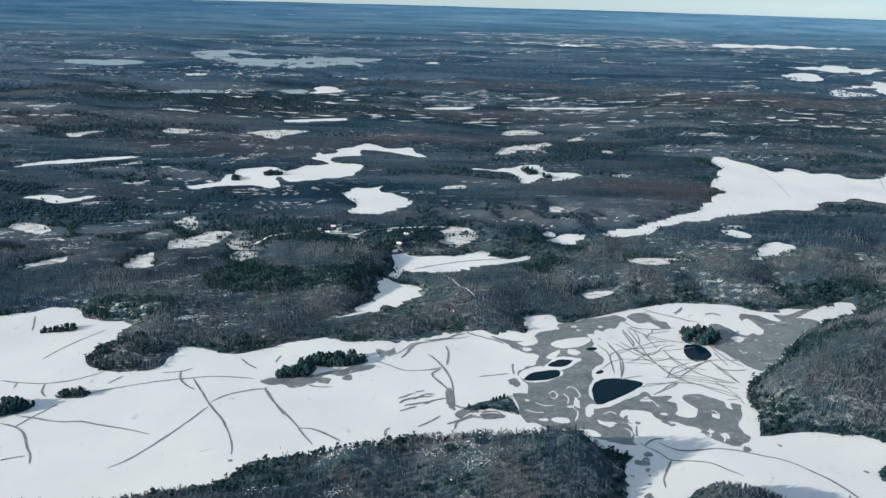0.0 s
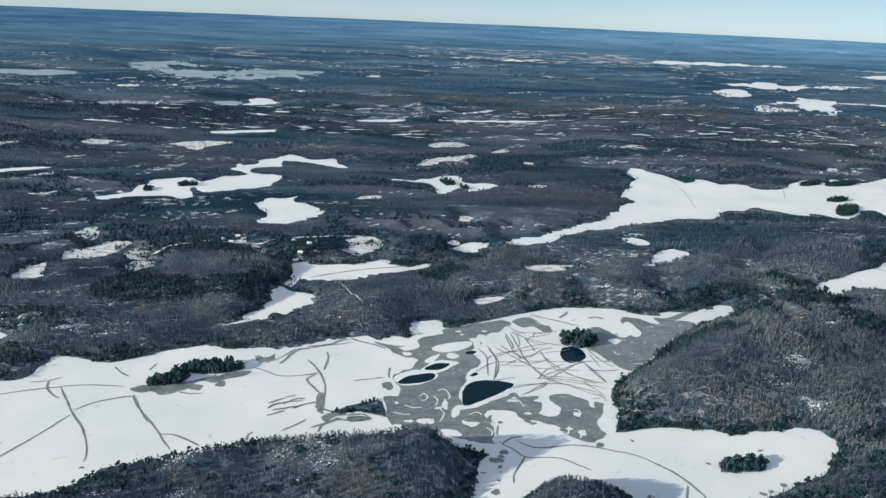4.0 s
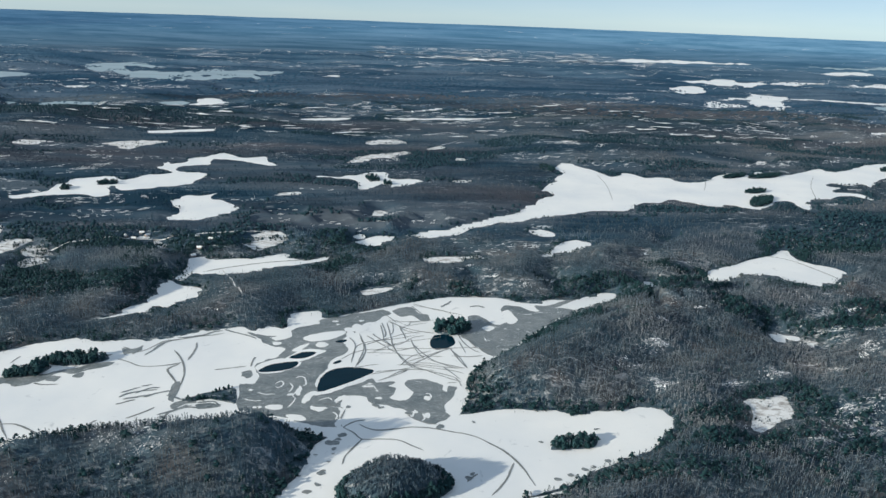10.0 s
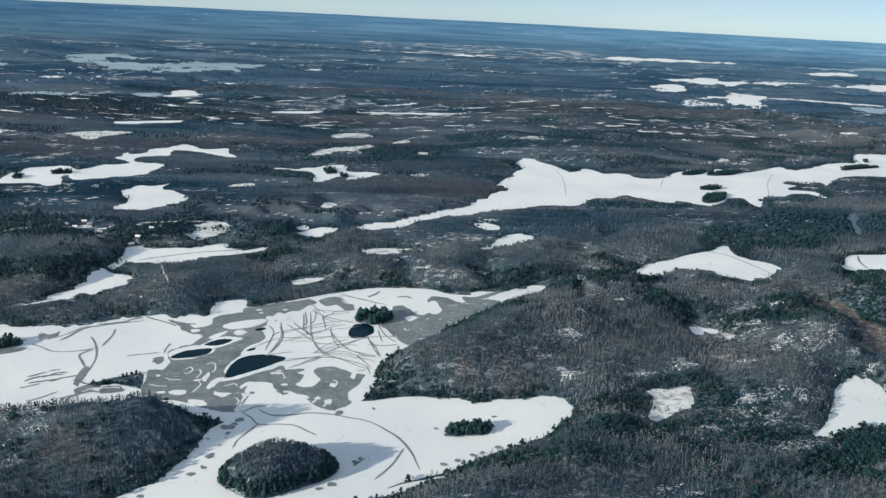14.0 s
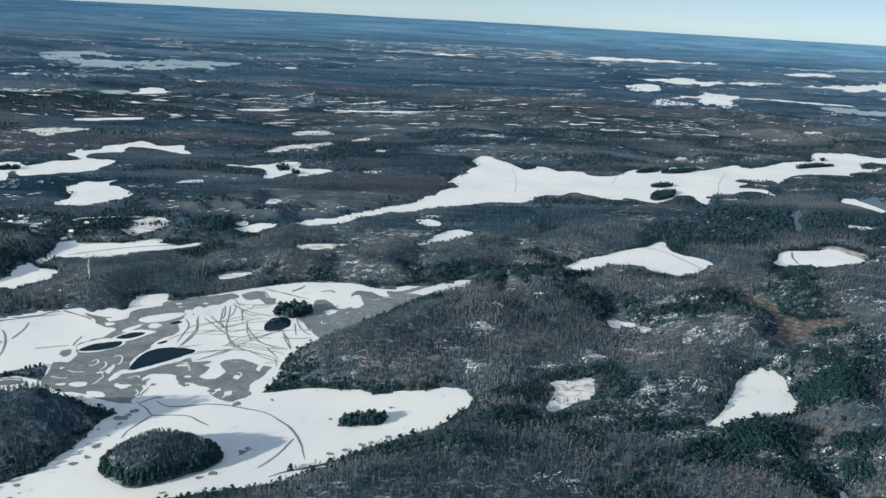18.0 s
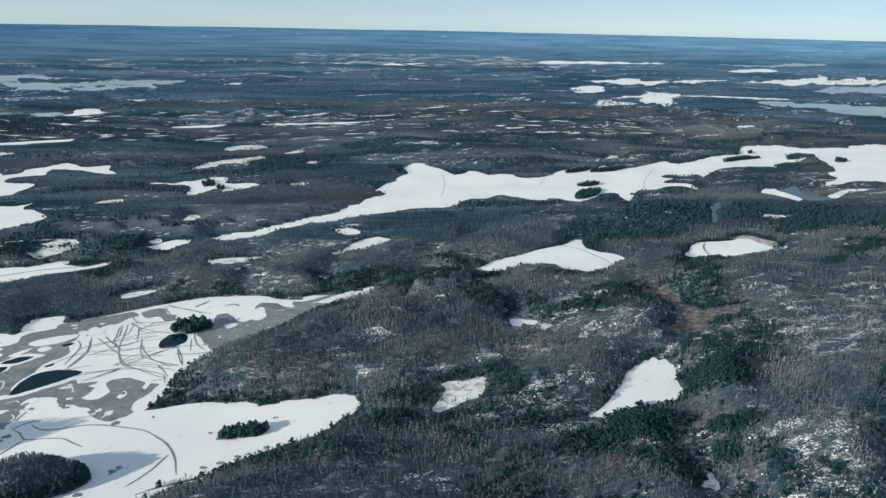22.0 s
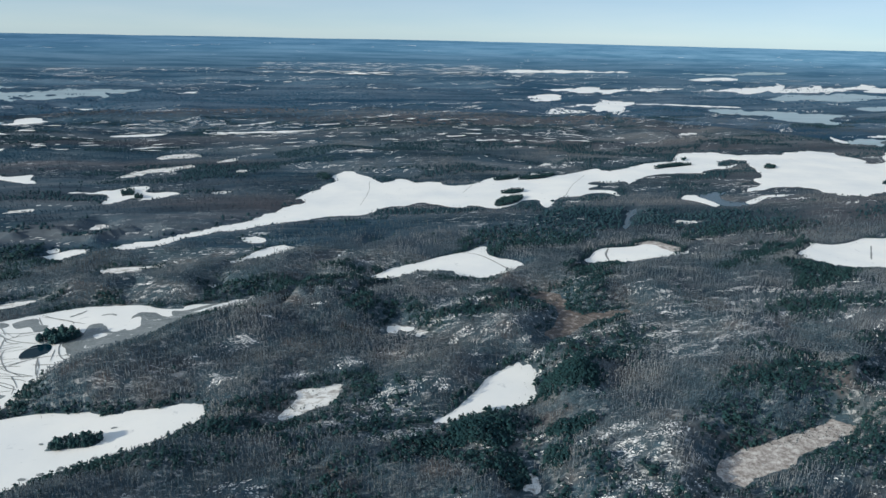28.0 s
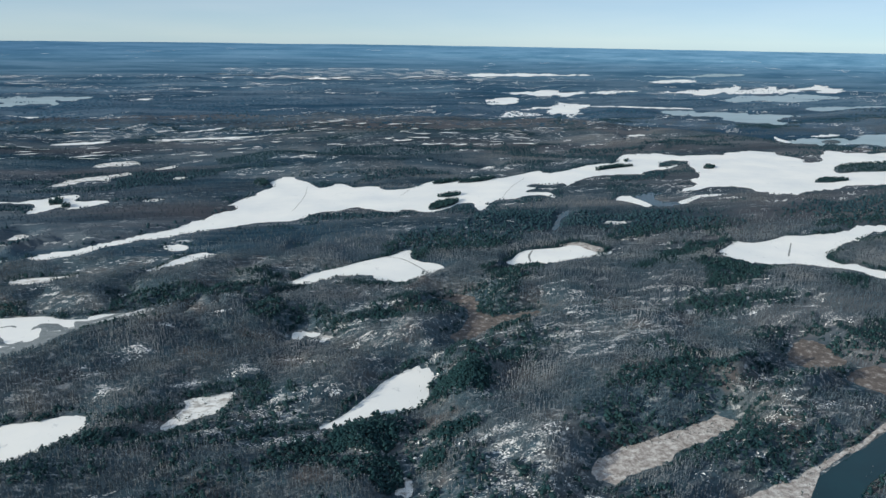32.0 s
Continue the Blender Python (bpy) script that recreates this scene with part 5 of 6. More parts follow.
SLUSH_SPOTS = (
    (206.0, 244.5, 1.5, 1.2), (213.0, 247.5, 1.8, 1.4), (220.2, 251.4, 1.7, 1.4), (225.3, 253.2, 1.4, 1.1), (233.9, 258.0, 1.9, 1.5), (215.7, 246.2, 1.1, 0.9), (95.6, 245.3, 1.6, 1.3),
    (96.0, 253.1, 1.8, 1.4), (100.7, 271.9, 1.3, 1.0), (153.9, 231.3, 1.7, 1.4), (164.4, 247.3, 2.0, 1.6), (167.0, 249.7, 1.2, 1.0), (236.2, 285.1, 1.4, 1.1), (204.7, 274.8, 1.2, 1.0),
    (120.0, 315.3, 1.6, 1.3), (121.5, 311.9, 1.8, 1.4), (123.7, 309.4, 1.6, 1.2), (106.4, 310.8, 1.2, 1.0), (96.7, 315.9, 2.1, 2.0),
    (138.8, 303.7, 1.8, 1.9), (44.6, 348.4, 1.7, 2.8), (150.9, 309.1, 1.8, 2.2), (172.0, 294.0, 1.0, 0.9), (154.5, 290.5, 2.3, 2.2),
    (104.3, 283.5, 2.4, 1.9), (101.5, 277.4, 2.5, 2.0), (98.0, 277.5, 1.8, 1.6), (140.4, 308.2, 1.0, 1.0),
)
for name, spots, mat, level in (("snow_fleck", SNOW_FLECKS, SNOW, 0.172), ("slush_spot", SLUSH_SPOTS, ICE, 0.165)):
    for i, (x, y, wide, deep) in enumerate(spots):
        ring = [(x + wide * math.cos(a), y + deep * math.sin(a)) for a in np.arange(7) * 0.898]
        sheet(name, shore(ring, 1.6, 230 + i, grain=0.4), mat, level + 0.0003 * i, 0.02, middle)
for i, pts in enumerate(ICE_CURLS):
    ribbon("snow_curl", shore(pts, 0.6, 190 + i, closed=False), 0.8, SNOW, 0.145 + 0.0011 * i, middle)

# dark slush spots along the shores
rng = np.random.default_rng(12)
for k in range(90):
    x, y = ((rng.uniform(60, 125), rng.uniform(205, 285)), (rng.uniform(-180, 40), rng.uniform(250, 320)), (rng.uniform(90, 150), rng.uniform(210, 300)))[k % 3]
    host, level = (west, 0.045) if k % 3 == 1 else (bay, 0.066)
    close = near_mask.blurred(9).at(x, y) if k == 0 else spots_near.at(x, y)
    if k == 0:
        spots_near = near_mask.blurred(9)
    if near_mask.at(x, y) < 0.5 or close > 0.93:
        continue
    ang = np.linspace(0, 2 * np.pi, 9, endpoint=False)
    rad = rng.uniform(0.4, 1.5) * (0.6 + 0.6 * rng.random(9))
    blob = np.stack([x + 1.5 * rad * np.cos(ang), y + rad * np.sin(ang)], 1)
    sheet("slush_spot", blob, CRACK, level + 0.0004 * k, 0.02, host)

# scattered thin snow on ledges and clearings, joined
rng = np.random.default_rng(4)
LEDGES = ((296, 359, 9), (330, 325, 6), (367, 287, 9), (378, 298, 7), (362, 335, 7), (394, 352, 5), (406, 341, 6), (493, 292, 6), (503, 266, 7), (625, 306, 10), (654, 338, 8), (614, 213, 7), (497, 226, 7), (284, 327, 3), (397, 257, 11), (377, 251, 9), (425, 236, 6), (696, 373, 6), (622, 266, 7), (6, 292, 6))
MORE_LEDGES = ((3, 261, 9), (23, 254, 7), (33, 274, 5), (-16, 280, 6), (277, 341, 6), (298, 364, 5), (367, 335, 5), (381, 285, 7), (371, 274, 9), (353, 268, 9), (10, 287, 5), (17, 264, 6), (-40, 256, 7), (-73, 269, 4), (321, 285, 8), (392, 247, 7))
spots = LEDGES + MORE_LEDGES
patch_lines, bits = [], []
for i in range(-2 * len(spots), 3300):
    far = i >= 1150
    if far:
        y = rng.uniform(560, 3500)
        x = CX + rng.uniform(-0.75, 1.0) * (y + 250)
        long, n, small = rng.uniform(9, 30) * (0.5 + y / 2400), rng.integers(8, 22), 1.6 * (0.4 + y / 1700)
    else:
        y = rng.uniform(110, 600)
        x = CX + rng.uniform(-0.9, 1.25) * (y + 150)
        if i % 3 == 0:
            x, y = rng.uniform(430, 800), rng.uniform(150, 430)
        long, n, small = rng.uniform(2.5, 10), rng.integers(26, 75), rng.uniform(0.14, 0.32)
    if i < 0:                                           # snowy ledges
        x, y, long = spots[i // 2]
        x, y, n, small = x + rng.normal(0, 2), y + rng.normal(0, 1.5), 80, (0.13 if x < 150 else 0.22)
    lush = float(smooth_noise(np.array([x]), np.array([y]), 260.0 if far else 70.0, 91, 3)[0])
    bonus = 0.0 if far else (0.12 if (x > 400 and y < 480) else -0.05)
    if (i >= 0 and lush + bonus < (0.515 if far else 0.54)) or max(near_mask.at(x, y), far_mask.at(x, y)) > 0.5:
        continue
    tilt = rng.normal(0.25, 0.2)
    c, s = math.cos(tilt), math.sin(tilt)
    ang = np.linspace(0, 2 * np.pi, 14, endpoint=False)
    ring = np.stack([long * 1.5 * np.cos(ang), long * (0.8 if far else 0.6) * np.sin(ang)], 1)
    patch_lines.append(np.stack([x + ring[:, 0] * c - ring[:, 1] * s, y + ring[:, 0] * s + ring[:, 1] * c], 1))
    for _ in range(n):
        u, v = rng.normal(0, long * 0.75), rng.normal(0, long * 0.28)
        ang = np.linspace(0, 2 * np.pi, 7, endpoint=False)
        rad = small * (0.5 + 1.6 * rng.random() ** 2) * (0.4 + 0.9 * rng.random(7))
        turn_ = rng.normal(0, 0.2 if far else 0.5)
        px, py = np.cos(ang) * rad * (1.7 if far else 2.0), np.sin(ang) * rad * (0.45 if far else 0.75)
        px, py = u + px * math.cos(turn_) - py * math.sin(turn_), v + px * math.sin(turn_) + py * math.cos(turn_)
        bits.append(np.stack([x + px * c - py * s, y + px * s + py * c], 1))


def widened(mask, by, soft):
    wide = mask.blurred(by)
    wide.a = (wide.a > 0.03).astype(float)
    return wide.blurred(soft)


solid = (widened(near_mask, 4, 10), widened(far_mask, 16, 60))
clear_mask = Mask(-700, 0, 1900, 2300, 3.0)
for line in patch_lines:
    clear_mask.stamp(line)
    if line[0, 1] > 520:
        seen_mask.stamp(line)


# ---- the land ----
# ridges and knolls: two ends, half width, height
RIDGES = ((-30, 266, 80, 272, 25, 17), (200, 330, 330, 425, 34, 13), (640, 690, 700, 690, 40, 12), (426, 247, 437, 251, 12, 9), (488, 272, 500, 300, 16, 8),
          (350, 470, 500, 478, 16, 5), (280, 300, 360, 330, 14, 4), (120, 500, 300, 540, 26, 7), (560, 380, 640, 350, 30, 7), (600, 235, 660, 250, 18, 6))


def off_segment(x, y, x0, y0, x1, y1):
    k = np.clip(((x - x0) * (x1 - x0) + (y - y0) * (y1 - y0)) / ((x1 - x0) ** 2 + (y1 - y0) ** 2), 0, 1)
    return np.hypot(x - x0 - k * (x1 - x0), y - y0 - k * (y1 - y0))


def land_height(x, y):
    """Low wooded hills that flatten towards the shores."""
    d = np.hypot(x - CX, y - CY)
    shoreish = np.where((x > -690) & (x < 1890) & (y > 5) & (y < 2290), solid[0].at(x, y), solid[1].at(x, y))
    shoreish = np.maximum(shoreish, solid[1].at(x, y) * np.clip((d - 600) / 250, 0, 1))
    rise = np.clip(1 - 1.35 * shoreish, 0, 1) ** 1.3
    hill = np.clip(smooth_noise(x * 0.8 + y * 0.25, y, 120, 61, 4) - 0.36, 0, 1) * (21 + 9 * np.clip((520 - y) / 150, 0, 1)) + np.clip(smooth_noise(x * 0.6, y, 420, 67, 3) - 0.42, 0, 1) * np.clip((d - 500) / 900, 0, 1) * 24
    hill = hill + np.clip(smooth_noise(x * 0.75 + y * 0.3, y, 52, 63, 3) - 0.34, 0, 1) * 9 * np.clip((1500 - d) / 500, 0, 1)
    hill = hill + np.clip(smooth_noise(x * 0.3, y, 170, 65, 3) - 0.40, 0, 1) * 34 * np.clip((d - 620) / 500, 0, 1)
    hill = hill * (1 - 0.9 * np.exp(-np.hypot((x - 424) / 62, (y - 258) / 36) ** 4))     # the pond's hollow
    hill = hill + sum(high * np.exp(-(off_segment(x, y, *ends) / width) ** 2) for *ends, width, high in RIDGES)
    along, across = 0.92 * x + 0.40 * y, -0.40 * x + 0.92 * y
    hill = hill + np.clip(smooth_noise(along / 4.5, across, 17, 69, 3) - 0.38, 0, 1) * 11 * np.clip((760 - d) / 250, 0, 1)
    hill = rise * hill
    ux, uy, slope = (x - CX) / np.maximum(d, 1), (y - CY) / np.maximum(d, 1), 190.0 / np.maximum(d, 60)
    for k in (6, 12, 20, 30, 45, 65, 90, 120, 160):      # low ground before the farther lakes
        px, py = x + ux * k, y + uy * k
        lake_ahead = np.where(d < 900, seen_mask.at(px, py), far_mask.at(px, py)) > 0.5
        hill = np.where(lake_ahead, np.minimum(hill, 0.3 + 0.4 * k * slope), hill)
    return -0.22 + hill * np.clip((4200 - d) / 700, 0, 1)


angles = np.linspace(0, 2 * np.pi, 720, endpoint=False)
radii = np.concatenate([[1.0], np.geomspace(40, 640, 130)])
gx = CX + radii[:, None] * np.cos(angles)[None]
gy = CY + radii[:, None] * np.sin(angles)[None]


def rings(name, gx, gy, gz, mat, cap):
    rows_, cols = gx.shape
    i = np.arange((rows_ - 1) * cols)
    r, c = i // cols, i % cols
    a, b_, d, e = r * cols + c, r * cols + (c + 1) % cols, (r + 1) * cols + (c + 1) % cols, (r + 1) * cols + c
    tris = np.concatenate([np.stack([a, e, d], 1), np.stack([a, d, b_], 1)])
    verts = np.stack([gx.ravel(), gy.ravel(), gz.ravel()], 1)
    if cap:
        verts = np.concatenate([verts, [[CX, CY, gz[0].mean()]]])
        k = np.arange(cols)
        tris = np.concatenate([tris, np.stack([k, (k + 1) % cols, np.full(cols, rows_ * cols)], 1)])
    ob = triangles_object(name, verts, tris, mat)
    ob.data.shade_smooth()
    return ob


ground = rings("ground", gx, gy, land_height(gx, gy), FLOOR, True)
tagged(ground, "dark leaf-littered woodland ground dusted with snow", "ground", kind="structure")
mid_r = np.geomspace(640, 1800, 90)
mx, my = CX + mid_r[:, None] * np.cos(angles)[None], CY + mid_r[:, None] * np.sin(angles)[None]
tagged(rings("ground_middle", mx, my, land_height(mx, my), MID_FLOOR, False), "leaf-littered woodland with thin snow and a painted haze tint", "ground", kind="structure")
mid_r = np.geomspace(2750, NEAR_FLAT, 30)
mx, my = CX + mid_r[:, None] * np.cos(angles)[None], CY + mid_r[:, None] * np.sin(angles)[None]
tagged(rings("ground_farthest", mx, my, land_height(mx, my), HAZY_FLOOR, False), "far woodland with painted blue haze and pale streaks", "ground", kind="structure")
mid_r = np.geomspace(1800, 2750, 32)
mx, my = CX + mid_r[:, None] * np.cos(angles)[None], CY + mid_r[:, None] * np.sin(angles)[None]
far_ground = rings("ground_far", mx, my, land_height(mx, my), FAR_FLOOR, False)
tagged(far_ground, "far woodland with haze in its colour and streaks of thin snow", "ground", kind="structure")
turn = angles[::2]
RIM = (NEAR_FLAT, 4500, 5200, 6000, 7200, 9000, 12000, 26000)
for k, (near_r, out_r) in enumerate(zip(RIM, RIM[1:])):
    # each ring outward carries more painted haze
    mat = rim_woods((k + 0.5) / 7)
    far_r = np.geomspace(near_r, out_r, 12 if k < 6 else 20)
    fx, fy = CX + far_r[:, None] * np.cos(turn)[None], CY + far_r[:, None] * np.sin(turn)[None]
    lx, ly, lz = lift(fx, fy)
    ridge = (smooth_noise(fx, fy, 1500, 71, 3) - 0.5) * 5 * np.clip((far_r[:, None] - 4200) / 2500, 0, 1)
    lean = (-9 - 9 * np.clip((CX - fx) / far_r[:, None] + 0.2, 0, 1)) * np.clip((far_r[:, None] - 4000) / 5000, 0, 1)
    tagged(rings("backdrop", lx, ly, lz - 0.22 + ridge + lean, mat, False), "distant wooded hills at the horizon with painted blue haze", "hills", kind="structure")

# the snow patches, on the ground
bits = np.array(bits)                                    # pieces, corners, x and y
mid_bits = bits.mean(1)
keep = (near_mask.at(mid_bits[:, 0], mid_bits[:, 1]) < 0.5) & (far_mask.at(mid_bits[:, 0], mid_bits[:, 1]) < 0.5)
bits, mid_bits = bits[keep], mid_bits[keep]
both = np.concatenate([bits, mid_bits[:, None]], 1)
hz = land_height(both[..., 0], both[..., 1]) + 0.3 + np.maximum(both[..., 1] - 560, 0) * 0.0016
flat = np.ptp(hz, 1) < 1.3
both, hz = both[flat], hz[flat]
hz[:, 7] += 0.12
pv = np.concatenate([both, hz[..., None]], 2).reshape(-1, 3)
k8 = np.arange(len(both))[:, None] * 8
pf = np.stack([k8 + np.arange(7), k8 + (np.arange(7) + 1) % 7, np.broadcast_to(k8 + 7, (len(both), 7))], 2).reshape(-1, 3)
tagged(triangles_object("snow_patch", pv, pf, SNOW), "thin snow patches on ledges and clearings", "snow", kind="stuff")


# ---- islands ----
def island(label, points, high, seed):
    line = shore(points, 0.7, seed)
    mid = line.mean(0)
    verts, faces, n = [], [], len(line)
    for k, (s, h) in enumerate(((1.0, -0.1), (0.96, 0.10), (0.8, 0.48), (0.55, 0.82), (0.25, 1.0))):
        q = mid + (line - mid) * s
        bumpy = smooth_noise(q[:, 0], q[:, 1], 6, seed, 3)
        verts += [(*p, 0.05 + high * h * (0.75 + 0.5 * v) if k else -0.1) for p, v in zip(q, bumpy)]
    for k in range(4):
        faces += [(k * n + i, k * n + (i + 1) % n, (k + 1) * n + (i + 1) % n, (k + 1) * n + i) for i in range(n)]
    faces.append(tuple(range(4 * n, 5 * n)))
    area = np.sum(line[:, 0] * np.roll(line[:, 1], -1) - np.roll(line[:, 0], -1) * line[:, 1])
    if area < 0:
        faces = [f[::-1] for f in faces]
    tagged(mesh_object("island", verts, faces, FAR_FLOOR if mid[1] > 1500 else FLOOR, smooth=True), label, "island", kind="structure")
    return line, mid, high


ISLANDS = [
    (island("small rocky island thick with evergreens in the ice", [(161, 404), (163, 415), (175, 420), (186, 417), (185, 408), (173, 400)], 1.4, 11), 6.4, 44),
    (island("rounded wooded island hill edged by evergreens", [(104, 234), (105, 241), (113, 250), (123, 256), (133, 256), (147, 251), (156, 245), (155, 238), (143, 230), (126, 222), (116, 224)], 12.5, 12), 4.3, 140),
    (island("low island with a ragged row of pines", [(208, 268), (213, 275), (224, 278), (234, 276), (230, 269), (217, 268)], 0.9, 13), 4.8, 46),
]
ISLANDS += [
    (island("low sliver of an island with scattered pines", [(-246, 394), (-240, 399), (-229, 405), (-227, 399)], 0.6, 14), 4.0, 14),
    (island("low sliver of an island with scattered pines", [(-198, 321), (-194, 325), (-185, 328), (-184, 322)], 0.6, 15), 4.2, 12),
    (island("small island with dark dense pines", [(-222, 302), (-226, 313), (-215, 315), (-205, 314), (-210, 306)], 0.8, 16), 5.4, 24),
    (island("narrow pine-covered island in the snowy lake", [(-88, 347), (-80, 357), (-68, 361), (-71, 350)], 0.9, 17), 5.6, 34),
    (island("long brushy island with pines and bare scrub", [(-79, 365), (-65, 372), (-43, 374), (-39, 367), (-55, 361), (-68, 362)], 0.9, 18), 5.2, 60),
]
ISLANDS.append((island("low scrubby island at the edge of the bare ice", [(16, 320), (26, 327), (35, 331), (43, 332), (46, 316), (40, 318), (29, 321), (20, 318)], 0.5, 19), 2.6, 24))
for seed, pts in enumerate((
        [(-240, 792), (-240, 800), (-233, 798), (-228, 787), (-235, 784)],
        [(-208, 814), (-208, 822), (-201, 829), (-191, 832), (-186, 818), (-195, 814), (-202, 811)],
        [(105, 878), (111, 885), (120, 881), (124, 857), (117, 854), (112, 851)],
        [(129, 851), (135, 850), (139, 834), (131, 835)],
        [(607, 908), (625, 925), (654, 937), (644, 920), (617, 906)],
        [(645, 910), (664, 927), (684, 933), (712, 941), (691, 919), (660, 908)],
        [(597, 826), (609, 837), (630, 839), (627, 829), (609, 818), (596, 820)],
        [(570, 762), (588, 786), (610, 803), (618, 798), (609, 777), (591, 759), (572, 749)],
        [(898, 984), (924, 1002), (961, 1014), (981, 1007), (951, 994), (914, 982), (898, 974)],
        [(987, 1057), (997, 1062), (986, 1045)],
        [(1091, 973), (1112, 992), (1119, 986), (1107, 965), (1092, 962)],
        [(1305, 922), (1344, 955), (1379, 968), (1424, 975), (1470, 970), (1401, 901), (1349, 896), (1303, 892), (1294, 903)],
        [(1193, 831), (1219, 850), (1240, 856), (1260, 849), (1261, 836), (1237, 830), (1212, 824)],
        [(352, 940), (357, 969), (366, 974), (371, 952), (374, 936), (363, 928)])):
    ISLANDS.append((island("low wooded island in a snow-covered lake", pts, 1.6, 20 + seed), 4.4, 0))
for seed, pts in enumerate((
        [(-489, 2165), (-483, 2206), (-459, 2174), (-457, 2137), (-477, 2131)],
        [(-427, 2264), (-410, 2291), (-398, 2273), (-408, 2229)],
        [(2320, 2524), (2410, 2555), (2406, 2497), (2310, 2440), (2271, 2440)],
        [(2772, 2971), (2870, 3015), (2904, 2978), (2792, 2897), (2728, 2894)],
        [(1527, 2708), (1591, 2742), (1616, 2712), (1552, 2649), (1514, 2648)],
        [(1543, 1229), (1579, 1252), (1599, 1242), (1575, 1210), (1538, 1197)],
        [(1628, 1858), (1678, 1906), (1686, 1889), (1649, 1841)],
        [(2693, 2719), (2782, 2755), (2815, 2723), (2698, 2654)])):
    island("distant dark wooded island", pts, 3.0, 50 + seed)

# ---- trees ----
def bare_tree(limbs, width, rnd, reach=0.17):
    """A leafless hardwood one unit high: a tapered stem and rising limbs."""
    v, f = [], []
    for k in range(3):
        a = k * 2.094
        v.append((0.05 * math.cos(a), 0.05 * math.sin(a), 0))
    v.append((0.01, 0, 0.95))
    f += [(0, 1, 3), (1, 2, 3), (2, 0, 3)]
    for k in range(limbs):
        a = k * 2.4 + rnd.random()
        h0, h1 = 0.28 + 0.42 * rnd.random(), 0.68 + 0.32 * rnd.random()
        r = 0.04 + reach * rnd.random()
        c, s = math.cos(a), math.sin(a)
        n = len(v)
        w = width * (0.7 + 0.6 * rnd.random())
        v += [(0, 0, h0), (c * r * 0.7 - s * w, s * r * 0.7 + c * w, h0 + (h1 - h0) * 0.75), (c * r + s * w * 0.4, s * r - c * w * 0.4, h1)]
        f.append((n, n + 1, n + 2))
    return np.array(v), np.array(f)


def stem(rnd):
    """A bare leaning stem one unit high with one fork."""
    lean, a = 0.06 * rnd.random(), 6.283 * rnd.random()
    tip = (lean * math.cos(a), lean * math.sin(a))
    v = [(0.034 * math.cos(k * 2.094), 0.034 * math.sin(k * 2.094), 0) for k in range(3)]
    v += [(tip[0] + 0.02 * math.cos(k * 2.094), tip[1] + 0.02 * math.sin(k * 2.094), 0.95) for k in range(3)]
    f = []
    for k in range(3):
        q = (k + 1) % 3
        f += [(k, q, 3 + q), (k, 3 + q, 3 + k)]
    return np.array(v), np.array(f)


def conifer(layers, sides, rnd, wide=0.20, foot=0.10, bushy=False):
    """An evergreen crown one unit high, in ragged tiers."""
    v, f = [], []
    for k in range(layers):
        z0 = foot + (0.92 - foot) * k / layers
        z1 = min(1.0, z0 + (1.0 - foot) / layers * 1.7)
        taper = (0.85, 1.1, 1.0, 0.72, 0.5)[k % 5] if bushy else 1 - 0.72 * k / layers
        r = wide * taper * (0.85 + 0.3 * rnd.random())
        ox, oy = (rnd.random() - 0.5) * 0.05, (rnd.random() - 0.5) * 0.05
        n = len(v)
        for s in range(sides):
            a = 2 * math.pi * s / sides + k
            q = r * ((1.15, 0.62)[s % 2] + 0.25 * rnd.random())
            v.append((ox + q * math.cos(a), oy + q * math.sin(a), z0 - 0.05 * rnd.random()))
        v.append((ox, oy, z1))
        f += [(n + s, n + (s + 1) % sides, n + sides) for s in range(sides)]
    return np.array(v), np.array(f)


def pine(clumps, rnd, wide=0.24, foot=0.16, peak=0.6):
    """An old pine's crown one unit high: uneven clumps of needles, fullest at the middle."""
    v, f = [], []
    for k in range(clumps):
        h = foot + (0.96 - foot) * (k + 0.6 * rnd.random()) / clumps
        full = math.sin(math.pi * min(1.0, max(0.0, (h - foot + 0.12) / (1.1 - foot)) ** peak)) ** 0.7
        a, out = k * 2.4 + rnd.random(), wide * full * rnd.uniform(0.1, 0.75)
        size = wide * (0.35 + 0.65 * full) * rnd.uniform(0.55, 0.95)
        cx, cy, n, t0 = out * math.cos(a), out * math.sin(a), len(v), rnd.random() * 6.28
        for q in range(4):
            r = size * rnd.uniform(0.7, 1.25)
            v.append((cx + r * math.cos(t0 + q * 1.57), cy + r * math.sin(t0 + q * 1.57), h + size * rnd.uniform(-0.45, 0.05)))
        v.append((cx + size * 0.2 * rnd.uniform(-1, 1), cy + size * 0.2 * rnd.uniform(-1, 1), min(1.02, h + size * rnd.uniform(0.5, 1.0))))
        f += [(n, n + 1, n + 4), (n + 1, n + 2, n + 4), (n + 2, n + 3, n + 4), (n + 3, n, n + 4)]
    return np.array(v), np.array(f)


def scatter(x, y, step, jitter, rng):
    gx, gy = np.meshgrid(np.arange(x[0], x[1], step), np.arange(y[0], y[1], step))
    gx, gy = gx.ravel(), gy.ravel()
    return gx + rng.uniform(-jitter, jitter, gx.size) * step, gy + rng.uniform(-jitter, jitter, gy.size) * step


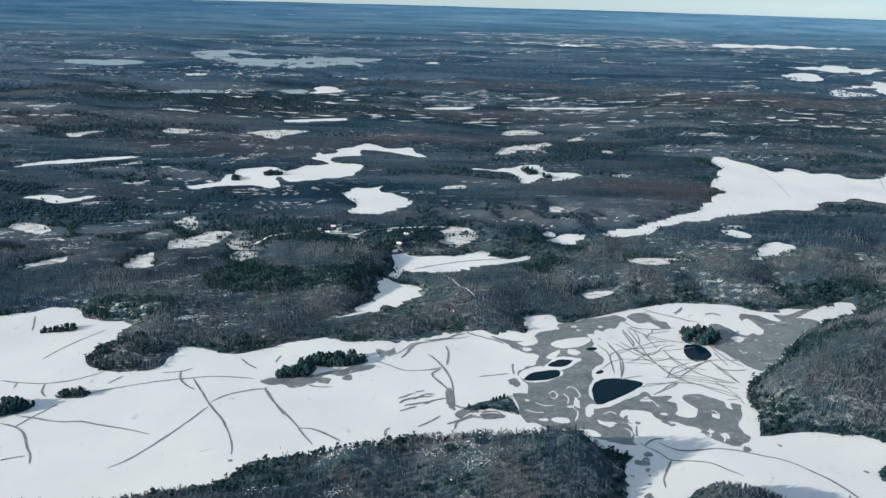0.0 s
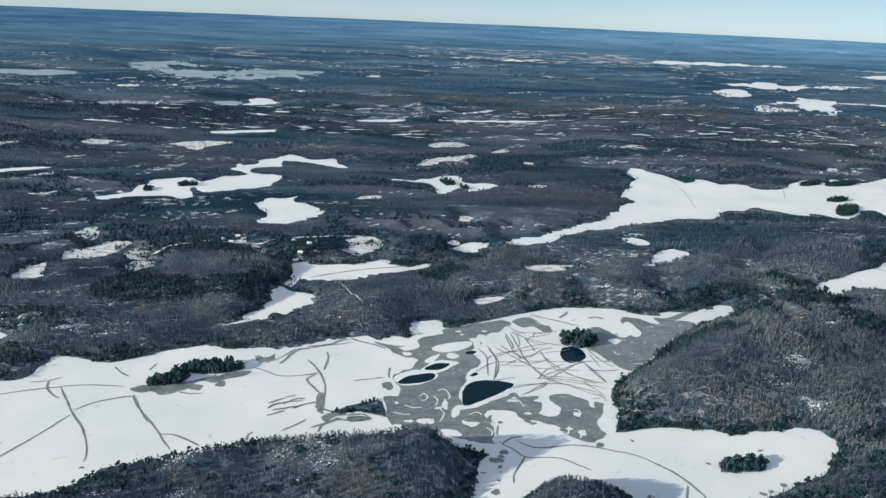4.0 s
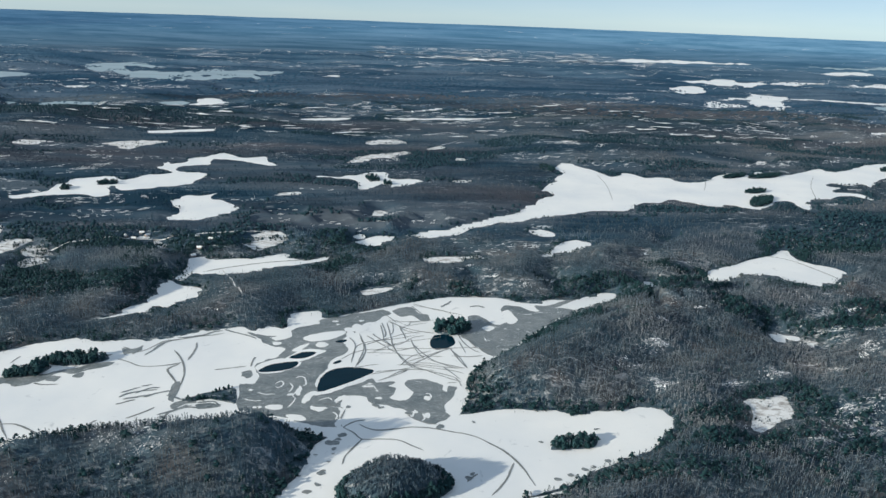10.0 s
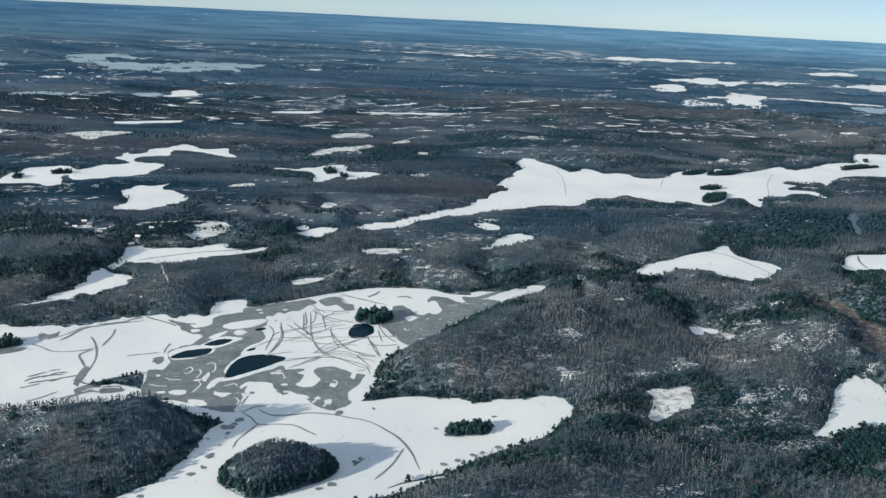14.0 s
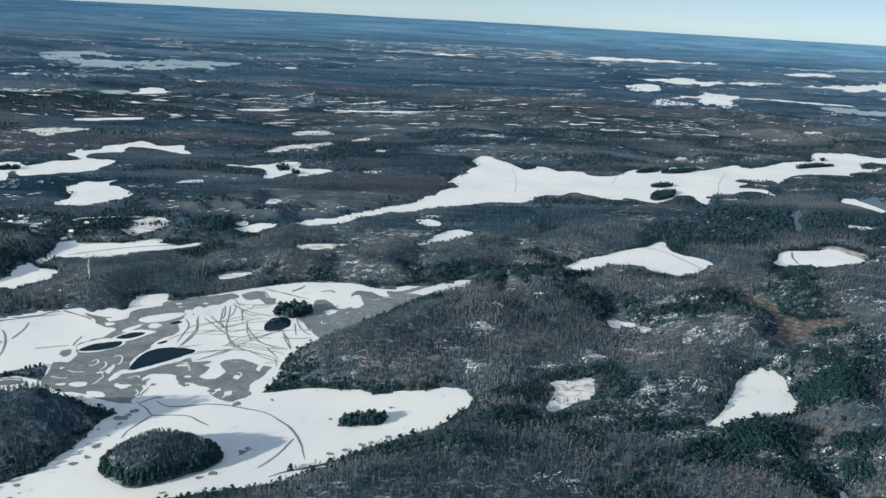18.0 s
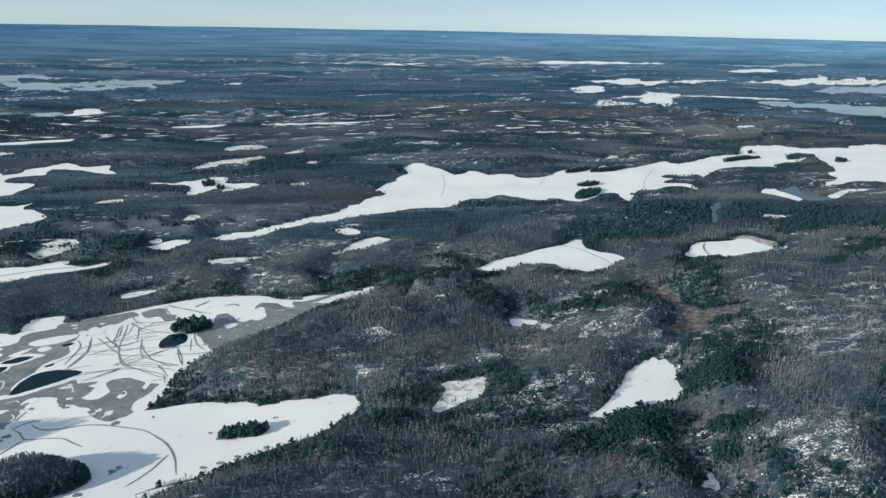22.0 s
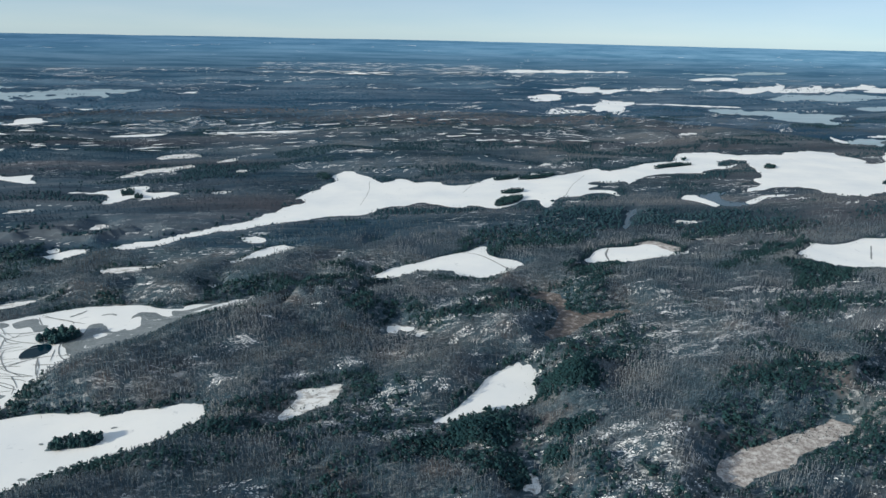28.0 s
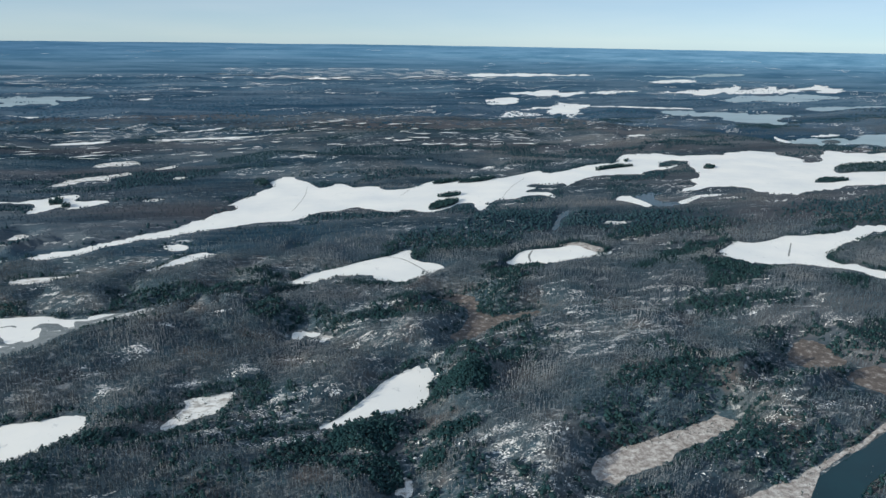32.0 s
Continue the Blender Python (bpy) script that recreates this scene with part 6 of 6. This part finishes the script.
def plant(name, label, x, y, z, high, shapes, mat, rng, spread=1.0):
    """One joined stand of trees."""
    pick = rng.integers(0, len(shapes), len(x))
    vs, fs, base = [], [], 0
    for k, (v, f) in enumerate(shapes):
        m = pick == k
        n = int(m.sum())
        if not n:
            continue
        a = rng.uniform(0, 6.283, n)[:, None]
        s = high[m][:, None]
        w = s * spread * rng.uniform(0.8, 1.25, n)[:, None]
        px = x[m][:, None] + w * (np.cos(a) * v[None, :, 0] - np.sin(a) * v[None, :, 1])
        py = y[m][:, None] + w * (np.sin(a) * v[None, :, 0] + np.cos(a) * v[None, :, 1])
        pz = z[m][:, None] + s * v[None, :, 2]
        vs.append(np.stack([px, py, pz], 2).reshape(-1, 3))
        fs.append((f[None] + (base + np.arange(n) * len(v))[:, None, None]).reshape(-1, 3))
        base += n * len(v)
    return tagged(triangles_object(name, np.concatenate(vs), np.concatenate(fs), mat), label, "forest", kind="stuff")


rnd = random.Random(3)
rng = np.random.default_rng(9)
BARE = [bare_tree(7, 0.046, rnd, 0.17) for _ in range(8)]
BARE_FAR = [bare_tree(5, 0.11, rnd, 0.25) for _ in range(6)]
PINE = [pine(5, rnd, 0.34, 0.06, 0.6) for _ in range(4)] + [pine(5, rnd, 0.40, 0.12, 0.85) for _ in range(5)]
PINE_FAR = [conifer(2, 5, rnd, 0.36, 0.0, True) for _ in range(5)]
TUFT = [conifer(1, 4, rnd, 0.42, 0.0) for _ in range(4)]
edge_near = near_mask.blurred(7)


def evergreen(x, y):
    """How likely a tree is an evergreen: patches on the eastern and far hills and a fringe along the shores."""
    p = smooth_noise(x * np.clip(1.3 - y / 1000, 0.35, 1), y, 60, 81, 3)
    p = p + 0.06 * np.clip((250 - x) / 150, 0, 1) * np.clip((y - 450) / 60, 0, 1) * np.clip((1050 - y) / 150, 0, 1)
    q = np.where(y < 620, np.clip((p - 0.552) * 13, 0, 0.93), np.clip((p - 0.555) * 18, 0, 0.95)) * np.where((x > 420) & (y < 400), 0.75, 1)
    west_side = np.clip((370 - x) / 60, 0, 1) * np.clip((470 - y) / 40, 0, 1)
    fringe = np.clip((edge_near.at(x, y) - 0.10) * 4.2, 0, 1) * (smooth_noise(x, y, 40, 83, 2) > 0.36)
    grove = sum(np.clip(1.6 - np.hypot((x - gx) / gw, (y - gy) / gh), 0, 1) for gx, gy, gw, gh in GROVES)
    return np.clip(q * (1 - 0.9 * west_side) + 0.9 * fringe + grove + np.where(y > 620, 0.0, 0.003), 0, 0.97)


# dense stands: the tip of the long point, knolls beside the pond, stands behind the bay and by the western shore
GROVES = ((178, 318, 12, 14), (427, 258, 17, 10), (492, 284, 17, 18), (300, 265, 22, 9), (250, 238, 40, 8), (320, 296, 22, 6), (345, 275, 16, 6),
          (-185, 372, 20, 12), (-110, 384, 16, 7), (-205, 425, 34, 14), (380, 522, 26, 9), (345, 478, 26, 7), (470, 480, 30, 8), (300, 440, 46, 9), (350, 448, 30, 8),
          (-60, 268, 50, 6), (40, 284, 45, 5), (92, 272, 12, 10), (-110, 250, 40, 10), (80, 240, 10, 8), (396, 412, 26, 11), (428, 396, 30, 9), (540, 340, 26, 14),
          (664, 687, 44, 40), (734, 381, 50, 18), (611, 255, 34, 14), (630, 197, 40, 22), (753, 312, 34, 16), (560, 225, 22, 10), (215, 395, 20, 16), (250, 405, 40, 8),
          (545, 770, 40, 16), (600, 755, 50, 20), (520, 320, 24, 18), (850, 640, 60, 30))


def low_scrub(x, y, high):
    """Only scrub grows on the shore that faces the flight line, taller trees farther back."""
    d = np.hypot(x - CX, y - CY)
    ux, uy, slope = (x - CX) / d, (y - CY) / d, EYE / d
    limit = np.full(x.size, 99.0)
    for k in np.arange(26, 0, -2.0):
        limit = np.where(seen_mask.at(x + ux * k, y + uy * k) > 0.5, np.minimum(limit, 0.45 + k * slope * 0.6), limit)
    on_ice = (near_mask.at(x, y) > 0.5) & (y > 430)
    return np.where(on_ice, 0.7 * high, np.minimum(high, limit))


def brush(x, y):
    """Clumps of brush that break up the open fields, and trees that step out onto the ragged shores of the farther lakes."""
    inner = edge_near.at(x, y)
    on_field = (field_mask.at(x, y) > 0.5) & (smooth_noise(x * 0.5, y, 13, 103, 3) > 0.34 + 0.24 * inner)
    on_shore = (seen_mask.at(x, y) > 0.5) & (inner < 0.66) & (y > 430) & (smooth_noise(x * 0.8, y, 24, 107, 2) > 0.60)
    return on_field | on_shore


# near woods
x, y = scatter((-560, 1240), (70, 680), 1.8, 0.48, rng)
keep = (x > -0.74 * y - 70) & (x < 520 + 1.15 * y) & ((near_mask.at(x, y) < 0.5) | brush(x, y))
keep &= y + rng.normal(0, 28, x.size) < 605
keep &= rng.random(x.size) > 0.68 * clear_mask.at(x, y)
keep &= rng.random(x.size) > 0.10 + 0.35 * (smooth_noise(x, y, 30, 87, 2) > 0.64)
x, y = x[keep], y[keep]
z = land_height(x, y) - 0.1
green = rng.random(x.size) < evergreen(x, y)
high = low_scrub(x, y, rng.uniform(2.6, 4.3, x.size))
m = ~green
plant("bare_woods", "dense leafless grey-brown hardwood forest on low hills", x[m], y[m], z[m], high[m], BARE, BARK, rng)
m &= (rng.random(x.size) < 0.42) & (y < 420) & (x < 480)
plant("tree_stems", "pale weathered hardwood stems on the nearer hills", x[m] + 0.5, y[m] - 0.6, z[m], high[m] * rng.uniform(0.75, 1.05, m.sum()), [stem(rnd) for _ in range(6)], PALE_BARK, rng, 1.0)
m = green & (rng.random(x.size) < 0.64)
plant("evergreen_woods", "dark green pine and spruce stands along the shores", x[m], y[m], z[m], high[m] * rng.uniform(0.65, 1.1, m.sum()), PINE, NEEDLES, rng, 1.0)

# close pine stands on the knolls beside the pond
for cx, cy, rx, ry in ((428, 246, 17, 13), (435, 212, 7, 16), (490, 284, 17, 15), (548, 370, 14, 9), (476, 240, 13, 6), (458, 218, 5, 9), (398, 240, 14, 3)):
    x, y = scatter((cx - rx - 4, cx + rx + 4), (cy - ry - 4, cy + ry + 4), 1.7, 0.5, rng)
    ragged = 0.75 + 0.6 * smooth_noise(x, y, 7, 131, 2)
    keep = (np.hypot((x - cx) / rx, (y - cy) / ry) < ragged) & (near_mask.at(x, y) < 0.5)
    x, y = x[keep], y[keep]
    plant("evergreen_woods", "close dark pine stand on a knoll by the pond", x, y, land_height(x, y) - 0.1, rng.uniform(2.4, 4.2, x.size), PINE, NEEDLES, rng, 1.1)

# young growth under the bare woods of the nearer hills
x, y = scatter((-200, 420), (200, 470), 2.1, 0.5, rng)
keep = (near_mask.at(x, y) < 0.5) & (x > -0.74 * y - 70) & (clear_mask.at(x, y) < 0.5)
x, y = x[keep], y[keep]
plant("young_growth", "low twiggy growth under the bare hardwoods", x, y, land_height(x, y) - 0.1, low_scrub(x, y, rng.uniform(1.3, 2.4, x.size)), BARE_FAR, BARK, rng, 0.9)

# scrub creeping onto the open fields and shores
x, y = scatter((-500, 1000), (120, 760), 4.0, 0.5, rng)
edge = edge_near.at(x, y)
keep = (near_mask.at(x, y) > 0.5) & (edge < 0.86) & (smooth_noise(x, y, 14, 101, 2) > 0.56) & (rng.random(x.size) < 0.55)
x, y = x[keep], y[keep]
plant("shore_scrub", "low bare scrub on the snowy shores", x, y, np.full(x.size, -0.05), rng.uniform(0.7, 1.8, x.size), BARE, BARK, rng, 1.2)

# woods in the middle distance
x, y = scatter((-1450, 2400), (540, 1850), 5.0, 0.5, rng)
keep = (x > -0.74 * y - 70) & (x < 520 + 1.15 * y) & (((near_mask.at(x, y) < 0.5) & (far_mask.at(x, y) < 0.5)) | brush(x, y)) & (rng.random(x.size) > 0.9 * clear_mask.at(x, y))
keep &= (rng.random(x.size) > (y - 1350) / 500) & (y + rng.normal(0, 28, x.size) > 600)
keep &= rng.random(x.size) > 0.75 * np.clip((smooth_noise(x * 0.3, y, 60, 109, 4) - 0.57) * 12, 0, 1)
x, y = x[keep], y[keep]
z = land_height(x, y) - 0.2
green = rng.random(x.size) < evergreen(x, y)
high = low_scrub(x, y, rng.uniform(2.6, 4.4, x.size))
m = ~green
east = x + 300 * (smooth_noise(x * 0.5, y, 120, 113, 3) - 0.5) > rng.uniform(150, 560, x.size)
m &= ~east
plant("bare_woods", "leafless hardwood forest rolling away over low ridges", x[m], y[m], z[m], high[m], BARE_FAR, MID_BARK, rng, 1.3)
m = ~green & east
plant("bare_woods", "leafless hardwoods beyond the eastern lakes in a painted sunlit tone", x[m], y[m], z[m], high[m], BARE_FAR, EAST_BARK, rng, 1.3)
plant("evergreen_woods", "patches of dark evergreens among bare woods", x[green], y[green], z[green], high[green] * 0.85, PINE_FAR, MID_NEEDLES, rng, 1.4)

# woods under and behind the flight line
x, y = scatter((-620, 1000), (-420, 90), 7.5, 0.48, rng)
x, y = x[near_mask.at(x, y) < 0.5], y[near_mask.at(x, y) < 0.5]
plant("bare_woods", "leafless hardwood forest below the flight line", x, y, land_height(x, y) - 0.1, rng.uniform(2.6, 4.4, x.size), BARE_FAR, BARK, rng, 1.2)

# far woods
x, y = scatter((-3600, 5200), (1350, 3900), 14, 0.5, rng)
keep = (x > -0.74 * y - 70) & (x < 520 + 1.15 * y) & ((far_mask.at(x, y) < 0.5) | (smooth_noise(x * 0.5, y * 0.7, 60, 97, 3) > 0.66)) & (np.hypot(x - CX, y - CY) + rng.uniform(0, 900, x.size) < 3900) & (rng.random(x.size) < (y - 1350) / 400)
x, y = x[keep], y[keep]
z = land_height(x, y) - 0.5
green = rng.random(x.size) < evergreen(x, y)
high = rng.uniform(4, 6.5, x.size)
d = np.hypot(x - CX, y - CY)
for k in np.arange(154, 0, -14.0):
    ahead = (far_mask.at(x + (x - CX) / d * k, y + (y - CY) / d * k) > 0.5) & (far_mask.at(x, y) < 0.5)
    high = np.where(ahead, np.minimum(high, 0.6 + 0.7 * k * EYE / d), high)
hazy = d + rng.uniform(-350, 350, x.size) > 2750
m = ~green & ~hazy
plant("far_bare_woods", "far bare woods with distance haze in their colour", x[m], y[m], z[m], high[m] * 0.42, TUFT, FAR_WOOD, rng, 5.0)
plant("far_bare_woods", "far woods below the horizon with painted blue haze", x[hazy], y[hazy], z[hazy], high[hazy] * 0.45, TUFT, HAZY_WOOD, rng, 5.0)
m = green & ~hazy
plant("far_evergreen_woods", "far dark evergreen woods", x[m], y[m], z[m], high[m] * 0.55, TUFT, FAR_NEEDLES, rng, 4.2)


# slivers of distant snow
sv, sf = [], []
for k in range(300):
    a, d = rng.uniform(radians(25), radians(145)), math.exp(rng.uniform(math.log(2000), math.log(12000)))
    if k >= 200:                                        # many small lakes to the north-east
        a, d = rng.uniform(radians(36), radians(78)), math.exp(rng.uniform(math.log(2500), math.log(7000)))
    x, y = CX + d * math.cos(a), CY + d * math.sin(a)
    if far_mask.at(x, y) > 0.5:
        continue
    ang = np.linspace(0, 2 * np.pi, 10, endpoint=False)
    rad = d * rng.uniform(0.002, 0.010) * (0.2 + 1.1 * rng.random(10))
    deep = rng.uniform(0.07, 0.24) * max(1.0, d / 4000)
    u, v = rad * np.cos(ang), rad * np.sin(ang) * deep
    px, py = x - u * math.sin(a) + v * math.cos(a), y + u * math.cos(a) + v * math.sin(a)
    lx, ly, lz = lift(np.append(px, x), np.append(py, y))
    zz = lz + np.maximum(land_height(np.append(px, x), np.append(py, y)), -0.2) + (5.0 if d < NEAR_FLAT else 3.0)
    n0 = len(sv)
    sv += list(zip(lx, ly, zz))
    sf += [(n0 + q, n0 + (q + 1) % 10, n0 + 10) for q in range(10)]
tagged(mesh_object("distant_snow", sv, sf, SNOW), "slivers of snowy lakes and fields toward the horizon", "snow", kind="stuff")


# ---- single pines on the islands ----
def on_island(s, high):
    """The height of an island's ground at a share s of the way from its middle to its shore."""
    return 0.9 * high * float(np.interp(s, (0.25, 0.55, 0.8, 0.96, 1.0), (1.0, 0.82, 0.48, 0.10, 0.0)))


def pine_tree(shape):
    v, f = shape
    base = new("pine_tree")
    c = mesh_object("crown", v, f, NEEDLES, base)
    ring = [(0.022 * math.cos(k * 1.257), 0.022 * math.sin(k * 1.257)) for k in range(5)]
    tv = [(*p, -0.03) for p in ring] + [(p[0] * 0.5, p[1] * 0.5, 0.6) for p in ring]
    mesh_object("trunk", tv, [(k, (k + 1) % 5, 5 + (k + 1) % 5, 5 + k) for k in range(5)], TRUNK, base)
    return tagged(base, "dark green pine rooted on a lake island", "tree", "pines on the islands")


kinds = [pine_tree(pine(12, rnd, 0.30, 0.10, 0.55 + 0.1 * k)) for k in range(5)]
used = [False] * 5
bx, by, bz = [], [], []
ex, ey, ez, eh = [], [], [], []                          # smaller evergreens between the single pines
for (line, mid, hi), tall, count in ISLANDS:
    for k in range(count):
        p = line[rng.integers(len(line))]
        s = 0.985 - (0.17 if hi > 3 else 0.55) * rng.random()
        q = mid + (p - mid) * s
        h = tall * rng.uniform(0.5, 1.12)
        zz = on_island(s, hi)
        m4 = pose(q[0], q[1], zz, 0, 0, rng.uniform(0, 360)) 
        i = int(rng.integers(5))
        if used[i]:
            t_ = copy_thing(kinds[i], m4)
        else:
            t_, used[i] = kinds[i], True
            t_.matrix_basis = m4
        t_.scale = (h * 1.1, h * 1.1, h)
    for k in range(count):
        p = line[rng.integers(len(line))]
        s = 0.985 - (0.12 if hi > 3 else 0.6) * rng.random()
        q = mid + (p - mid) * s
        ex.append(q[0]), ey.append(q[1]), ez.append(on_island(s, hi)), eh.append(tall * rng.uniform(0.45, 0.9))
    if not count:                                       # farther islands are solid with evergreens
        span = line.max(0) - line.min(0)
        for k in range(int(np.clip(span[0] * span[1] / 9, 30, 420))):
            q = mid + (line[rng.integers(len(line))] - mid) * 0.97 * math.sqrt(rng.random())
            ex.append(q[0]), ey.append(q[1]), ez.append(0.4 * hi), eh.append(tall * rng.uniform(0.5, 1.0))
    more = 800 if hi > 4.5 else (60 if count and tall > 4 else 0)
    for k in range(more):
        p = line[rng.integers(len(line))]
        s = 0.9 * math.sqrt(rng.random())
        q = mid + (p - mid) * s
        bx.append(q[0]), by.append(q[1]), bz.append(on_island(s, hi))
plant("evergreen_woods", "low dark evergreens filling the lake islands", np.array(ex), np.array(ey), np.array(ez), np.array(eh), PINE, NEEDLES, rng, 1.2)
plant("bare_woods", "leafless trees on the lake islands", np.array(bx), np.array(by), np.array(bz), rng.uniform(3.0, 4.6, len(bx)), BARE, BARK, rng)


# ---- far streaked farmland, joined ----
rng = np.random.default_rng(21)
sv, sf = [], []
for k in range(900):
    if k < 360:
        x, y = rng.uniform(100, 1500), rng.uniform(3300, 4700)
        a = rng.uniform(10, 55)
    else:
        x, y = rng.uniform(-500, 900), rng.uniform(1180, 1600)
        a = 2.5 + 24 * rng.random() ** 3
    ang = np.linspace(0, 2 * np.pi, 10, endpoint=False)
    rad = a * (0.15 + 1.15 * rng.random(10))
    px, py = x + rad * np.cos(ang), y + rad * np.sin(ang) * (0.35 if k < 360 else 0.20)
    lx, ly, lz = lift(np.append(px, x), np.append(py, y))
    z = lz + np.maximum(land_height(np.append(px, x), np.append(py, y)), -0.2) + (6.0 if k < 360 else 3.4)
    n0 = len(sv)
    sv += list(zip(lx, ly, z))
    sf += [(n0 + q, n0 + (q + 1) % 10, n0 + 10) for q in range(10)]
tagged(mesh_object("field_streaks", sv, sf, SNOW), "thin white streaks of distant snowy farmland", "fields", kind="stuff")

# ---- a hamlet, its road and a forest track ----
WALL, tr, b = material("weathered_clapboard", 0.8)
tr.links.new(mix(tr, 0.7, (0.34, 0.30, 0.27), ramp(tr, tr.nodes.new("ShaderNodeObjectInfo").outputs["Random"], [(0.0, (0.20, 0.12, 0.10)), (1.0, (0.62, 0.60, 0.56))])), b.inputs["Base Color"])
GLASS, tr, b = material("dark_window_glass", 0.15, spec=0.5)
b.inputs["Base Color"].default_value = (0.02, 0.025, 0.03, 1)


def box(x0, x1, y0, y1, z0, z1):
    v = [(x, y, z) for z in (z0, z1) for x, y in ((x0, y0), (x1, y0), (x1, y1), (x0, y1))]
    return v, [(3, 2, 1, 0), (4, 5, 6, 7), (0, 1, 5, 4), (1, 2, 6, 5), (2, 3, 7, 6), (3, 0, 4, 7)]


def house(at, turn):
    base = new("house")
    w, d, h = 2.0, 1.4, 1.3
    v = [(-w, -d, -0.4), (w, -d, -0.4), (w, d, -0.4), (-w, d, -0.4), (-w, -d, h), (w, -d, h), (w, d, h), (-w, d, h), (-w, 0, h + 0.95), (w, 0, h + 0.95)]
    mesh_object("wall", v, [(0, 1, 5, 4), (2, 3, 7, 6), (1, 2, 6, 9, 5), (3, 0, 4, 8, 7)], WALL, base)
    e = 0.25
    rv = [(-w - e, -d - e, h - 0.15), (w + e, -d - e, h - 0.15), (w + e, 0, h + 1.0), (-w - e, 0, h + 1.0), (w + e, d + e, h - 0.15), (-w - e, d + e, h - 0.15)]
    rv += [(p[0], p[1], p[2] + 0.14) for p in rv]
    mesh_object("roof", rv, [(3, 2, 1, 0), (5, 4, 2, 3), (6, 7, 8, 9), (9, 8, 10, 11), (0, 1, 7, 6), (4, 5, 11, 10), (1, 2, 8, 7), (2, 4, 10, 8), (3, 0, 6, 9), (5, 3, 9, 11)], SNOW, base)["label"] = "snow-covered gable roof"
    for x in (-1.1, 0.9):
        vv, ff = box(x - 0.25, x + 0.25, -d - 0.03, -d + 0.02, 0.35, 0.95)
        mesh_object("window", vv, ff, GLASS, base)
    vv, ff = box(0.6, 0.9, 0.15, 0.45, h + 0.5, h + 1.5)
    mesh_object("chimney", vv, ff, WALL, base)
    base.matrix_basis = pose(at[0], at[1], float(land_height(np.array([at[0]]), np.array([at[1]]))[0]) + 0.35, 0, 0, turn)
    return tagged(base, "small farmhouse with a snowy gable roof by the road", "house", "farmhouses")


for k, at in enumerate([(-107, 607), (-96, 618), (-90, 614), (-32, 567), (-35, 557), (-27, 590), (-43, 606), (-23, 597), (-99, 604)]):
    house(at, (k * 37) % 90 - 30)


def laid(name, label, pts, width, mat, up):
    """A narrow strip that follows the ground."""
    line = shore(pts, 0.3, 77, closed=False)
    ob = ribbon(name, line, width, mat, 0.0, None)
    co = np.array([v.co for v in ob.data.vertices])
    hz = land_height(co[:, 0], co[:, 1]) + up
    for v, h in zip(ob.data.vertices, hz):
        v.co.z = h
    return tagged(ob, label, "road", kind="structure")


laid("road", "narrow country road edged with ploughed snow", [(-170, 559), (-143, 576), (-118, 591), (-105, 602), (-82, 602), (-71, 600), (-45, 617), (-14, 622), (22, 633)], 2.0, FIELD, 1.0)
laid("forest_track", "straight snow-covered track cut through bare woods", [(-5, 525), (6, 499), (17, 469), (28, 441)], 0.95, FIELD, 1.8)
laid("stream", "thin dark stream winding across the snowy marsh", [(-18, 520), (-1, 530), (26, 542), (49, 548), (73, 554)], 1.6, CRACK, 0.32)
